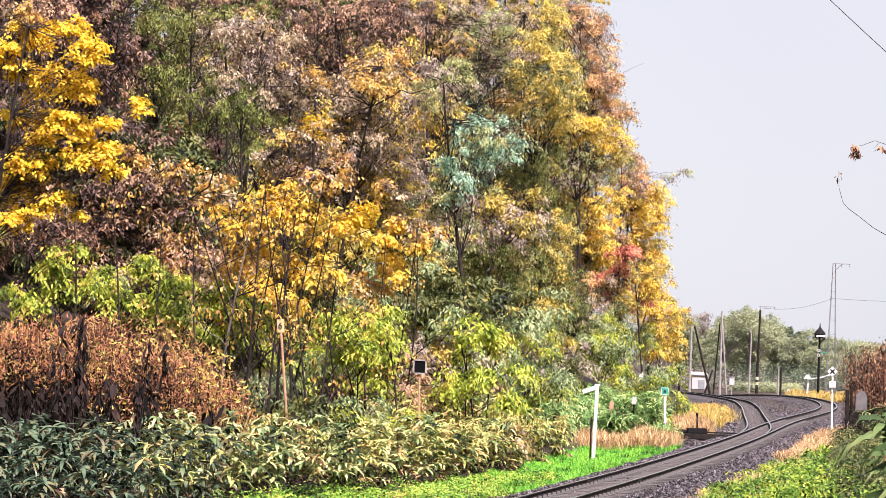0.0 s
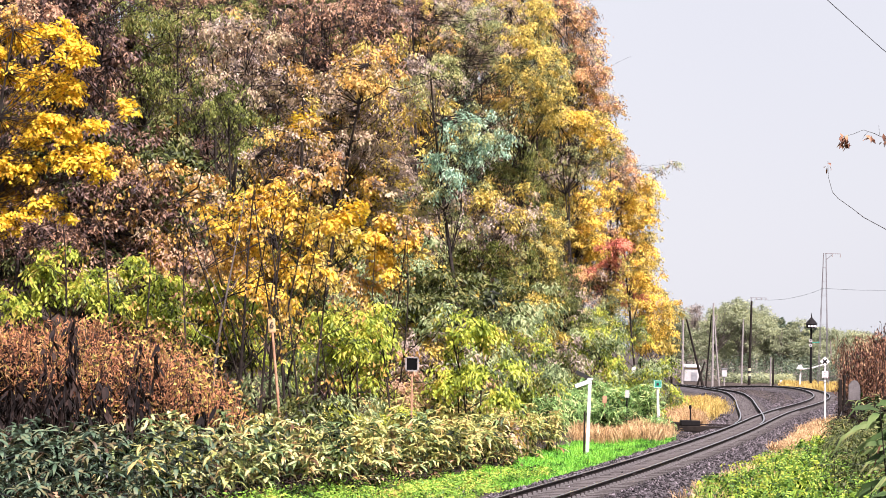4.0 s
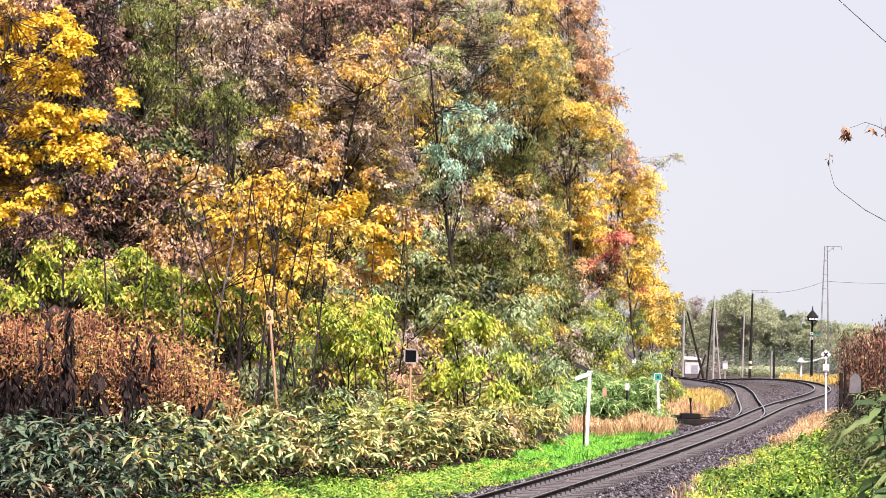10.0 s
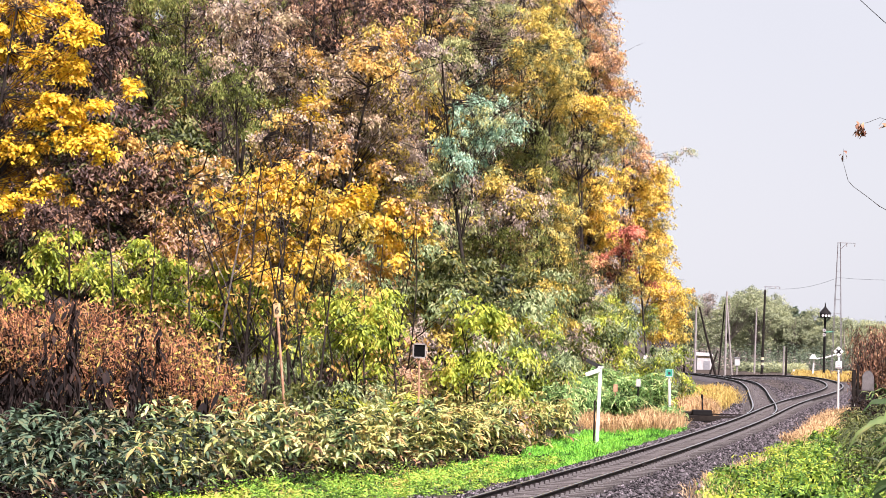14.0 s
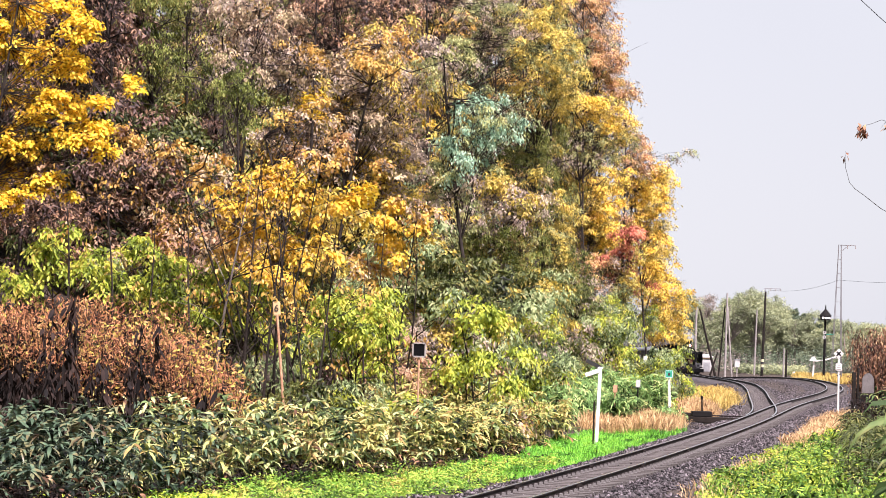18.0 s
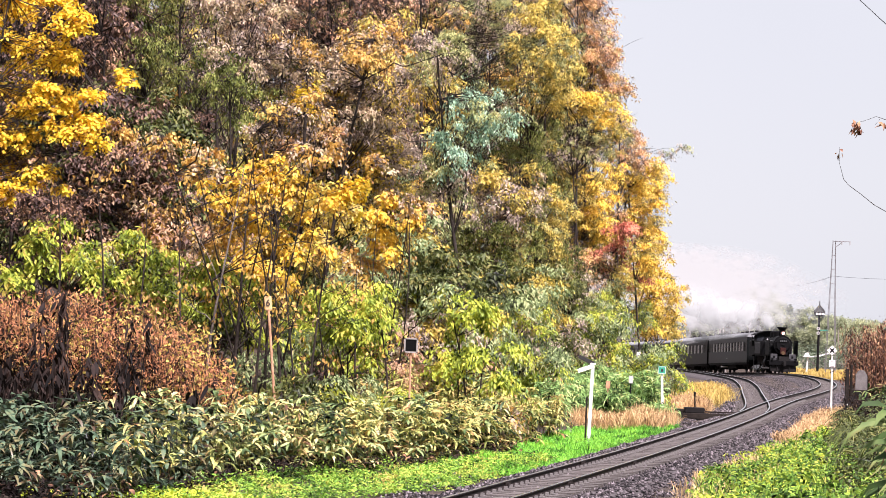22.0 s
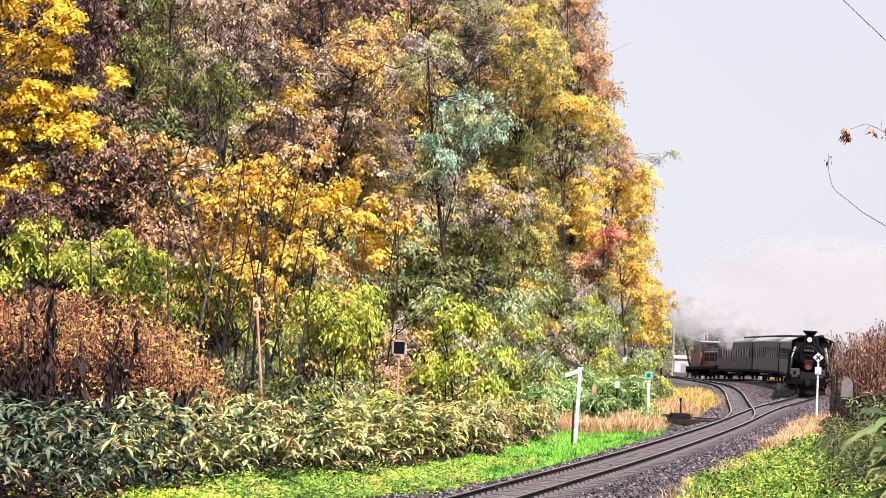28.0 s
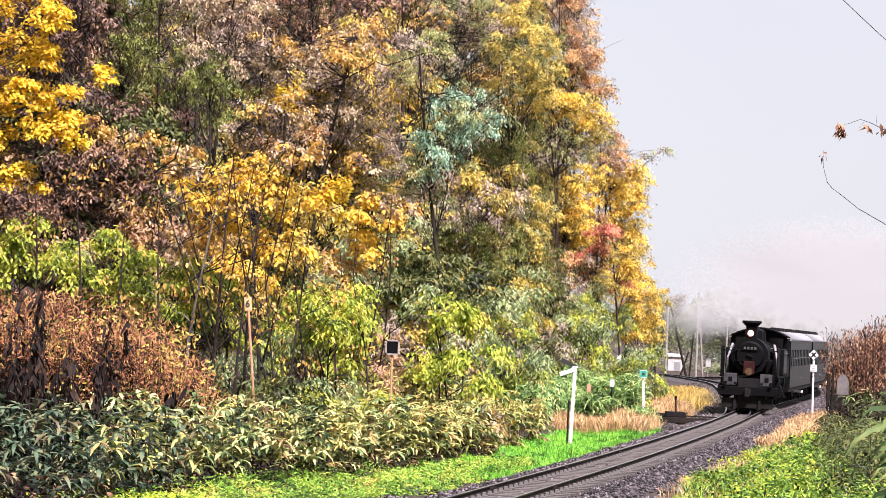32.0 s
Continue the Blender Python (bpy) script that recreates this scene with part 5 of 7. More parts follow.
strew("dry_grass", "straw", "tall pinkish dry grass beside the ballast", "grass", x, y, rng, 0.3, 8, np.repeat(0.72 + 0.3 * np.sin(x * 1.7 + y * 0.9) * np.sin(y * 1.1 - x), 8), 0.02, spread=0.34, sag=0.35)
y = rng.normal(144, 6, 2000)
x = 0.0985 * y + rng.normal(0, 0.62, 2000)
strew("dry_grass", "goldstraw", "golden dry grass tuft beside the siding", "grass", x, y, rng, 0.2, 6, 1.0, 0.022, spread=0.35, sag=0.3)
x, y = spots_between(lambda y: track_x(y) + 2.3, lambda y: track_x(y) + 4.5, 92, 124, 2900, rng)
strew("dry_grass", "straw", "short dry grass on the bank across the track", "grass", x, y, rng, 0.12, 6, np.repeat(0.5 + 0.25 * np.sin(x * 1.7 + y * 0.9) * np.sin(y * 1.1 - x), 6), 0.02, spread=0.42, sag=0.4)
x, y = spots_between(lambda y: np.maximum(track_x(y) + 3.6, 0.13 * y), lambda y: 0.16 * y, 232, 285, 2200, rng)
strew("dry_grass", "goldstraw", "pale dry grass behind the far curve", "grass", x, y, rng, 0.1, 6, 0.7, 0.05, spread=0.35, sag=0.2)
# weeds on the bank across the track
x, y = spots_between(lambda y: track_x(y) + 2.75, lambda y: track_x(y) + 14, 34, 101, 9000, rng)
bare = ((y > 76) & (x / y > 0.148)) | (x / y < np.interp(y, [34, 46, 66, 72], [0.112, 0.108, 0.1, 0.0])) | (x - track_x(y) < np.interp(y, [60, 70, 100], [2.9, 3.8, 3.7]) + 0.4 * np.sin(y * 1.1))
x, y = x[~bare], y[~bare]
taper = np.clip((x - track_x(y) - 2.6) / 2.2, 0.3, 1) * np.interp(y, [66, 80], [1, 0.5])
low = np.sin(x * 1.1 + 0.5 * y) + np.sin(y * 0.53 - x * 0.8) < 0.2
strew("bank_weeds", "weeds", "low leafy green weeds covering the bank", "weeds", x[low], y[low], rng, 0.35 * taper[low], 13, 0.1, 0.045, spread=1.1, sag=0.35, upright=0.5)
strew("bank_weeds", "weeds", "rank leafy weeds standing above the rest", "weeds", x[~low], y[~low], rng, 0.8 * taper[~low], 15, 0.1, 0.048, spread=1.1, sag=0.4, upright=0.5)
x, y = spots_between(lambda y: track_x(y) + 2.9, lambda y: track_x(y) + 9, 40, 84, 4200, rng)
x, y = x[x / y > 0.1], y[x / y > 0.1]
strew("bank_grass", "verge", "long green and yellowing grass among the weeds", "grass", x, y, rng, 0.25, 6, 0.42, 0.022, spread=0.5, sag=0.35)


def lumps(material, label, x, y, size, n, leaf):
    """Rank weeds that stand in rounded lumps of broad leaves."""
    rng = np.random.default_rng(int(100 * size) + n)
    pieces = []
    for a, b in zip(x, y):
        r = size * rng.uniform(0.6, 1.4)
        c = np.array([a, b, float(ground_z(a, b)) + 0.55 * r])
        v, f, _ = crown_leaves(c, r, r, 0.8 * r, int(n * rng.uniform(0.7, 1.3)), leaf, rng, 0.45, wide=1.3, shape=round_leaves)
        pieces.append((v, f))
    v, f = joined(pieces)
    tagged(flat_mesh("bank_weeds", v, f, material), label, "weeds", kind="stuff")


x, y = spots_between(lambda y: track_x(y) + 3.6, lambda y: track_x(y) + 10, 38, 84, 330, rng)
keep = (x / y > 0.1) & (x / y < 0.156) & (np.sin(x * 1.3 + y * 0.4) > -0.6)
lumps("weeds", "rank leafy weeds standing above the rest", x[keep], y[keep], 0.42, 170, 0.1)
x, y = spots_between(lambda y: track_x(y) + 3.0, lambda y: track_x(y) + 8, 38, 80, 210, rng)
keep = (x / y > 0.097) & (x / y < 0.15) & (np.sin(x * 1.9 - y * 0.7) + np.sin(y * 0.9 + x) > 0.1)
lumps("yellow_weeds", "yellowing weeds at the edge of the bank", x[keep], y[keep], 0.36, 130, 0.1)
x, y = spots_between(lambda y: 0.152 * y, lambda y: 0.19 * y, 42, 84, 170, rng)
# leaf colours darkened to stand in for shade inside the thicket
lumps("bottle", "rank undergrowth on the bank in shade-dark leaf colours", x, y, 0.5, 150, 0.1)
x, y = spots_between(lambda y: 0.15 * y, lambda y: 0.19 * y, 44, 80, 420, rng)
# same shade-dark leaf colours, under the dead weeds
hang("dead_bamboo", "bottle", "withered bamboo grass under the dead weeds of the bank, darkened for shade", "bamboo", x, y, rng, 1.05, 6, 0.32, 0.03)


x, y = spots_between(lambda y: track_x(y) + 2.9, lambda y: track_x(y) + 3.6, 61, 100, 1100, rng)
strew("dry_grass", "straw", "straggling dry grass at the edge of the ballast", "grass", x[np.sin(y * 0.9) + np.sin(y * 2.3 + x) > 0.3], y[np.sin(y * 0.9) + np.sin(y * 2.3 + x) > 0.3], rng, 0.1, 5, 0.55, 0.016, spread=0.45, sag=0.3)
x, y = spots_between(lambda y: track_x(y) + 2.7, lambda y: track_x(y) + 5.2, 46, 78, 900, rng)
edge = (x / y > 0.092) & (np.sin(x * 1.6 + y * 0.55) > -0.2)
strew("dry_grass", "straw", "dry grass growing through the weeds of the bank", "grass", x[edge], y[edge], rng, 0.2, 6, 0.5, 0.014, spread=0.4, sag=0.3)
x, y = spots_between(lambda y: 0.16 * y, lambda y: 0.185 * y, 47, 74, 60, rng)
strew("bank_bamboo", "shaded_broadleaf", "coarse bamboo grass among the weeds, darkened for shade", "bamboo", x, y, rng, 0.95, 12, 0.42, 0.07, spread=1.2, sag=0.7, upright=0.4, base=0.2)


def thicket(name, label, x, y, rng, height, head, leaf_mat, stalk, seed_n, seed_ln, lo=0.45, slim=0.36, ragged=0.7):
    """Dead stalks with ragged seed heads: one stretch of stuff, and its bare stalks another."""
    foot = in_world(x, y, -0.1)
    h = height * rng.uniform(ragged, 1.12, len(x))
    stalks = []
    for p, q in zip(foot, h):
        e = p + np.array([rng.normal() * 0.1 * q, rng.normal() * 0.1 * q, q])
        m = (p + e) / 2 + rng.normal(size=3) * 0.06
        stalks.append(tube([p, m, e], [0.014, 0.011, 0.005], 3))
    v, f = joined(stalks)
    s = tagged(flat_mesh(name + "_stalks", v, f, stalk), "thin dark dead stalks", "dead weeds", kind="stuff")
    k = len(x) * seed_n
    i = np.repeat(np.arange(len(x)), seed_n)
    t = rng.uniform(lo, 1.02, k)
    pos = foot[i] + np.stack([rng.normal(size=k) * head * (1.15 - t * 0.5), rng.normal(size=k) * head * (1.15 - t * 0.5), t * h[i]], -1)
    way = rng.normal(size=(k, 3)) * 0.8 + [0, 0, 0.5]
    v, f = leaves(pos, way, rng.normal(size=(k, 3)), seed_ln * rng.uniform(0.5, 1.4, k), seed_ln * slim * rng.uniform(0.6, 1.3, k))
    tagged(flat_mesh(name, v, f, leaf_mat), label, "dead weeds", kind="stuff")


x, y = spots_between(lambda y: -0.185 * y, lambda y: -0.08 * y, 64.8, 69.5, 450, rng)
thicket("dead_weed_thicket", "reddish-brown seed heads of dead weeds", x, y, rng, np.clip(np.interp(x / y, [-0.18, -0.15, -0.115, -0.102, -0.09, -0.08], [3.3, 3.6, 3.55, 3.3, 2.5, 1.8]) - ground_z(x, y), 0.5, 3.2), 0.34, "deadweed", "bark", 60, 0.15, 0.55, 0.2, 0.42)
thicket("yellowing_weeds", "yellow and olive leaves among dead weeds", x[1::6], y[1::6], rng, np.clip(np.interp(x[1::6] / y[1::6], [-0.18, -0.115, -0.102, -0.09, -0.08], [3.4, 3.5, 3.4, 2.8, 2.2]) - ground_z(x[1::6], y[1::6]), 0.5, 3.2), 0.35, "olivegold", "bark", 40, 0.14, 0.4, 0.5, 0.6)
# near-black low leaves put the shade beneath the seed heads into colour
thicket("dead_weed_understorey", "near-black leaves low on dead stalks, standing in for shade", x[::2], y[::2], rng, np.clip(np.interp(x[::2] / y[::2], [-0.15, -0.118, -0.085], [2.9, 2.8, 1.6]) - ground_z(x[::2], y[::2]), 0.4, 2.6), 0.15, "blackweed_and_shade", "bark", 70, 0.15, 0.1)
def withered(x, y, rng, height, per, name="dead_weed_clump", mat="blackweed_and_shade", label="blackened leaves hanging on dead stalks", ragged=0.55, drop=0.45, size=1.0):
    """Dead stalks with long withered leaves hanging down them."""
    foot = in_world(x, y, -0.1)
    h = height * rng.uniform(ragged, 1.08, len(x))
    ends = foot + np.stack([rng.normal(size=len(x)) * 0.08 * h, rng.normal(size=len(x)) * 0.08 * h, h], -1)
    v, f = joined([tube([p, (p + e) / 2 + rng.normal(size=3) * 0.05, e], [0.016, 0.012, 0.006], 4) for p, e in zip(foot, ends)])
    tagged(flat_mesh(name + "_stalks", v, f, "bark"), "thin dark dead stalks", "dead weeds", kind="stuff")
    i = np.repeat(np.arange(len(x)), per)
    k = len(i)
    t = 1 - rng.random(k) ** 1.2 * 0.85
    pos = foot[i] + (ends - foot)[i] * t[:, None] + rng.normal(size=(k, 3)) * np.array([0.05, 0.05, 0.05]) * (1 if drop < 0.6 else 3)
    way = np.stack([rng.normal(size=k) * drop, rng.normal(size=k) * drop, -np.ones(k)], -1)
    v, f = bent_leaves(pos, way, size * rng.uniform(0.18, 0.46, k), size * rng.uniform(0.05, 0.13, k), rng, 0.1)
    tagged(flat_mesh(name, v, f, mat), label, "dead weeds", kind="stuff")


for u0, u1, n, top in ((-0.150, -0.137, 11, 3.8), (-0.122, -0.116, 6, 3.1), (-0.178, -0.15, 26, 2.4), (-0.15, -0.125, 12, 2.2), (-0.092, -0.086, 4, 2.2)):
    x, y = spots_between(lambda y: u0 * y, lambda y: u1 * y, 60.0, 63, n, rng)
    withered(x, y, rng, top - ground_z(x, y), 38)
x, y = spots_between(lambda y: 0.1665 * y, lambda y: 0.215 * y, 112.5, 124, 420, rng)
withered(x, y, rng, np.full(len(x), 4.1), 70, "knotweed_thicket", "deadweed_dark", "dark brown dead knotweed taller than the cabinet", 0.5, 0.75, 0.52)
x, y = spots_between(lambda y: 0.172 * y, lambda y: 0.215 * y, 104, 111, 90, rng)
withered(x, y, rng, np.full(len(x), 3.0), 60, "knotweed_thicket", "deadweed_dark", "withered brown knotweed leaves", 0.4, 0.75, 0.55)
x, y = spots_between(lambda y: 0.1585 * y, lambda y: 0.2 * y, 84, 103, 130, rng)
strew("bank_bamboo", "shaded_broadleaf", "coarse bamboo grass before the brown thicket", "bamboo", x, y, rng, 1.25, 12, 0.55, 0.09, spread=1.2, sag=0.7, upright=0.4, base=0.2)


x, y = spots_between(lambda y: 0.1535 * y, lambda y: 0.18 * y, 124.5, 131, 190, rng)
withered(x, y, rng, np.full(len(x), 3.9), 70, "knotweed_thicket", "deadweed_dark", "dark brown dead knotweed behind the cabinet", 0.6, 0.75, 0.52)


# dead stalks, with near-black leaves added for the shade of the knotweed
x, y = spots_between(lambda y: 0.150 * y, lambda y: 0.195 * y, 70, 100, 200, rng)
thicket("dead_weed_clump", "dead stalks with near-black leaves standing in for the thicket's shade", x, y, rng, 1.3, 0.15, "blackweed_and_shade", "bark", 60, 0.15, 0.2, 0.36, 0.5)


def big_bamboo(x, y, top, seed):
    """Culms with tiers of broad leaves that reach out and hang, and some withered ones below."""
    rng = np.random.default_rng(seed)
    z = float(ground_z(x, y))
    h = top - z
    t = thing("bamboo_plant", pose(x, y, z), "tall bamboo plant with broad glossy hanging leaves", "bamboo", group="bamboo on the near bank")
    for i in range(3):
        e = np.array([rng.normal() * 0.12, rng.normal() * 0.15, h * (1 - 0.12 * i)])
        v, f = tube([np.array([0.06 * i, 0, -0.1]), e * 0.5 + rng.normal(size=3) * 0.04, e], [0.014, 0.011, 0.005], 6)
        flat_mesh("culm", v, f, "dark_wood", t)
        for k in range(9):
            a = rng.uniform(0, 6.283)
            way = np.array([[math.cos(a), 0.7 * math.sin(a), rng.uniform(-0.1, 0.45)]])
            pos = (e * rng.uniform(0.86, 1.0))[None]
            v, f = bent_leaves(pos, way, np.array([rng.uniform(0.38, 0.66)]), np.array([rng.uniform(0.06, 0.1)]), rng, rng.uniform(0.25, 0.8), unit(np.array([rng.normal() * 0.5, -0.8, 0.6])))
            # these leaves, too, take the colours darkened for shade
            flat_mesh("leaf", v, f, "shaded_broadleaf", t)
        for k in range(4):
            a = rng.uniform(0, 6.283)
            v, f = bent_leaves((e * rng.uniform(0.55, 0.85))[None], np.array([[math.cos(a), math.sin(a), -0.4]]), np.array([rng.uniform(0.3, 0.5)]), np.array([0.05]), rng, 1.0)
            flat_mesh("withered_leaf", v, f, "straw" if k == 0 else "deadweed_dark", t)


for i, (x, y, top) in enumerate([(5.15, 30.0, 2.62), (5.4, 30.6, 2.75), (5.65, 29.7, 2.85), (5.0, 29.2, 1.85), (5.35, 28.9, 2.0), (5.6, 31.2, 2.3), (4.8, 29.6, 1.68), (5.2, 28.4, 1.75), (5.75, 28.6, 2.1)]):
    big_bamboo(x, y, top, 60 + i)


x, y = spots_between(lambda y: hill_foot(y) - 3.4, lambda y: hill_foot(y) - 0.8, 101, 119, 460, rng)
strew("dwarf_bamboo", "fern", "tall bright green arching bamboo grass round the marker posts", "bamboo", x, y, rng, 1.55, 12, 0.55, 0.065, spread=1.0, sag=0.8, upright=0.6, base=0.15)
x, y = spots_between(lambda y: 0.052 * y, lambda y: 0.082 * y, 106.7, 109.0, 110, rng)
hang("dwarf_bamboo", "fern", "tall bright green bamboo grass with long hanging leaves", "bamboo", x, y, rng, 1.8, 6, 0.5, 0.07)
y = rng.normal(102.2, 0.3, 60)
x = 6.5 + rng.normal(0, 0.45, 60)
hang("dwarf_bamboo", "fern", "bright green bamboo grass round a marker post", "bamboo", x, y, rng, 1.15, 6, 0.45, 0.06)
# arching bamboo grass before the green sign
y = rng.normal(104.2, 0.5, 130)
x = 8.45 + rng.normal(0, 0.3, 130)
strew("dwarf_bamboo", "fern", "arching yellow-green bamboo grass before the small sign", "bamboo", x, y, rng, 0.75, 9, 0.45, 0.06, spread=1.0, sag=0.7, upright=0.5, base=0.2)


# ---- posts and signs beside the line ----
def km_post():
    t = thing("gradient_post", pose(4.88, 86.9, -0.42, 0, 1.2, 0), "white wooden gradient post with one black and one white arm", "sign post")
    bar("post", "white_paint", t, -0.055, 0.055, -0.05, 0.05, -0.1, 2.55, bevel=0.01)
    for mat, tilt, lab in (("white_paint", 22, "white arm"), ("black_paint", -24, "black arm")):
        bm = box(bmesh.new(), -0.52, 0.02, -0.075, -0.052, -0.065, 0.065, 0.006)
        bmesh.ops.transform(bm, matrix=pose(0, 0, 2.5 if tilt > 0 else 2.58, 0, -tilt, 0), verts=bm.verts)
        part("arm", bm, mat, t, lab)
    bar("cap", "white_paint", t, -0.09, 0.09, -0.08, 0.08, 2.55, 2.6)


def square_sign():
    z = float(ground_z(-0.85, 73))
    t = thing("square_sign", pose(-0.85, 73, z), "black square board in a grey frame on a thin rusty post", "sign")
    rod("post", "rusty_post", t, 0.03, 0.03, (0.02, 0, -0.1), (0, 0, 2.86 - z), 8)
    b = bar("board", "loco_black", t, -0.165, 0.165, -0.05, -0.03, 2.48 - z, 2.83 - z)
    for a in ((-0.19, 0.19, 2.82, 2.86), (-0.19, 0.19, 2.45, 2.49), (-0.19, -0.15, 2.45, 2.86), (0.15, 0.19, 2.45, 2.86)):
        bar("frame_bar", "grey_wood", b, a[0], a[1], -0.065, -0.025, a[2] - z, a[3] - z)


def text_part(words, size, m, material, parent, name="writing"):
    cu = bpy.data.curves.new(name, "FONT")
    cu.body, cu.size, cu.align_x, cu.align_y, cu.extrude = words, size, "CENTER", "CENTER", 0.003
    ob = new(name, cu)
    me = bpy.data.meshes.new_from_object(ob)
    bpy.data.objects.remove(ob)
    me.materials.append(MATS[material])
    ob = new(name, me)
    ob.parent = parent
    ob.matrix_basis = m
    return ob


def number_post():
    x0, y0 = -4.1, 69.0
    z = float(ground_z(x0, y0))
    t = thing("number_post", pose(x0, y0, z), "leaning rusty pink post with a rounded number plate", "sign post")
    top = Vector((-0.42, -0.05, 3.49 - z))
    rod("post", "rusty_post", t, 0.038, 0.034, (0, 0, -0.1), top, 8)
    bm = box(bmesh.new(), -0.095, 0.095, -0.03, 0.03, -0.04, 0.33, 0.03)
    bmesh.ops.transform(bm, matrix=Matrix.Translation(top) @ pose(0, 0, 0, 0, -6, 0), verts=bm.verts)
    p = part("plate", bm, "straw", t, "faded cream number plate")
    text_part("6", 0.25, Matrix.Translation(top + Vector((-0.02, -0.045, 0.15))) @ pose(0, 0, 0, 90, 0, 0), "black_paint", p, "digit")


def thin_post(x, y, h, plate, mat, label, name="marker_post"):
    z = float(ground_z(x, y))
    t = thing(name, pose(x, y, z), label, "marker", group="marker posts beside the line")
    rod("post", mat, t, 0.03, 0.03, (0, 0, -0.1), (0, 0, h), 8)
    if plate:
        bar("plate", plate, t, -0.085, 0.085, -0.055, -0.03, h - 0.27, h + 0.02, bevel=0.005)


def green_sign():
    z = float(ground_z(8.77, 106.0))
    t = thing("green_sign", pose(8.77, 106.0, z), "small green square sign with white border on a white post", "sign")
    rod("post", "white_paint", t, 0.06, 0.05, (0.1, 0, -0.1), (0, 0, 1.6 - z), 10)
    b = bar("board", "green_paint", t, -0.165, 0.165, -0.09, -0.06, 1.57 - z, 1.90 - z, bevel=0.01)
    bar("dark_panel", "black_paint", b, -0.05, 0.05, -0.1, -0.0905, 1.68 - z, 1.79 - z)
    for a in ((-0.145, 0.145, 1.862, 1.877), (-0.145, 0.145, 1.593, 1.608), (-0.145, -0.13, 1.593, 1.877), (0.13, 0.145, 1.593, 1.877)):
        bar("border_bar", "white_paint", b, a[0], a[1], -0.098, -0.0905, a[2] - z, a[3] - z)


def point_lever():
    t = thing("switch_stand", pose(10.65, 112.8, -0.32), "dark hand-worked switch stand on long timbers", "switch stand")
    for y in (-0.35, 0.35):
        bar("timber", "dark_wood", t, -1.05, 2.2, y - 0.13, y + 0.13, -0.05, 0.18, bevel=0.01)
    bar("housing", "underframe", t, -0.3, 0.55, -0.3, 0.3, 0.18, 0.42, bevel=0.04)
    bar("weight", "dark_wood", t, -0.75, -0.25, -0.16, 0.16, 0.18, 0.34, bevel=0.05)
    rod("lever", "underframe", t, 0.035, 0.03, (0.15, 0, 0.4), (0.12, 0, 1.0), 8)
    rod("handle", "underframe", t, 0.055, 0.055, (0.12, 0, 0.92), (0.12, 0, 1.08), 8)
    rod("throw_rod", "rail_side", t, 0.03, 0.03, (0.5, 0, 0.25), (1.9, 0, 0.25), 8)


def crossing_sign():
    z = float(ground_z(17.8, 121))
    t = thing("stop_limit_sign", pose(17.8, 121, z), "white post with a diamond sign over a square plate", "sign")
    rod("post", "white_paint", t, 0.048, 0.045, (0.02, 0, -0.1), (-0.02, 0, 2.5 - z), 10)
    p = bar("plate", "white_paint", t, -0.165, 0.125, -0.09, -0.06, 1.95 - z, 2.27 - z, bevel=0.01)
    for k in range(3):
        bar("mark_bar", "grey_wood", p, -0.13 + 0.02 * k, 0.09 - 0.03 * k, -0.096, -0.0905, 1.98 + 0.1 * k - z, 2.02 + 0.1 * k - z)
    bm = box(bmesh.new(), -0.165, 0.165, -0.09, -0.06, -0.165, 0.165, 0.008)
    bmesh.ops.transform(bm, matrix=pose(-0.04, 0, 2.72 - z, 0, 45, 0), verts=bm.verts)
    d = part("diamond", bm, "white_paint", t)
    for a, b in ((-45, 0.0), (45, 0.0)):
        bm = box(bmesh.new(), -0.14, 0.14, -0.1, -0.0905, -0.038, 0.038)
        bmesh.ops.transform(bm, matrix=pose(-0.04, 0, 2.72 - z, 0, a, 0), verts=bm.verts)
        part("dark_bar", bm, "black_paint", d)
    rod("bracket", "dark_wood", t, 0.025, 0.025, (-0.09, -0.02, 1.7 - z), (0.06, -0.02, 1.78 - z), 8)


def relay_cabinet():
    z = float(ground_z(19.1, 122))
    t = thing("relay_cabinet", pose(19.1, 122, z), "dark equipment cabinet under a grey board on old posts", "cabinet")
    bar("body", "dark_wood", t, -0.3, 0.5, -0.3, 0.3, 0.0, 0.95 - z, bevel=0.02)
    bar("door", "underframe", t, -0.25, 0.45, -0.33, -0.302, 0.1, 0.85 - z, bevel=0.01)
    bar("post", "dark_wood", t, -0.58, -0.42, -0.45, -0.3, -0.1, 1.9 - z, bevel=0.02)
    bar("post", "dark_wood", t, -0.36, -0.26, -0.45, -0.3, -0.1, 2.1 - z, bevel=0.02)
    bm = bmesh.new()
    rim = [(0.0, -0.1), (0.55, -0.1), (0.55, 1.45 - z)] + [(0.27 + 0.28 * math.cos(a), 1.45 - z + 0.42 * math.sin(a)) for a in np.linspace(0.3, 2.5, 7)] + [(0.0, 1.6 - z)]
    face = bm.faces.new([bm.verts.new((px, 0.31, pz)) for px, pz in rim])
    up = bmesh.ops.extrude_face_region(bm, geom=[face])
    bmesh.ops.translate(bm, vec=(0, 0.05, 0), verts=[v for v in up["geom"] if isinstance(v, bmesh.types.BMVert)])
    part("board", bm, "old_board", t, "grey weathered board")
    rod("cable", "white_paint", t, 0.02, 0.02, (-0.5, -0.47, 0.3), (-0.44, -0.47, 0.62), 6)


km_post()
square_sign()
number_post()
thin_post(7.3, 102.6, 2.0, "concrete", "underframe", "thin dark post with a small pale plate")
thin_post(6.44, 103.0, 1.7, "rusty_post", "rusty_post", "thin orange marker post in the grass")
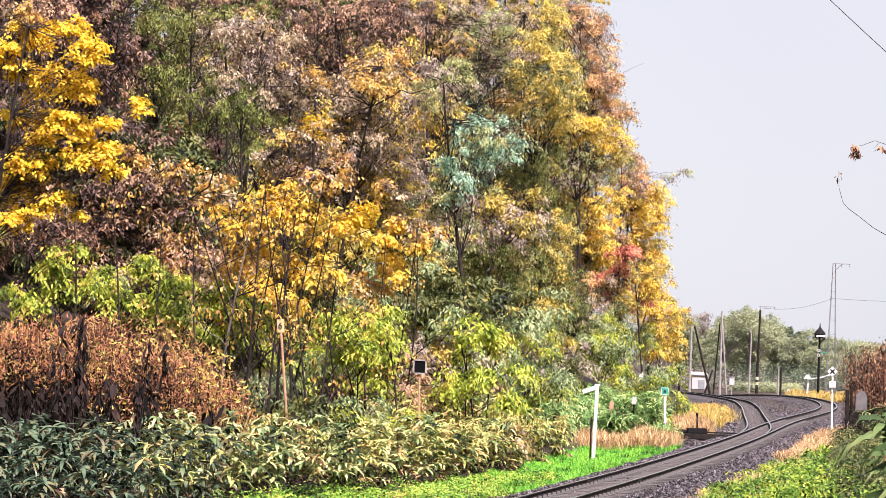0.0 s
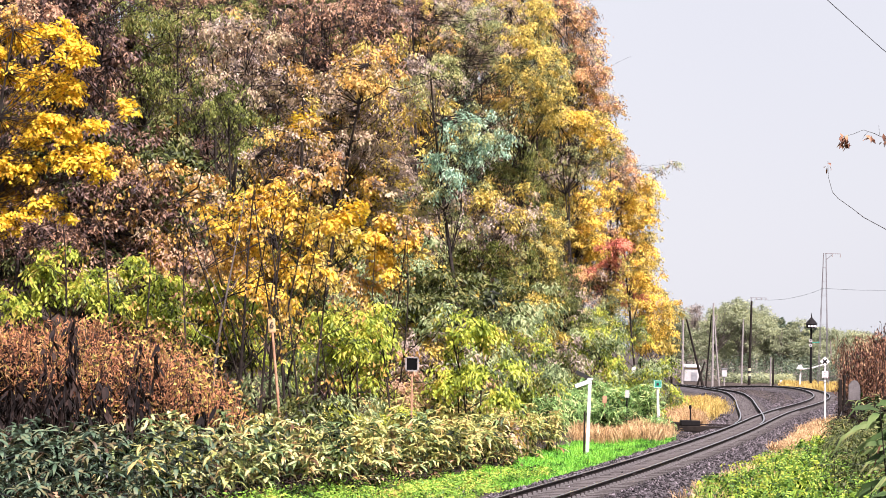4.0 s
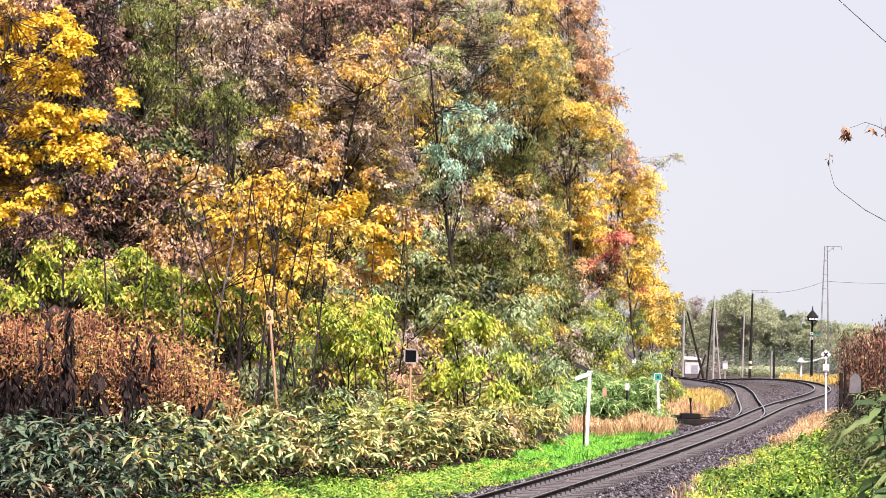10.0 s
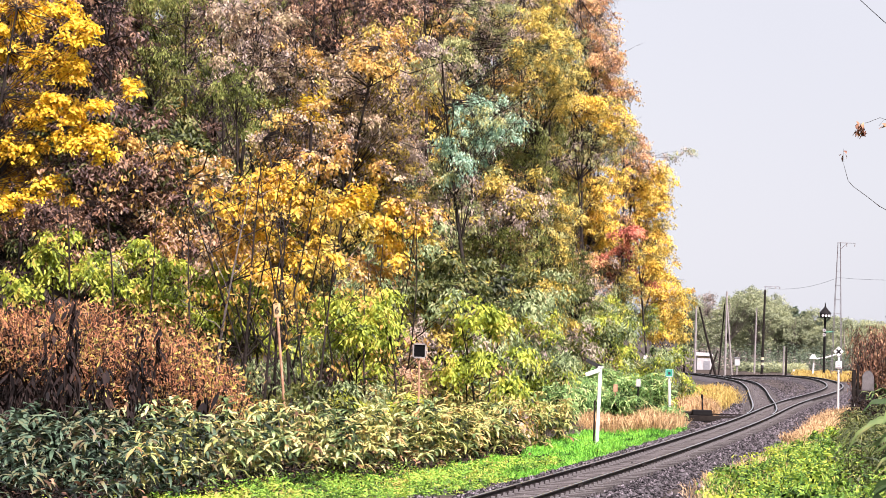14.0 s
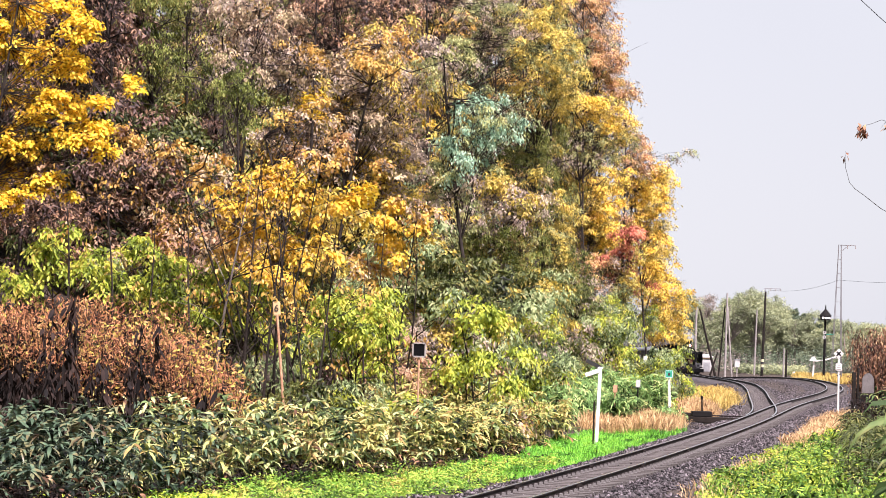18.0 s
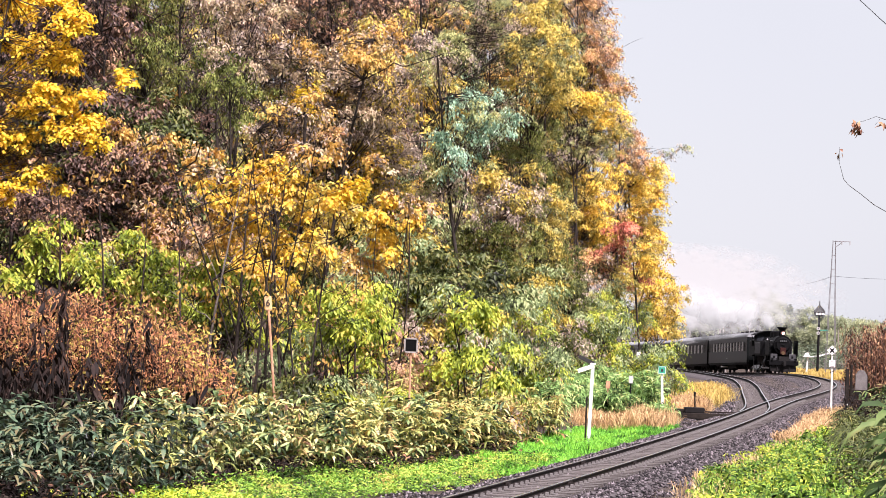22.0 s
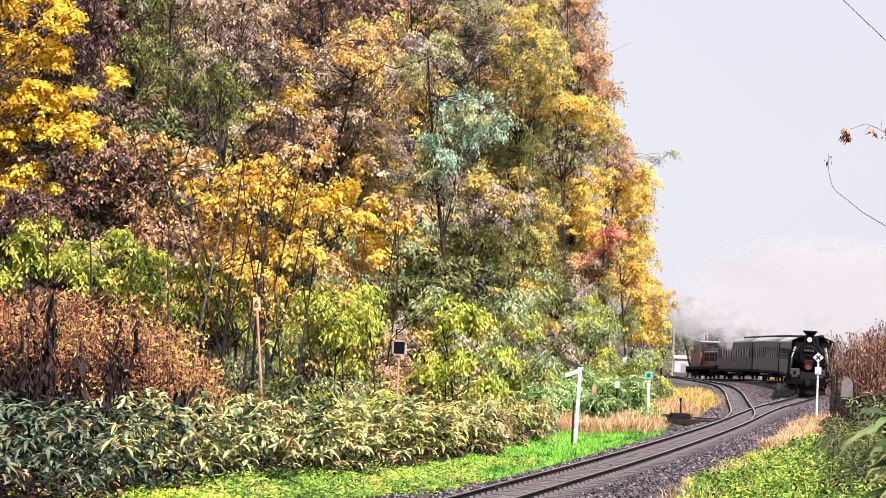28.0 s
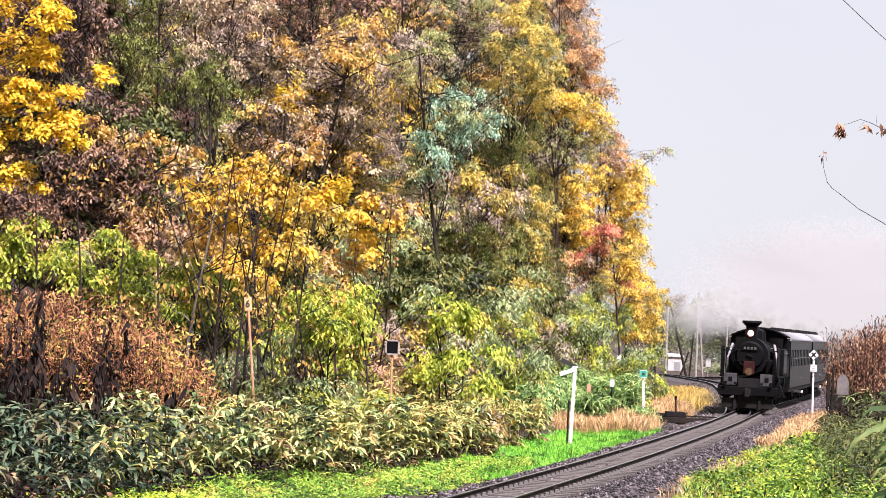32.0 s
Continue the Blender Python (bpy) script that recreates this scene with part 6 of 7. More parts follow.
thin_post(4.75, 86.4, 1.5, "", "dark_wood", "dark slim stake beside the gradient post")
for x, y, h in ((8.84, 116, 2.05), (8.68, 118, 2.3)):
    thin_post(x, y, h - float(ground_z(x, y)), "white_paint", "galvanised", "small white plate among the leaves")
green_sign()
point_lever()
crossing_sign()
relay_cabinet()


# ---- the far yard ----
def pole(x, y, top, r, mat, label, lean=(0, 0), arm=0, bands=False):
    z = float(ground_z(x, y))
    t = thing("utility_pole", pose(x, y, z), label, "pole", group="poles behind the curve")
    rod("shaft", mat, t, r, r * 0.65, (0, 0, -0.2), (lean[0], lean[1], top - z), 10)
    if bands:
        for k in range(4):
            rod("band", "bands_pale" if k % 2 else "black_paint", t, r * 1.06, r * 1.05, (lean[0] * 0.1, 0, 0.7 + k * 0.28), (lean[0] * 0.12, 0, 0.98 + k * 0.28), 10)
    if arm:
        bar("crossarm", "galvanised", t, lean[0] - 0.15, lean[0] + arm, -0.05, 0.05, top - z + 0.3, top - z + 0.38)
        rod("arm_post", "galvanised", t, 0.04, 0.04, (lean[0], 0, top - z - 0.4), (lean[0], 0, top - z + 0.4), 6)
        for k in (0.35, 0.7, 1.0):
            rod("insulator", "grey_wood", t, 0.05, 0.04, (lean[0] + arm * k - 0.05, 0, top - z + 0.1), (lean[0] + arm * k - 0.05, 0, top - z + 0.3), 8)
    return t


pole(28.56, 275, 7.9, 0.14, "grey_wood", "grey wooden pole with braces")
pole(29.4, 275.4, 6.5, 0.11, "grey_wood", "slanting grey brace pole", (-0.75, -0.3))
pole(27.9, 275.6, 6.6, 0.10, "dark_wood", "slanting dark brace pole", (0.5, -0.2))
pole(28.75, 285, 6.3, 0.15, "dark_wood", "leaning dark stay pole", (-2.1, 0))
pole(27.6, 284.6, 1.6, 0.13, "dark_wood", "short crossed wooden stay pole", (1.1, 0))
pole(26.3, 285, 6.4, 0.16, "grey_wood", "grey pole beside the hut")
pole(25.3, 287, 5.8, 0.14, "dark_wood", "dark pole behind the yellow tree")
pole(33.03, 280, 8.3, 0.16, "dark_wood", "dark wooden pole with striped foot and crossarm", (0.14, 0), 1.6, True)
pole(32.9, 286, 6.4, 0.11, "grey_wood", "thinner grey wooden pole", (0.1, 0))
pole(34.7, 275, 2.3, 0.11, "grey_wood", "short grey wooden post")
pole(35.1, 276, 2.2, 0.13, "dark_wood", "short dark wooden post")
pole(35.8, 275, -0.1, 0.18, "white_paint", "low white painted stub post")


def switch_box():
    z = float(ground_z(29.7, 274))
    t = thing("switch_box", pose(29.7, 274, z), "pale grey electrical box on a post", "box")
    rod("post", "grey_wood", t, 0.08, 0.08, (0, 0, -0.1), (0, 0, 0.3 - z), 8)
    bar("case", "concrete", t, -0.26, 0.26, -0.15, 0.15, 0.15 - z, 0.95 - z, bevel=0.03)
    bar("lid", "galvanised", t, -0.3, 0.3, -0.2, 0.18, 0.95 - z, 1.02 - z)


def hut():
    z = float(ground_z(28.6, 300))
    t = thing("trackside_hut", pose(28.6, 300, z), "small white hut with a pale lean-to roof", "hut")
    bar("wall", "concrete", t, -0.75, 0.95, -1.0, 1.0, 0, 0.85 - z)
    bm = bmesh.new()
    vs = [bm.verts.new(p) for p in [(-0.85, -1.15, 0.85 - z), (1.05, -1.15, 0.85 - z), (1.05, 1.15, 1.1 - z), (-0.85, 1.15, 1.1 - z)]]
    f = bm.faces.new(vs)
    r = bmesh.ops.extrude_face_region(bm, geom=[f])
    bmesh.ops.translate(bm, vec=(0, 0, 0.12), verts=[v for v in r["geom"] if isinstance(v, bmesh.types.BMVert)])
    part("roof", bm, "concrete", t)
    bar("door", "galvanised", t, 0.0, 0.7, -1.05, -1.001, 0, 0.3 - z)
    bar("rail_board", "straw", t, -0.7, 0.9, -1.04, -1.003, 0.68 - z, 0.78 - z)


def signal():
    z = float(ground_z(37.1, 262))
    t = thing("signal_lamp", pose(37.1, 262, z), "dark hooded signal with three white lights on a mast", "signal")
    rod("mast", "underframe", t, 0.14, 0.11, (0, 0, -0.1), (0, 0, 5.5 - z), 12)
    bm = bmesh.new()
    cyl(bm, 0.5, 0.55, (0, 0, 5.35 - z), (0, 0, 5.75 - z), 16)
    part("lamp_case", bm, "underframe", t)
    rod("hood", "underframe", t, 0.66, 0.1, (0, 0, 5.75 - z), (0, 0, 6.4 - z), 16)
    rod("finial", "underframe", t, 0.09, 0.03, (0, 0, 6.35 - z), (0, 0, 6.85 - z), 8)
    for k in (-0.3, 0.0, 0.3):
        rod("light", "signal_glow", t, 0.10, 0.10, (k, -0.52, 5.55 - z), (k, -0.6, 5.55 - z), 12)
    for h in (4.08, 3.63):
        rod("disc", "concrete", t, 0.17, 0.17, (-0.08, -0.16, h - z), (-0.08, -0.2, h - z), 16)
        rod("disc_mark", "black_paint", t, 0.07, 0.07, (-0.08, -0.201, h - z), (-0.08, -0.21, h - z), 12)
    rod("side_arm", "green_paint", t, 0.05, 0.05, (0, 0, 3.9 - z), (0.9, 0, 3.95 - z), 8)


def lattice_mast():
    z = float(ground_z(37.75, 258))
    top = 12.8 - z
    t = thing("lattice_mast", pose(37.75, 258, z), "tall slender steel lattice mast with a side arm", "mast")
    half = lambda h: 0.5 - 0.38 * h / top
    for sx, sy in ((-1, -1), (1, -1), (-1, 1), (1, 1)):
        rod("leg", "lattice_steel", t, 0.035, 0.025, (sx * half(0), sy * half(0), -0.1), (sx * half(top), sy * half(top), top), 6)
    for k in range(9):
        h = 1.4 * k + 0.9
        a = half(h)
        for p, q in (((-a, -a), (a, -a)), ((a, -a), (a, a)), ((a, a), (-a, a)), ((-a, a), (-a, -a))):
            rod("strut", "lattice_steel", t, 0.018, 0.018, (*p, h), (*q, h), 6)
    rod("side_arm", "lattice_steel", t, 0.04, 0.03, (0, 0, top - 0.05), (1.6, 0, top - 0.05), 6)
    rod("arm_brace", "lattice_steel", t, 0.03, 0.03, (0.1, 0, top - 0.7), (0.8, 0, top - 0.08), 6)
    for k in (0.75, 1.55):
        rod("insulator", "grey_wood", t, 0.05, 0.04, (k, 0, top - 0.4), (k, 0, top - 0.08), 6)


def yard_lamp():
    z = float(ground_z(36.05, 262.5))
    t = thing("yard_lamp", pose(36.05, 262.5, z), "white hooded yard lamp on a bent white stem", "lamp")
    rod("stem", "white_paint", t, 0.1, 0.08, (0, 0, -0.1), (0.1, 0, 1.2 - z), 8)
    rod("hood", "white_paint", t, 0.38, 0.12, (0.02, 0, 1.2 - z), (0.02, 0, 1.62 - z), 16)
    rod("arm", "white_paint", t, 0.07, 0.07, (0.1, 0, 1.15 - z), (1.3, 0, 1.35 - z), 8)
    rod("arm", "white_paint", t, 0.07, 0.06, (1.3, 0, 1.35 - z), (2.3, 0, 1.7 - z), 8)


switch_box()
hut()
signal()
lattice_mast()
yard_lamp()


def wire(name, a, b, sag, r, label, n=14):
    a, b = np.array(a, float), np.array(b, float)
    t = np.linspace(0, 1, n)[:, None]
    p = a + (b - a) * t
    p[:, 2] -= sag * 4 * (t * (1 - t))[:, 0]
    v, f = tube(p, np.full(n, r), 5)
    return tagged(flat_mesh(name, v, f, "underframe"), label, "cable")


wire("overhead_wire", (33.4, 280, 8.5), (37.7, 258, 9.3), 0.5, 0.013, "thin overhead wire from pole to mast")
wire("overhead_wire", (37.7, 258, 9.3), (60, 252, 11.5), 0.9, 0.013, "thin overhead wire leaving the mast")
wire("overhead_cable", (8, 98, 22.3), (20.5, 102, 12.3), 0.25, 0.015, "slack dark cable crossing the sky")


def side_tree():
    """A bare leaning tree at the edge of the right bank; one twig with withered leaves and a hanging vine reach into the open sky."""
    x, y = 19.2, 105.0
    z = float(ground_z(x, y))
    t = thing("bare_tree", pose(x, y, z), "nearly bare tree with withered leaves and a hanging vine", "tree")
    rng = np.random.default_rng(77)
    loc = lambda px, pz, py=105.0: np.array([px - x, py - y, pz - z])
    pieces = [tube([loc(x, z - 0.1), loc(19.0, 4), loc(19.1, 9), loc(18.9, 14)], [0.11, 0.09, 0.06, 0.03], 7),
              tube([loc(19.05, 10.8), loc(18.4, 11.5), loc(17.83, 11.8), loc(17.3, 12.05), loc(16.84, 12.19), loc(16.39, 12.0), loc(16.0, 11.9)], [0.03, 0.022, 0.016, 0.013, 0.010, 0.008, 0.006], 5),
              tube([loc(17.0, 12.1), loc(16.8, 11.85)], [0.006, 0.004], 4), tube([loc(17.5, 12.0), loc(17.45, 12.4)], [0.006, 0.004], 4)]
    v, f = joined(pieces)
    flat_mesh("trunk", v, f, "bark", t)
    vine = [loc(19.05, 7.4), loc(17.89, 8.14), loc(16.9, 8.65), loc(16.32, 9.08), loc(15.85, 9.4), loc(15.63, 9.64), loc(15.45, 10.25), loc(15.42, 10.9)]
    v, f = tube(vine, [0.02, 0.016, 0.014, 0.013, 0.012, 0.011, 0.008, 0.005], 5)
    flat_mesh("vine", v, f, "bark", t)
    for px, pz, n in ((16.15, 11.75, 14), (16.0, 11.85, 8), (17.0, 11.95, 6), (17.7, 11.9, 8), (15.4, 10.75, 4)):
        pos = loc(px, pz) + rng.normal(size=(n, 3)) * 0.09
        way = rng.normal(size=(n, 3)) * 0.5 + [0, 0, -1]
        for a, b in zip(pos, way):
            v, f = leaves(a[None], b[None], rng.normal(size=(1, 3)), rng.uniform(0.2, 0.36, 1), rng.uniform(0.1, 0.18, 1))
            flat_mesh("withered_leaf", v, f, "deadweed_dark", t)


side_tree()


# ---- far woods ----
def far_tree(x, y, top, r, mat, seed):
    rng = np.random.default_rng(seed)
    z = float(ground_z(x, y))
    h = top - z
    t = thing("far_tree", pose(x, y, z), "distant leafy tree behind the railway yard", "tree", group="distant trees")
    parts = [tube([(0, 0, -0.1), (0.1, 0, h * 0.5), (0, 0, h * 0.9)], [0.22, 0.15, 0.05], 6)]
    vs = []
    if mat == "hazy_pine":
        n = 2600
        u = rng.random(n) ** 0.7
        a = rng.uniform(0, 6.283, n)
        rad = r * (1 - u) * rng.uniform(0.6, 1.0, n) + 0.15
        pos = np.stack([np.cos(a) * rad, np.sin(a) * rad, h * (0.12 + 0.9 * u)], -1)
        way = np.stack([np.cos(a), np.sin(a), -0.35 + 0 * a], -1) + rng.normal(size=(n, 3)) * 0.3
        vs.append(leaves(pos, way, rng.normal(size=(n, 3)) + [0, 0, 1], rng.uniform(0.4, 0.8, n), rng.uniform(0.16, 0.3, n)))
    else:
        for k in range(3):
            c = np.array([rng.normal() * r * 0.4, rng.normal() * r * 0.3, h * (0.45 + 0.2 * k)])
            v, f, mids = crown_leaves(c, r * 0.9, r * 0.9, h * 0.27, 2300, 0.31, rng, 0.35, dense=3.6)
            vs.append((v, f))
            parts += [limb((0, 0, h * 0.35), m, 0.06, 0.02, rng, n=4) for m in mids]
    v, f = joined(vs)
    flat_mesh("crown", v, f, mat, t)
    v, f = joined(parts)
    flat_mesh("trunk", v, f, "pale_bark", t)


rng = np.random.default_rng(55)
for i in range(44):
    u = rng.uniform(0.085, 0.19)
    y = rng.uniform(318, 390)
    px = np.interp(u, [0.09, 0.11, 0.123, 0.134, 0.151, 0.17, 0.2], [8.6, 9.1, 8.3, 7.0, 5.6, 5.0, 4.6])
    top = 3.3 + (px - 3.3) * y / 350 * rng.uniform(0.72, 1.0)
    # crowns and scrub out here use the colours paled for haze
    mat = "hazy_brown" if u < 0.102 and rng.random() < 0.5 else ("hazy_pine" if u > 0.125 and rng.random() < 0.45 else "hazy_leaf")
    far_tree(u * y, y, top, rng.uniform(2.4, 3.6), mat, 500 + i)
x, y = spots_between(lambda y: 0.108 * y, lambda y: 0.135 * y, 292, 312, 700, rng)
strew("far_bushes", "hazy_leaf", "green scrub behind the yard, paled for haze", "bushes", x, y, rng, 0.9, 10, 0.4, 0.2, spread=1.0, sag=0.3, upright=0.6)
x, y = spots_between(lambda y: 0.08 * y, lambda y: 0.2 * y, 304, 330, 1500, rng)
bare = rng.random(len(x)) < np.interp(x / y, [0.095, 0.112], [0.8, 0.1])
strew("far_bushes", "hazy_brown", "brown scrub under the distant trees", "bushes", x[bare], y[bare], rng, 2.2, 12, 0.3, 0.14, spread=1.0, sag=0.3, upright=0.5)
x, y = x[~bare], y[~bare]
strew("far_bushes", "hazy_pine", "dark green scrub under the distant trees", "bushes", x, y, rng, 3.0, 12, 0.32, 0.15, spread=1.0, sag=0.3, upright=0.5)


# ---- the train; every vehicle lies along its own y, front ahead, with its middle at the origin and the rail tops at z = 0 ----
MOVING = []


def wheelset(parent, y, r, spokes, name="wheelset"):
    """Two wheels on an axle, turning about its own middle."""
    w = new(name)
    w.parent = parent
    w.matrix_basis = pose(0, y, r)
    tagged(w, "black steel wheels on one axle")
    for sx in (-1, 1):
        bm = bmesh.new()
        x0, x1 = sx * 0.50, sx * 0.60
        cyl(bm, r, r, (x0, 0, 0), (x1, 0, 0), 28, caps=not spokes)
        if spokes:
            cyl(bm, r * 0.86, r * 0.86, (x0, 0, 0), (x1, 0, 0), 28, caps=False)
            for k in range(10):
                a = k * math.pi / 5
                cyl(bm, 0.035, 0.03, (sx * 0.55, 0, 0), (sx * 0.55, math.cos(a) * r * 0.9, math.sin(a) * r * 0.9), 6)
            cyl(bm, 0.16, 0.16, (sx * 0.48, 0, 0), (sx * 0.66, 0, 0), 12)
            box(bm, sx * 0.62, sx * 0.52, -r * 0.5, r * 0.5, -r * 0.84, -r * 0.5)
        part("wheel", bm, "underframe", w)
    rod("axle", "underframe", w, 0.08, 0.08, (-0.55, 0, 0), (0.55, 0, 0), 10)
    MOVING.append((w, y, r))
    return w


def bogie(parent, y):
    b = new("bogie")
    b.parent = parent
    b.matrix_basis = pose(0, y, 0)
    for sx in (-1, 1):
        bm = bmesh.new()
        box(bm, sx * 0.72, sx * 0.84, -1.5, 1.5, 0.5, 0.78, 0.03)
        for k in (-1.0, 1.0):
            box(bm, sx * 0.70, sx * 0.9, k - 0.16, k + 0.16, 0.3, 0.62, 0.02)
        cyl(bm, 0.13, 0.13, (sx * 0.8, 0, 0.35), (sx * 0.8, 0, 0.6), 10)
        part("side_frame", bm, "underframe", b)
    bar("bolster", "underframe", b, -0.75, 0.75, -0.25, 0.25, 0.5, 0.9)


def steam_engine():
    t = thing("steam_locomotive", Matrix(), "black steam tank locomotive with smoke deflectors and a lit headlamp", "locomotive")
    K = "loco_black"
    part("smokebox", cyl(bmesh.new(), 0.84, 0.84, (0, 3.5, 2.55), (0, 5.15, 2.55), 40), K, t)
    d = part("smokebox_door", cyl(bmesh.new(), 0.70, 0.58, (0, 5.15, 2.55), (0, 5.30, 2.55), 36), K, t)
    rod("door_ring", "loco_black", d, 0.74, 0.74, (0, 5.12, 2.55), (0, 5.18, 2.55), 36)
    for k in (-1, 1):
        rod("hinge", K, d, 0.03, 0.03, (0.2, 5.33, 2.55 + 0.25 * k), (0.72, 5.24, 2.55 + 0.25 * k), 8)
    rod("door_handle", "loco_black", d, 0.03, 0.03, (-0.15, 5.36, 2.5), (0.15, 5.36, 2.6), 8)
    p = bar("number_plate", K, d, -0.36, 0.36, 5.33, 5.36, 2.80, 2.98, label="number plate with pale bars")
    for k in range(4):
        bar("digit_bar", "steel", p, -0.30 + 0.16 * k, -0.20 + 0.16 * k, 5.361, 5.375, 2.83, 2.95)
    e = bar("emblem", "emblem_red", t, -0.26, 0.26, 5.38, 5.44, 1.68, 2.30, bevel=0.05, label="red-brown headboard emblem")
    rod("emblem_disc", "emblem_disc", e, 0.15, 0.17, (0, 5.441, 1.82), (0, 5.46, 1.82), 20)
    part("boiler", cyl(bmesh.new(), 0.78, 0.78, (0, -2.2, 2.55), (0, 3.5, 2.55), 36), K, t)
    for y in (3.4, 1.8, 0.2, -1.2):
        rod("boiler_band", "loco_black", t, 0.795, 0.795, (0, y - 0.04, 2.55), (0, y + 0.04, 2.55), 36)
    c = part("stack", cyl(bmesh.new(), 0.30, 0.26, (0, 4.4, 3.3), (0, 4.4, 3.95), 24), K, t, "short stack with a flat flared cap")
    rod("stack_cap", K, c, 0.28, 0.44, (0, 4.4, 3.9), (0, 4.4, 4.06), 24)
    rod("cap_rim", K, c, 0.46, 0.44, (0, 4.4, 4.06), (0, 4.4, 4.16), 24)
    for y, r, h, n in ((2.5, 0.42, 3.84, "steam_dome"), (0.9, 0.44, 3.82, "sand_dome")):
        bm = cyl(bmesh.new(), r * 1.1, r, (0, y, 3.1), (0, y, h - 0.12), 20)
        cyl(bm, r, r * 0.55, (0, y, h - 0.12), (0, y, h), 20)
        part(n, bm, K, t)
    l = part("headlamp", cyl(bmesh.new(), 0.22, 0.24, (0, 4.75, 3.58), (0, 5.15, 3.58), 24), K, t)
    rod("lens", "lamp_glow", l, 0.145, 0.145, (0, 5.15, 3.58), (0, 5.18, 3.58), 24, "glowing warm lens")
    bar("lamp_bracket", K, l, -0.12, 0.12, 4.8, 5.05, 3.3, 3.4)
    for sx in (-1, 1):
        bm = bmesh.new()
        box(bm, sx * 1.26, sx * 1.30, 3.4, 5.55, 1.62, 2.95, 0.015)
        part("smoke_deflector", bm, K, t, "flat black smoke deflector")
        rod("deflector_stay", K, t, 0.025, 0.025, (sx * 0.75, 4.9, 2.75), (sx * 1.27, 4.9, 2.8), 8)
        rod("handrail", "steel", t, 0.022, 0.022, (sx * 0.86, 0.2, 2.95), (sx * 0.92, 5.0, 2.9), 8)
        # running board, front steps and grey cylinder covers
        bar("running_board", K, t, sx * 0.75, sx * 1.34, -2.2, 5.4, 1.55, 1.63)
        g = bar("step_panel", "loco_grey", t, sx * 0.52, sx * 1.14, 5.42, 5.5, 1.16, 1.72, bevel=0.03, label="pale grey step panel")
        for a0, a1, h0, h1 in ((0.74, 0.92, 1.34, 1.55), (0.98, 1.1, 1.2, 1.34), (0.56, 0.66, 1.22, 1.32)):
            bar("step_gap", K, g, sx * a0, sx * a1, 5.495, 5.51, h0, h1)
        bar("step", K, g, sx * 0.55, sx * 1.1, 5.4, 5.62, 1.08, 1.13)
        bm = cyl(bmesh.new(), 0.4, 0.4, (sx * 1.08, 3.3, 0.95), (sx * 1.08, 4.4, 0.95), 24)
        box(bm, sx * 0.8, sx * 1.36, 3.35, 4.35, 1.1, 1.5, 0.05)
        cyl(bm, 0.2, 0.2, (sx * 1.05, 3.2, 1.38), (sx * 1.05, 4.6, 1.38), 16)
        part("cylinder", bm, K, t)
        bar("steam_pipe", K, t, sx * 0.7, sx * 1.0, 3.9, 4.2, 1.5, 2.4, bevel=0.08)
        bm = box(bmesh.new(), sx * 0.86, sx * 1.38, -2.2, 1.3, 1.63, 2.9, 0.06)
        w = part("side_tank", bm, K, t)
        # lighter grey sheet puts the reflection on the tank side into colour
        bar("tank_sheen", "loco_grey", w, sx * 1.378, sx * 1.392, -2.0, 1.1, 1.75, 2.8)
        rod("tank_rail", "steel", w, 0.02, 0.02, (sx * 1.42, -2.0, 2.7), (sx * 1.42, 1.1, 2.7), 8)
        bm = cyl(bmesh.new(), 0.06, 0.06, (sx * 0.98, 1.5, 2.9), (sx * 0.98, 2.6, 3.05), 10)
        cyl(bm, 0.06, 0.05, (sx * 0.98, 2.6, 3.05), (sx * 1.15, 3.1, 2.4), 10)
        cyl(bm, 0.05, 0.05, (sx * 1.15, 3.1, 2.4), (sx * 1.2, 3.1, 1.5), 10)
        part("feed_pipe", bm, "lagging", t, "pale lagged pipe")
        rod("buffer_post", K, t, 0.03, 0.03, (sx * 1.2, 5.6, 1.2), (sx * 1.2, 5.6, 2.1), 8)
        bar("cab_step", K, t, sx * 1.1, sx * 1.35, -3.4, -2.9, 0.5, 0.56)
        bar("step_hanger", K, t, sx * 1.18, sx * 1.24, -3.4, -2.9, 0.5, 1.5)
    bar("front_deck", K, t, -1.3, 1.3, 4.6, 5.9, 1.05, 1.12)
    bar("buffer_beam", K, t, -1.32, 1.32, 5.85, 6.0, 0.72, 1.12, bevel=0.02)
    bar("pilot", "underframe", t, -1.15, 1.15, 5.55, 5.8, 0.14, 0.6, bevel=0.02)
    for sx in (-1, 1):
        bar("guard_iron", "underframe", t, sx * 0.5, sx * 0.62, 5.75, 5.88, 0.08, 0.75)
        rod("marker_lamp", K, t, 0.09, 0.09, (sx * 1.05, 5.95, 1.25), (sx * 1.05, 6.12, 1.25), 12)
    bm = box(bmesh.new(), -0.16, 0.16, 5.95, 6.32, 0.72, 1.02, 0.04)
    box(bm, -0.1, 0.1, 6.25, 6.4, 0.66, 1.06, 0.03)
    part("coupler", bm, "underframe", t)
    bar("frame", "underframe", t, -0.45, 0.45, -6.0, 5.9, 0.55, 1.5)
    # cab and bunker
    for sx in (-1, 1):
        bm = bmesh.new()
        box(bm, sx * 1.34, sx * 1.4, -3.9, -2.2, 1.63, 2.45)
        box(bm, sx * 1.34, sx * 1.4, -3.9, -3.7, 2.45, 3.4)
        box(bm, sx * 1.34, sx * 1.4, -2.45, -2.2, 2.45, 3.4)
        part("cab_side", bm, K, t)
    bm = bmesh.new()
    box(bm, -1.34, 1.34, -2.26, -2.2, 1.63, 2.7)
    box(bm, -1.34, -1.15, -2.26, -2.2, 2.7, 3.4)
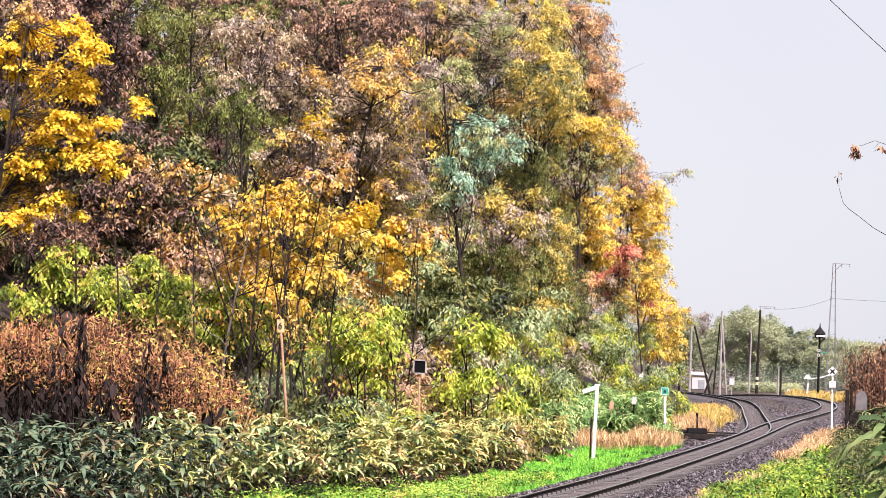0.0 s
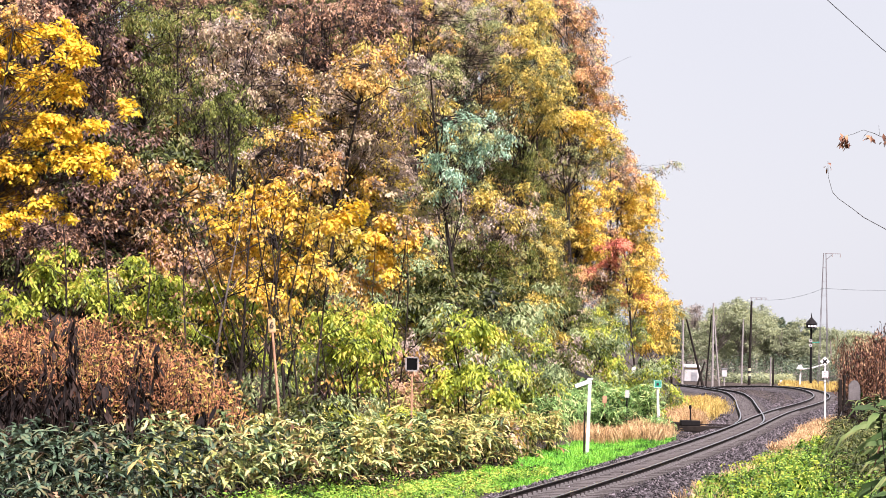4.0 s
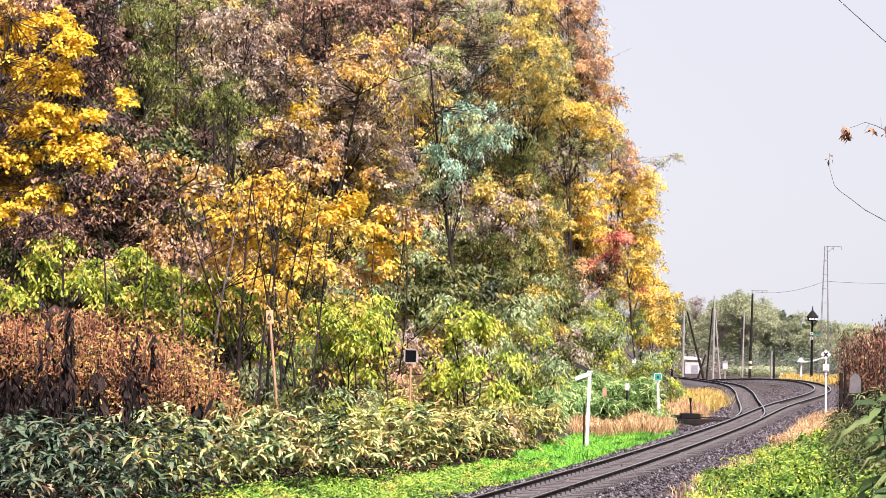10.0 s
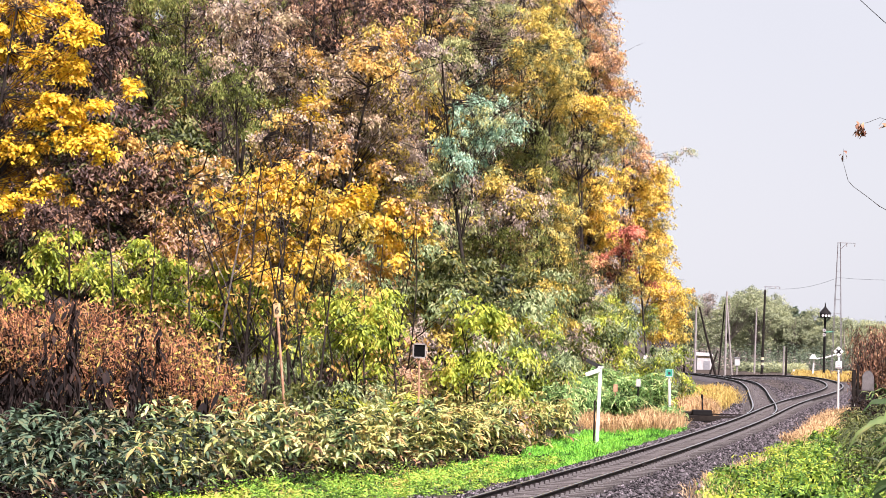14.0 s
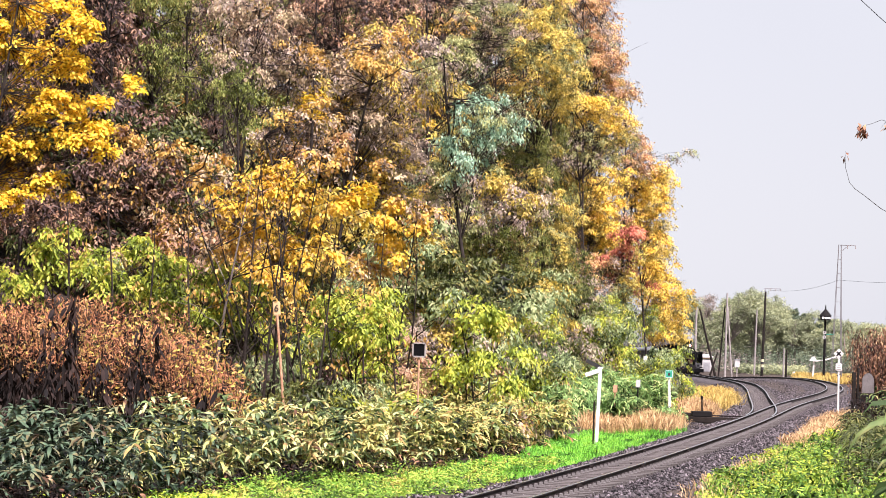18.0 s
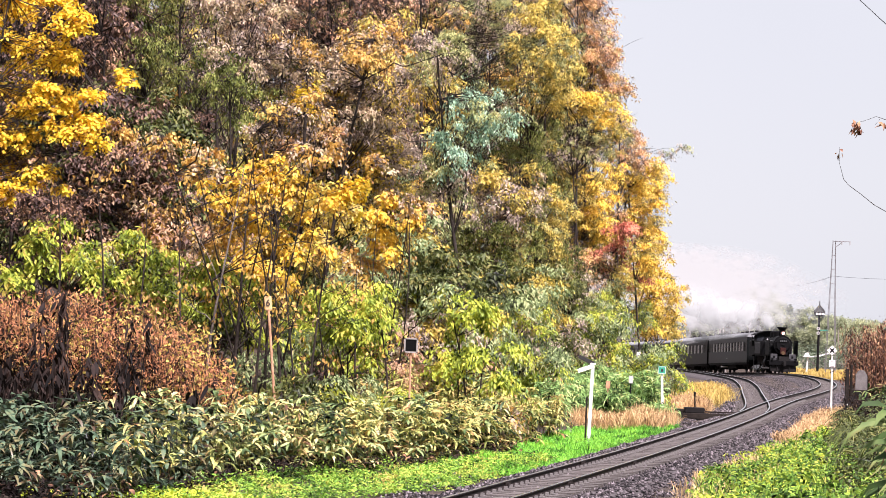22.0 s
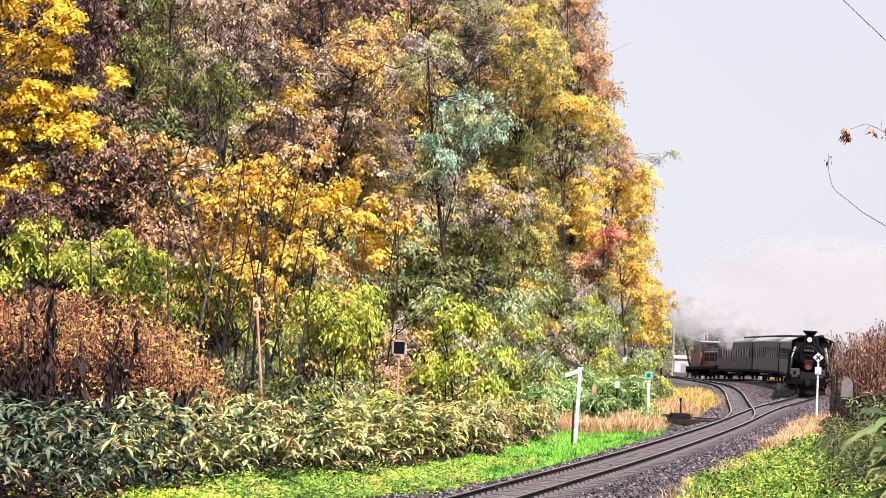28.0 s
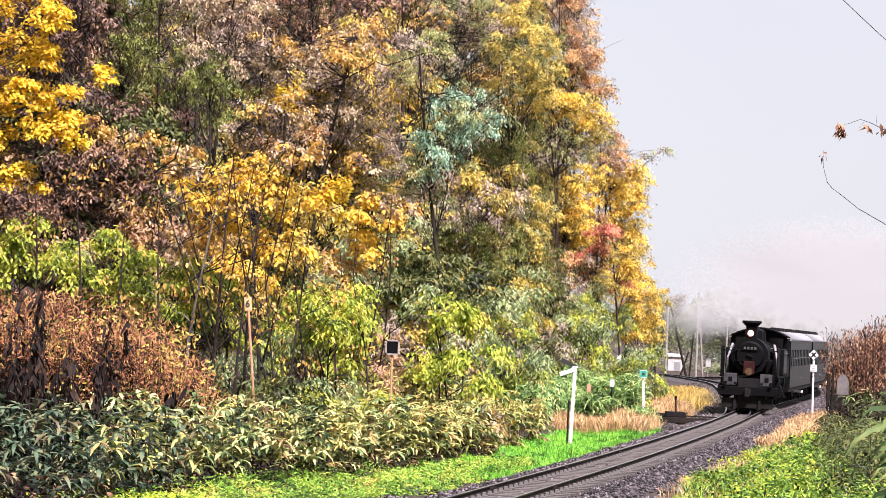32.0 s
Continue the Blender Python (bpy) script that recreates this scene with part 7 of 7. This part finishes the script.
    box(bm, 1.15, 1.34, -2.26, -2.2, 2.7, 3.4)
    box(bm, -0.5, 0.5, -2.26, -2.2, 2.7, 3.5)
    arch = [(a, 3.82 - 0.2 * a * a) for a in np.linspace(-1.34, 1.34, 9)]
    face = bm.faces.new([bm.verts.new((a, -2.23, h)) for a, h in [(-1.34, 3.4)] + arch + [(1.34, 3.4)]])
    up = bmesh.ops.extrude_face_region(bm, geom=[face])
    bmesh.ops.translate(bm, vec=(0, 0.04, 0), verts=[v for v in up["geom"] if isinstance(v, bmesh.types.BMVert)])
    w = part("cab_front", bm, K, t)
    for sx in (-1, 1):
        bar("cab_window", "dark_glass", w, sx * 0.5, sx * 1.15, -2.245, -2.215, 2.7, 3.4)
    bm = bmesh.new()
    for i in range(8):
        a0, a1 = -1.4 + i * 0.35, -1.4 + (i + 1) * 0.35
        z0, z1 = 3.82 - 0.2 * a0 * a0, 3.82 - 0.2 * a1 * a1
        vs = [bm.verts.new(q) for q in ((a0, -4.3, z0), (a1, -4.3, z1), (a1, -1.9, z1), (a0, -1.9, z0), (a0, -4.3, z0 + 0.07), (a1, -4.3, z1 + 0.07), (a1, -1.9, z1 + 0.07), (a0, -1.9, z0 + 0.07))]
        for q in ((0, 3, 2, 1), (4, 5, 6, 7), (0, 1, 5, 4), (2, 3, 7, 6)):
            bm.faces.new([vs[j] for j in q])
    part("cab_roof", bm, K, t)
    bar("bunker", K, t, -1.3, 1.3, -6.0, -3.9, 1.5, 2.95, bevel=0.05)
    bar("coal", "ballast", t, -1.1, 1.1, -5.8, -4.1, 2.9, 3.1, bevel=0.1, label="heap of coal")
    bar("rear_beam", K, t, -1.3, 1.3, -6.1, -5.95, 0.72, 1.12)
    for y in (2.0, 0.2, -1.6):
        wheelset(t, y, 0.72, True, "driving_wheelset")
    for y in (4.7, -3.9, -5.3):
        wheelset(t, y, 0.43, False)
    for sx in (-1, 1):
        r = bar("coupling_rod", "steel", t, sx * 0.68, sx * 0.74, -1.75, 2.15, -0.07, 0.07, bevel=0.02)
        MOVING.append((r, 0.0, (0.72, 0.3, 90 if sx > 0 else 0)))
    return t


def coach(label):
    t = thing("passenger_coach", Matrix(), label, "coach", group="coaches of the train")
    L, W, C = 9.02, 1.36, "coach_green"
    bar("floor", "underframe", t, -W + 0.05, W - 0.05, -L, L, 1.0, 1.15)
    n = 11
    pitch = (2 * L - 3.2) / n
    for sx in (-1, 1):
        s = bar("lower_side", C, t, sx * (W - 0.05), sx * W, -L, L, 0.92, 2.0, bevel=0.01, label="dark grey-green side below the windows")
        bar("waist_rail", C, s, sx * (W + 0.001), sx * (W + 0.02), -L, L, 1.93, 2.0)
        for k in range(1):
            bar("side_mark", "white_paint", s, sx * (W + 0.001), sx * (W + 0.008), -0.2 + k * 0.02, 0.1 + k * 0.02, 1.32 + k * 0.16, 1.38 + k * 0.16)
        bar("upper_side", C, t, sx * (W - 0.05), sx * W, -L, L, 2.85, 3.32, bevel=0.01)
        for k in range(n + 1):
            y = -L + 1.6 + k * pitch
            bar("pillar", C, t, sx * (W - 0.05), sx * W, y - 0.28, y + 0.28, 2.0, 2.85)
        for k in range(n):
            y = -L + 1.6 + (k + 0.5) * pitch
            w = bar("window", "window_glass", t, sx * (W - 0.035), sx * (W - 0.025), y - 0.4, y + 0.4, 2.0, 2.85)
            # added white panel gives the window the brightness of sky in the glass
            bar("bright_panel", "white_paint", w, sx * (W - 0.075), sx * (W - 0.06), y - 0.39, y + 0.39, 2.0, 2.84, label="white panel standing in for bright sky in the window")
            bar("sash", "grey_wood", w, sx * (W - 0.045), sx * (W - 0.015), y - 0.4, y + 0.4, 2.40, 2.44)
        for e in (-1, 1):
            bar("end_panel", C, t, sx * (W - 0.05), sx * W, e * L, e * (L - 0.35), 2.0, 2.85)
            d = bar("door", C, t, sx * (W - 0.09), sx * (W - 0.04), e * (L - 0.4), e * (L - 1.3), 1.0, 2.85, label="recessed end door")
            bar("door_window", "window_glass", d, sx * (W - 0.038), sx * (W - 0.03), e * (L - 0.6), e * (L - 1.1), 2.05, 2.75)
        bar("sole_bar", "underframe", t, sx * (W - 0.14), sx * (W - 0.04), -L, L, 0.72, 0.92)
    for e in (-1, 1):
        bm = bmesh.new()
        box(bm, -W, -0.45, e * L, e * (L - 0.06), 0.92, 3.32)
        box(bm, 0.45, W, e * L, e * (L - 0.06), 0.92, 3.32)
        box(bm, -0.45, 0.45, e * L, e * (L - 0.06), 2.95, 3.32)
        part("end_wall", bm, C, t)
        bar("gangway", "underframe", t, -0.5, 0.5, e * L, e * (L + 0.3), 1.0, 2.95, bevel=0.05, label="dark bellows gangway")
        bar("coupler", "underframe", t, -0.12, 0.12, e * L, e * (L + 0.35), 0.7, 0.95)
        bogie(t, e * 6.4)
        for k in (-1, 1):
            wheelset(t, e * 6.4 + k * 1.0, 0.43, False)
    bm = bmesh.new()
    prof = [(-1.4, 3.3), (-1.36, 3.42), (-1.15, 3.6), (-0.75, 3.75), (0, 3.82), (0.75, 3.75), (1.15, 3.6), (1.36, 3.42), (1.4, 3.3)]
    a, b = [bm.verts.new((x, -L - 0.05, z)) for x, z in prof], [bm.verts.new((x, L + 0.05, z)) for x, z in prof]
    for i in range(len(prof) - 1):
        bm.faces.new((a[i], a[i + 1], b[i + 1], b[i])).smooth = True
    bm.faces.new(a)
    bm.faces.new(b[::-1])
    bm.faces.new((a[0], b[0], b[-1], a[-1]))
    r = part("roof", bm, "coach_roof", t, "pale grey arched roof")
    for k in range(9):
        y = -L + 1.0 + k * 2.1
        for sx in (-0.42, 0.42):
            bar("ventilator", "underframe", r, sx - 0.14, sx + 0.14, y - 0.22, y + 0.22, 3.76, 3.95, bevel=0.04)
    bar("tank", "underframe", t, -0.9, 0.9, -1.6, 1.2, 0.35, 0.72, bevel=0.05)
    bar("battery_box", "underframe", t, -1.1, 1.1, 2.0, 3.2, 0.4, 0.72, bevel=0.03)
    bar("white_tag", "white_paint", t, -1.33, 1.33, -3.0, -2.7, 0.5, 0.62)
    return t


def diesel_engine():
    t = thing("diesel_locomotive", Matrix(), "brown-red diesel shunting locomotive with an off-centre cab", "locomotive")
    R = "diesel_red"
    bar("frame", "underframe", t, -1.35, 1.35, -6.6, 6.6, 0.95, 1.25, bevel=0.02)
    bar("frame_stripe", "diesel_red", t, -1.37, 1.37, -6.6, 6.6, 1.2, 1.27)
    h = bar("long_hood", R, t, -0.95, 0.95, -0.6, 6.2, 1.27, 2.95, bevel=0.12)
    for sx in (-1, 1):
        for k in range(5):
            bar("grille", "underframe", h, sx * 0.951, sx * 0.97, 0.2 + k * 1.1, 1.0 + k * 1.1, 1.7, 2.5)
        bar("hood_stripe", "white_paint", h, sx * 0.951, sx * 0.965, -0.5, 6.1, 2.62, 2.7)
        rod("handrail", "diesel_red", t, 0.025, 0.025, (sx * 1.3, -6.4, 2.1), (sx * 1.3, 6.4, 2.1), 6)
        for y in (-6.4, -4.5, 1.0, 3.5, 6.4):
            rod("rail_post", "diesel_red", t, 0.025, 0.025, (sx * 1.3, y, 1.25), (sx * 1.3, y, 2.1), 6)
    bar("short_hood", R, t, -0.95, 0.95, -6.2, -3.0, 1.27, 2.95, bevel=0.12)
    bar("exhaust", "underframe", t, -0.25, 0.25, 1.2, 1.8, 2.9, 3.5, bevel=0.05)
    c = new("cab")
    c.parent = t
    bm = bmesh.new()
    box(bm, -1.36, 1.36, -3.1, -0.5, 1.27, 2.55, 0.05)
    for x in (-1.36, 1.24):
        for y in (-3.1, -0.62, -1.9):
            box(bm, x, x + 0.12, y, y + 0.12, 2.5, 3.55)
    box(bm, -1.36, 1.36, -3.1, -0.5, 3.45, 3.6)
    part("cab_body", bm, R, c)
    for x in (-1.33, 1.33):
        bar("cab_window", "dark_glass", c, x - 0.01, x + 0.01, -3.0, -0.6, 2.55, 3.45)
    for y in (-3.05, -0.55):
        bar("cab_window", "dark_glass", c, -1.24, 1.24, y - 0.01, y + 0.01, 2.55, 3.45)
    bar("cab_roof", "coach_roof", c, -1.42, 1.42, -3.25, -0.35, 3.6, 3.78, bevel=0.08)
    for y in (-6.75, 6.75):
        bar("buffer_beam", "underframe", t, -1.3, 1.3, y - 0.15, y + 0.15, 0.6, 1.25, bevel=0.02)
    for y in (-4.6, 3.8):
        bogie(t, y)
        for k in (-1, 1):
            wheelset(t, y + k, 0.43, False)
    return t


engine = steam_engine()
coaches = [coach("dark grey-green passenger coach with a row of narrow windows") for _ in range(4)]
diesel = diesel_engine()
# distance of each vehicle's middle behind the engine's front buffer
TRAIN = [(engine, 6.2)] + [(c, 12.9 + 9.37 + 18.75 * i) for i, c in enumerate(coaches)] + [(diesel, 12.9 + 75.0 + 7.2)]


START = float(np.interp(126, MAIN[:, 1], MAIN_S)) - 3.87


def front_at(t):
    """The place of the engine's front along the line, at t seconds."""
    u = 32.0 - t
    return START + 11.24 * u + 0.005 * u * u - 0.12 * max(0.0, 3 - u) ** 2


def on_line(s):
    x, y = np.interp(s, MAIN_S, MAIN[:, 0]), np.interp(s, MAIN_S, MAIN[:, 1])
    x2, y2 = np.interp(s - 1.0, MAIN_S, MAIN[:, 0]), np.interp(s - 1.0, MAIN_S, MAIN[:, 1])
    return float(x), float(y), float(grade(y)), math.degrees(math.atan2(-(x2 - x), y2 - y))


def train_pose(s):
    """Front and rear are both kept on the line."""
    x, y, z, _ = on_line(s)
    ax, ay, az, _ = on_line(s - 5)
    bx, by, bz, _ = on_line(s + 5)
    turn = math.degrees(math.atan2(-(ax - bx), ay - by))
    tilt = math.degrees(math.atan2(az - bz, 10.0))
    return pose((ax + bx) / 2, (ay + by) / 2, (az + bz) / 2, tilt, 0, turn)


# ---- steam ----
def puff(r, mat, seed, flat=0.75, label="billow of white steam from the engine", bulge=0.14):
    """A billow: a bulging rounded veil with an uneven rim."""
    rng = np.random.default_rng(seed)
    q, a = np.linspace(0, 1, 9)[1:, None], np.linspace(0, 2 * np.pi, 33)[None, :-1]
    wob = 1 + 0.10 * np.sin(3 * a + rng.uniform(0, 6)) + 0.07 * np.sin(5 * a + rng.uniform(0, 6))
    x, z = r * q * np.cos(a) * wob, r * flat * q * np.sin(a) * wob
    y = -bulge * r * (1 - q**2) + 0.03 * r * q**2 * np.sin(4 * q + 2 * a)
    v = np.concatenate([[[0, -bulge * r, 0]], np.stack([x, y + 0 * x, z], -1).reshape(-1, 3)])
    j, n = np.arange(32), np.roll(np.arange(32), -1)
    f = [np.stack([0 * j, 1 + n, 1 + j], 1)]
    for i in range(7):
        o, p = 1 + 32 * i, 33 + 32 * i
        f += [np.stack([o + j, o + n, p + n], 1), np.stack([o + j, p + n, p + j], 1)]
    f = np.concatenate(f)
    return tagged(flat_mesh("steam_puff", v, f, mat, None, True), label, "steam", group="steam of the locomotive", kind="stuff")


PLUME = [(puff(1.15 + 0.55 * k ** 0.8, "steam", 700 + k), k) for k in range(7)]
WISP = [(puff(0.5 + 0.3 * k, "wisp", 740 + k, label="thin wisp of steam trailing from the engine"), k) for k in range(3)]
JET = [(puff(0.7, "wisp", 760 + k, 0.45, "thin steam from the engine's cylinders"), k) for k in range(2)]
BANK = puff(21, "mist", 780, 0.44, "wide pale bank of drifting steam", bulge=0.04)


def bank_rise(t):
    return float(np.interp(t, [0, 25.5, 28.5], [0, 0, 1]))


def bank_place(t):
    """The steam left behind by the train: waits behind the wood, then hangs before the far woods, placed to fit the
    camera's view.
    """
    u = float(np.interp(t, [0, 19, 22, 24, 25.5, 28.5, 30, 32], [-42, -42, -13, -6.5, -2.5, 10, 11.5, 9.5]))
    lift = float(np.interp(t, [0, 22, 25.5, 28.5, 32], [-0.7, -0.7, -0.8, -0.9, 0.2]))
    return Vector((30.5 + u, 247 + 11 * (1 - bank_rise(t)), 8.0 + lift))


HAZE = [(puff(5.0, "haze", 820 + k, 0.6, "last thin steam hanging before the far trees"), k) for k in range(3)]


def haze_place(k, t):
    """Thin steam that follows the bank from behind the wood and stays behind, placed to fit the camera's view."""
    u = float(np.interp(t, [0, 24.5, 27.5, 32], [-30, -30, 0, 1.5]))
    return Vector((26.5 + 2.6 * k + u, 266.5 + 1.5 * k, 5.2 + 0.9 * k))


def stack_place(t):
    m = train_pose(front_at(t) + 6.2)
    return m @ Vector((0, 4.4, 4.2)), m


def plume_place(k, t):
    back_by, up = 0.5 + 1.9 * k, 0.55 + 0.55 * math.sqrt(k)
    hold = 21.3 - 0.12 * k
    p, m = stack_place(min(t, hold))
    q = m @ Vector((0.25 * math.sin(k * 2.1), 4.4 - back_by, 4.2 + up)) + Vector((-0.6 * k, 0, 0))
    if t > hold:
        dt = t - hold
        slow = 1.0 - math.exp(-dt / 1.2)
        q = q + (m.to_3x3() @ Vector((0, 5.0 * slow, 0))) + Vector((-4.2 * max(0, dt - 0.6), 0.5 * dt, 0.1 * dt))
    return q


def motions():
    rows_t = [0.5 * i for i in range(65)]
    for ob, back_by in TRAIN:
        walk(ob, [(t, train_pose(front_at(t) + back_by)) for t in rows_t])
    frames_t = [i / 30 for i in range(961)]
    go = [front_at(0) - front_at(t) for t in frames_t]
    for ob, y, r in MOVING:
        crank = isinstance(r, tuple)
        radius = r[0] if crank else r
        every = 2 if radius > 0.6 else 1
        rows, last = [], None
        for i in range(0 if radius > 0.6 else 510, 961, every):
            a = -math.degrees(go[i] / radius)
            if crank:
                b = radians(a + r[2])
                rows.append((frames_t[i], pose(0, -math.sin(b) * r[1], r[0] + math.cos(b) * r[1])))
            else:
                rows.append((frames_t[i], pose(0, y, radius) @ Matrix.Rotation(radians(a), 4, "X")))
        if rows[0][0] > 0:
            rows.insert(0, (0.0, rows[0][1]))
        walk(ob, rows)
    for ob, k in PLUME:
        walk(ob, [(t, Matrix.Translation(plume_place(k, t)) @ pose(0, 0, 0, 0, 60 * k + 2.5 * t, 9 * (k % 3) - 9)) for t in rows_t])
    walk(BANK, [(t, Matrix.Translation(bank_place(t)) @ pose(0, 0, 0, -52 + 22 * bank_rise(t))) for t in rows_t])
    for ob, k in HAZE:
        walk(ob, [(t, Matrix.Translation(haze_place(k, t)) @ pose(0, 0, 0, 0, 6 * math.sin(k + 0.1 * t), 6 * k - 6)) for t in rows_t])
    for ob, k in WISP:
        walk(ob, [(t, stack_place(t)[1] @ pose(0.2 * math.sin(t + k), 4.0 - 1.4 * k, 4.5 + 0.25 * k, 0, 40 * k + 3 * t, 180)) for t in rows_t])
    for ob, k in JET:
        walk(ob, [(t, stack_place(t)[1] @ pose(1.7 + 0.1 * math.sin(t * 2), 3.6 - 1.2 * k, 0.45, 0, 10 * math.sin(t + k), 180)) for t in rows_t])


# ---- sleepers, fastenings, joints and stones ----
def at_line(line, s_all, s, off=0.0):
    x, y = np.interp(s, s_all, line[:, 0]), np.interp(s, s_all, line[:, 1])
    dx, dy = np.interp(s + 0.5, s_all, line[:, 0]) - x, np.interp(s + 0.5, s_all, line[:, 1]) - y
    k = math.hypot(dx, dy)
    dx, dy = dx / k, dy / k
    return x + dy * off, y - dx * off, float(grade(y)), math.degrees(math.atan2(-dx, dy))


def shared_mesh(name, bm, material):
    me = bpy.data.meshes.new(name)
    bm.to_mesh(me)
    bm.free()
    me.materials.append(MATS[material])
    return me


def on_track(name, me, parent, m):
    ob = new(name, me)
    ob.parent = parent
    ob.matrix_basis = m
    return ob


SLEEPER = shared_mesh("sleeper", box(bmesh.new(), -1.05, 1.05, -0.11, 0.11, -0.36, -0.155), "sleeper")
bm = bmesh.new()
box(bm, -0.16, 0.16, -0.09, 0.09, -0.156, -0.135)
for sx in (-1, 1):
    box(bm, sx * 0.07, sx * 0.13, -0.06, 0.06, -0.136, -0.085)
CHAIR = shared_mesh("rail_chair", bm, "chair_plate")
bm = bmesh.new()
for sx in (-1, 1):
    box(bm, sx * 0.013, sx * 0.045, -0.3, 0.3, -0.125, -0.035)
    for k in (-0.2, -0.07, 0.07, 0.2):
        box(bm, sx * 0.045, sx * 0.075, k - 0.025, k + 0.025, -0.1, -0.06)
JOINT = shared_mesh("rail_joint", bm, "rail_side")
S_NEAR = 96.0
rng = np.random.default_rng(21)
for i in range(285):
    s = S_NEAR + 0.62 * i
    x, y, z, a = at_line(MAIN, MAIN_S, s)
    on_track("sleeper", SLEEPER, main_track, pose(x, y, z + rng.uniform(-0.01, 0.01), 0, 0, a + rng.normal() * 0.6))
    if i < 150:
        for off in (-0.555, 0.555):
            x, y, z, a = at_line(MAIN, MAIN_S, s, off)
            on_track("rail_chair", CHAIR, main_track, pose(x, y, z, 0, 0, a))
for i in range(110):
    x, y, z, a = at_line(SIDE, SIDE_S, 12 + 0.72 * i)
    on_track("sleeper", SLEEPER, side_track, pose(x, y, z - 0.02, 0, 0, a + rng.normal() * 0.8))
for off, s0 in ((-0.555, 102.2), (0.555, 103.6)):
    for k in range(9):
        x, y, z, a = at_line(MAIN, MAIN_S, s0 + 9.9 * k, off)
        on_track("rail_joint", JOINT, main_track, pose(x, y, z, 0, 0, a))


def stones(parent, line, s_all, s0, s1, half, n, seed, label, size=0.055, lo=None):
    """Loose ballast stones over the bed and its shoulders."""
    rng = np.random.default_rng(seed)
    s = s0 + (s1 - s0) * rng.random(n) ** 1.15
    off = rng.uniform(-half if lo is None else lo, half, n)
    x, y = np.interp(s, s_all, line[:, 0]), np.interp(s, s_all, line[:, 1])
    dx, dy = np.interp(s + 0.5, s_all, line[:, 0]) - x, np.interp(s + 0.5, s_all, line[:, 1]) - y
    k = np.hypot(dx, dy)
    px, py = x + dy / k * off, y - dx / k * off
    z = grade(py) + np.interp(np.abs(off), [0, 0.9, 1.55, 2.5, 3.2], [-0.222, -0.222, -0.255, -0.63, -0.60])
    z = np.maximum(z, ground_z(px, py) - 0.01)
    base = np.array([[1, 0, 0], [-0.4, 0.9, 0], [-0.5, -0.8, 0.1], [0.1, 0.1, 0.8], [0, 0, -0.6]])
    tri = np.array([[0, 1, 3], [1, 2, 3], [2, 0, 3], [1, 0, 4], [2, 1, 4], [0, 2, 4]])
    r = size * rng.uniform(0.55, 1.5, n)
    a = rng.uniform(0, 6.283, n)
    b = base[None] * (1 + rng.normal(size=(n, 5, 3)) * 0.3)
    ca, sa = np.cos(a)[:, None], np.sin(a)[:, None]
    v = np.stack([b[..., 0] * ca - b[..., 1] * sa, b[..., 0] * sa + b[..., 1] * ca, b[..., 2] * rng.uniform(0.45, 1.2, (n, 1))], -1) * r[:, None, None]
    v += np.stack([px, py, z + r * 0.35], -1)[:, None]
    f = (tri[None] + 5 * np.arange(n)[:, None, None]).reshape(-1, 3)
    tagged(flat_mesh("ballast_stones", v.reshape(-1, 3), f, "stone", parent), label, kind="stuff")


leafy("stone", [(0.003, 0.0026, 0.0026), (0.014, 0.0115, 0.0113), (0.042, 0.035, 0.0345), (0.1, 0.086, 0.085), (0.24, 0.21, 0.206)], trans=0.0, rough=0.6, scale=0.6, vary=0.9, drift=0.45)
stones(main_track, MAIN, MAIN_S, 96, 235, 2.9, 60000, 22, "loose grey-brown ballast stones", 0.04)
stones(main_track, MAIN, MAIN_S, 225, 340, 3.2, 14000, 24, "dark ballast stones of the far curve", 0.035)
stones(main_track, MAIN, MAIN_S, 195, 290, -2.4, 11000, 25, "dark ballast stones between the main track and the siding", 0.035, lo=-9.0)
stones(side_track, SIDE, SIDE_S, 10, 95, 2.1, 11000, 23, "loose grey ballast stones of the siding", 0.042)

motions()
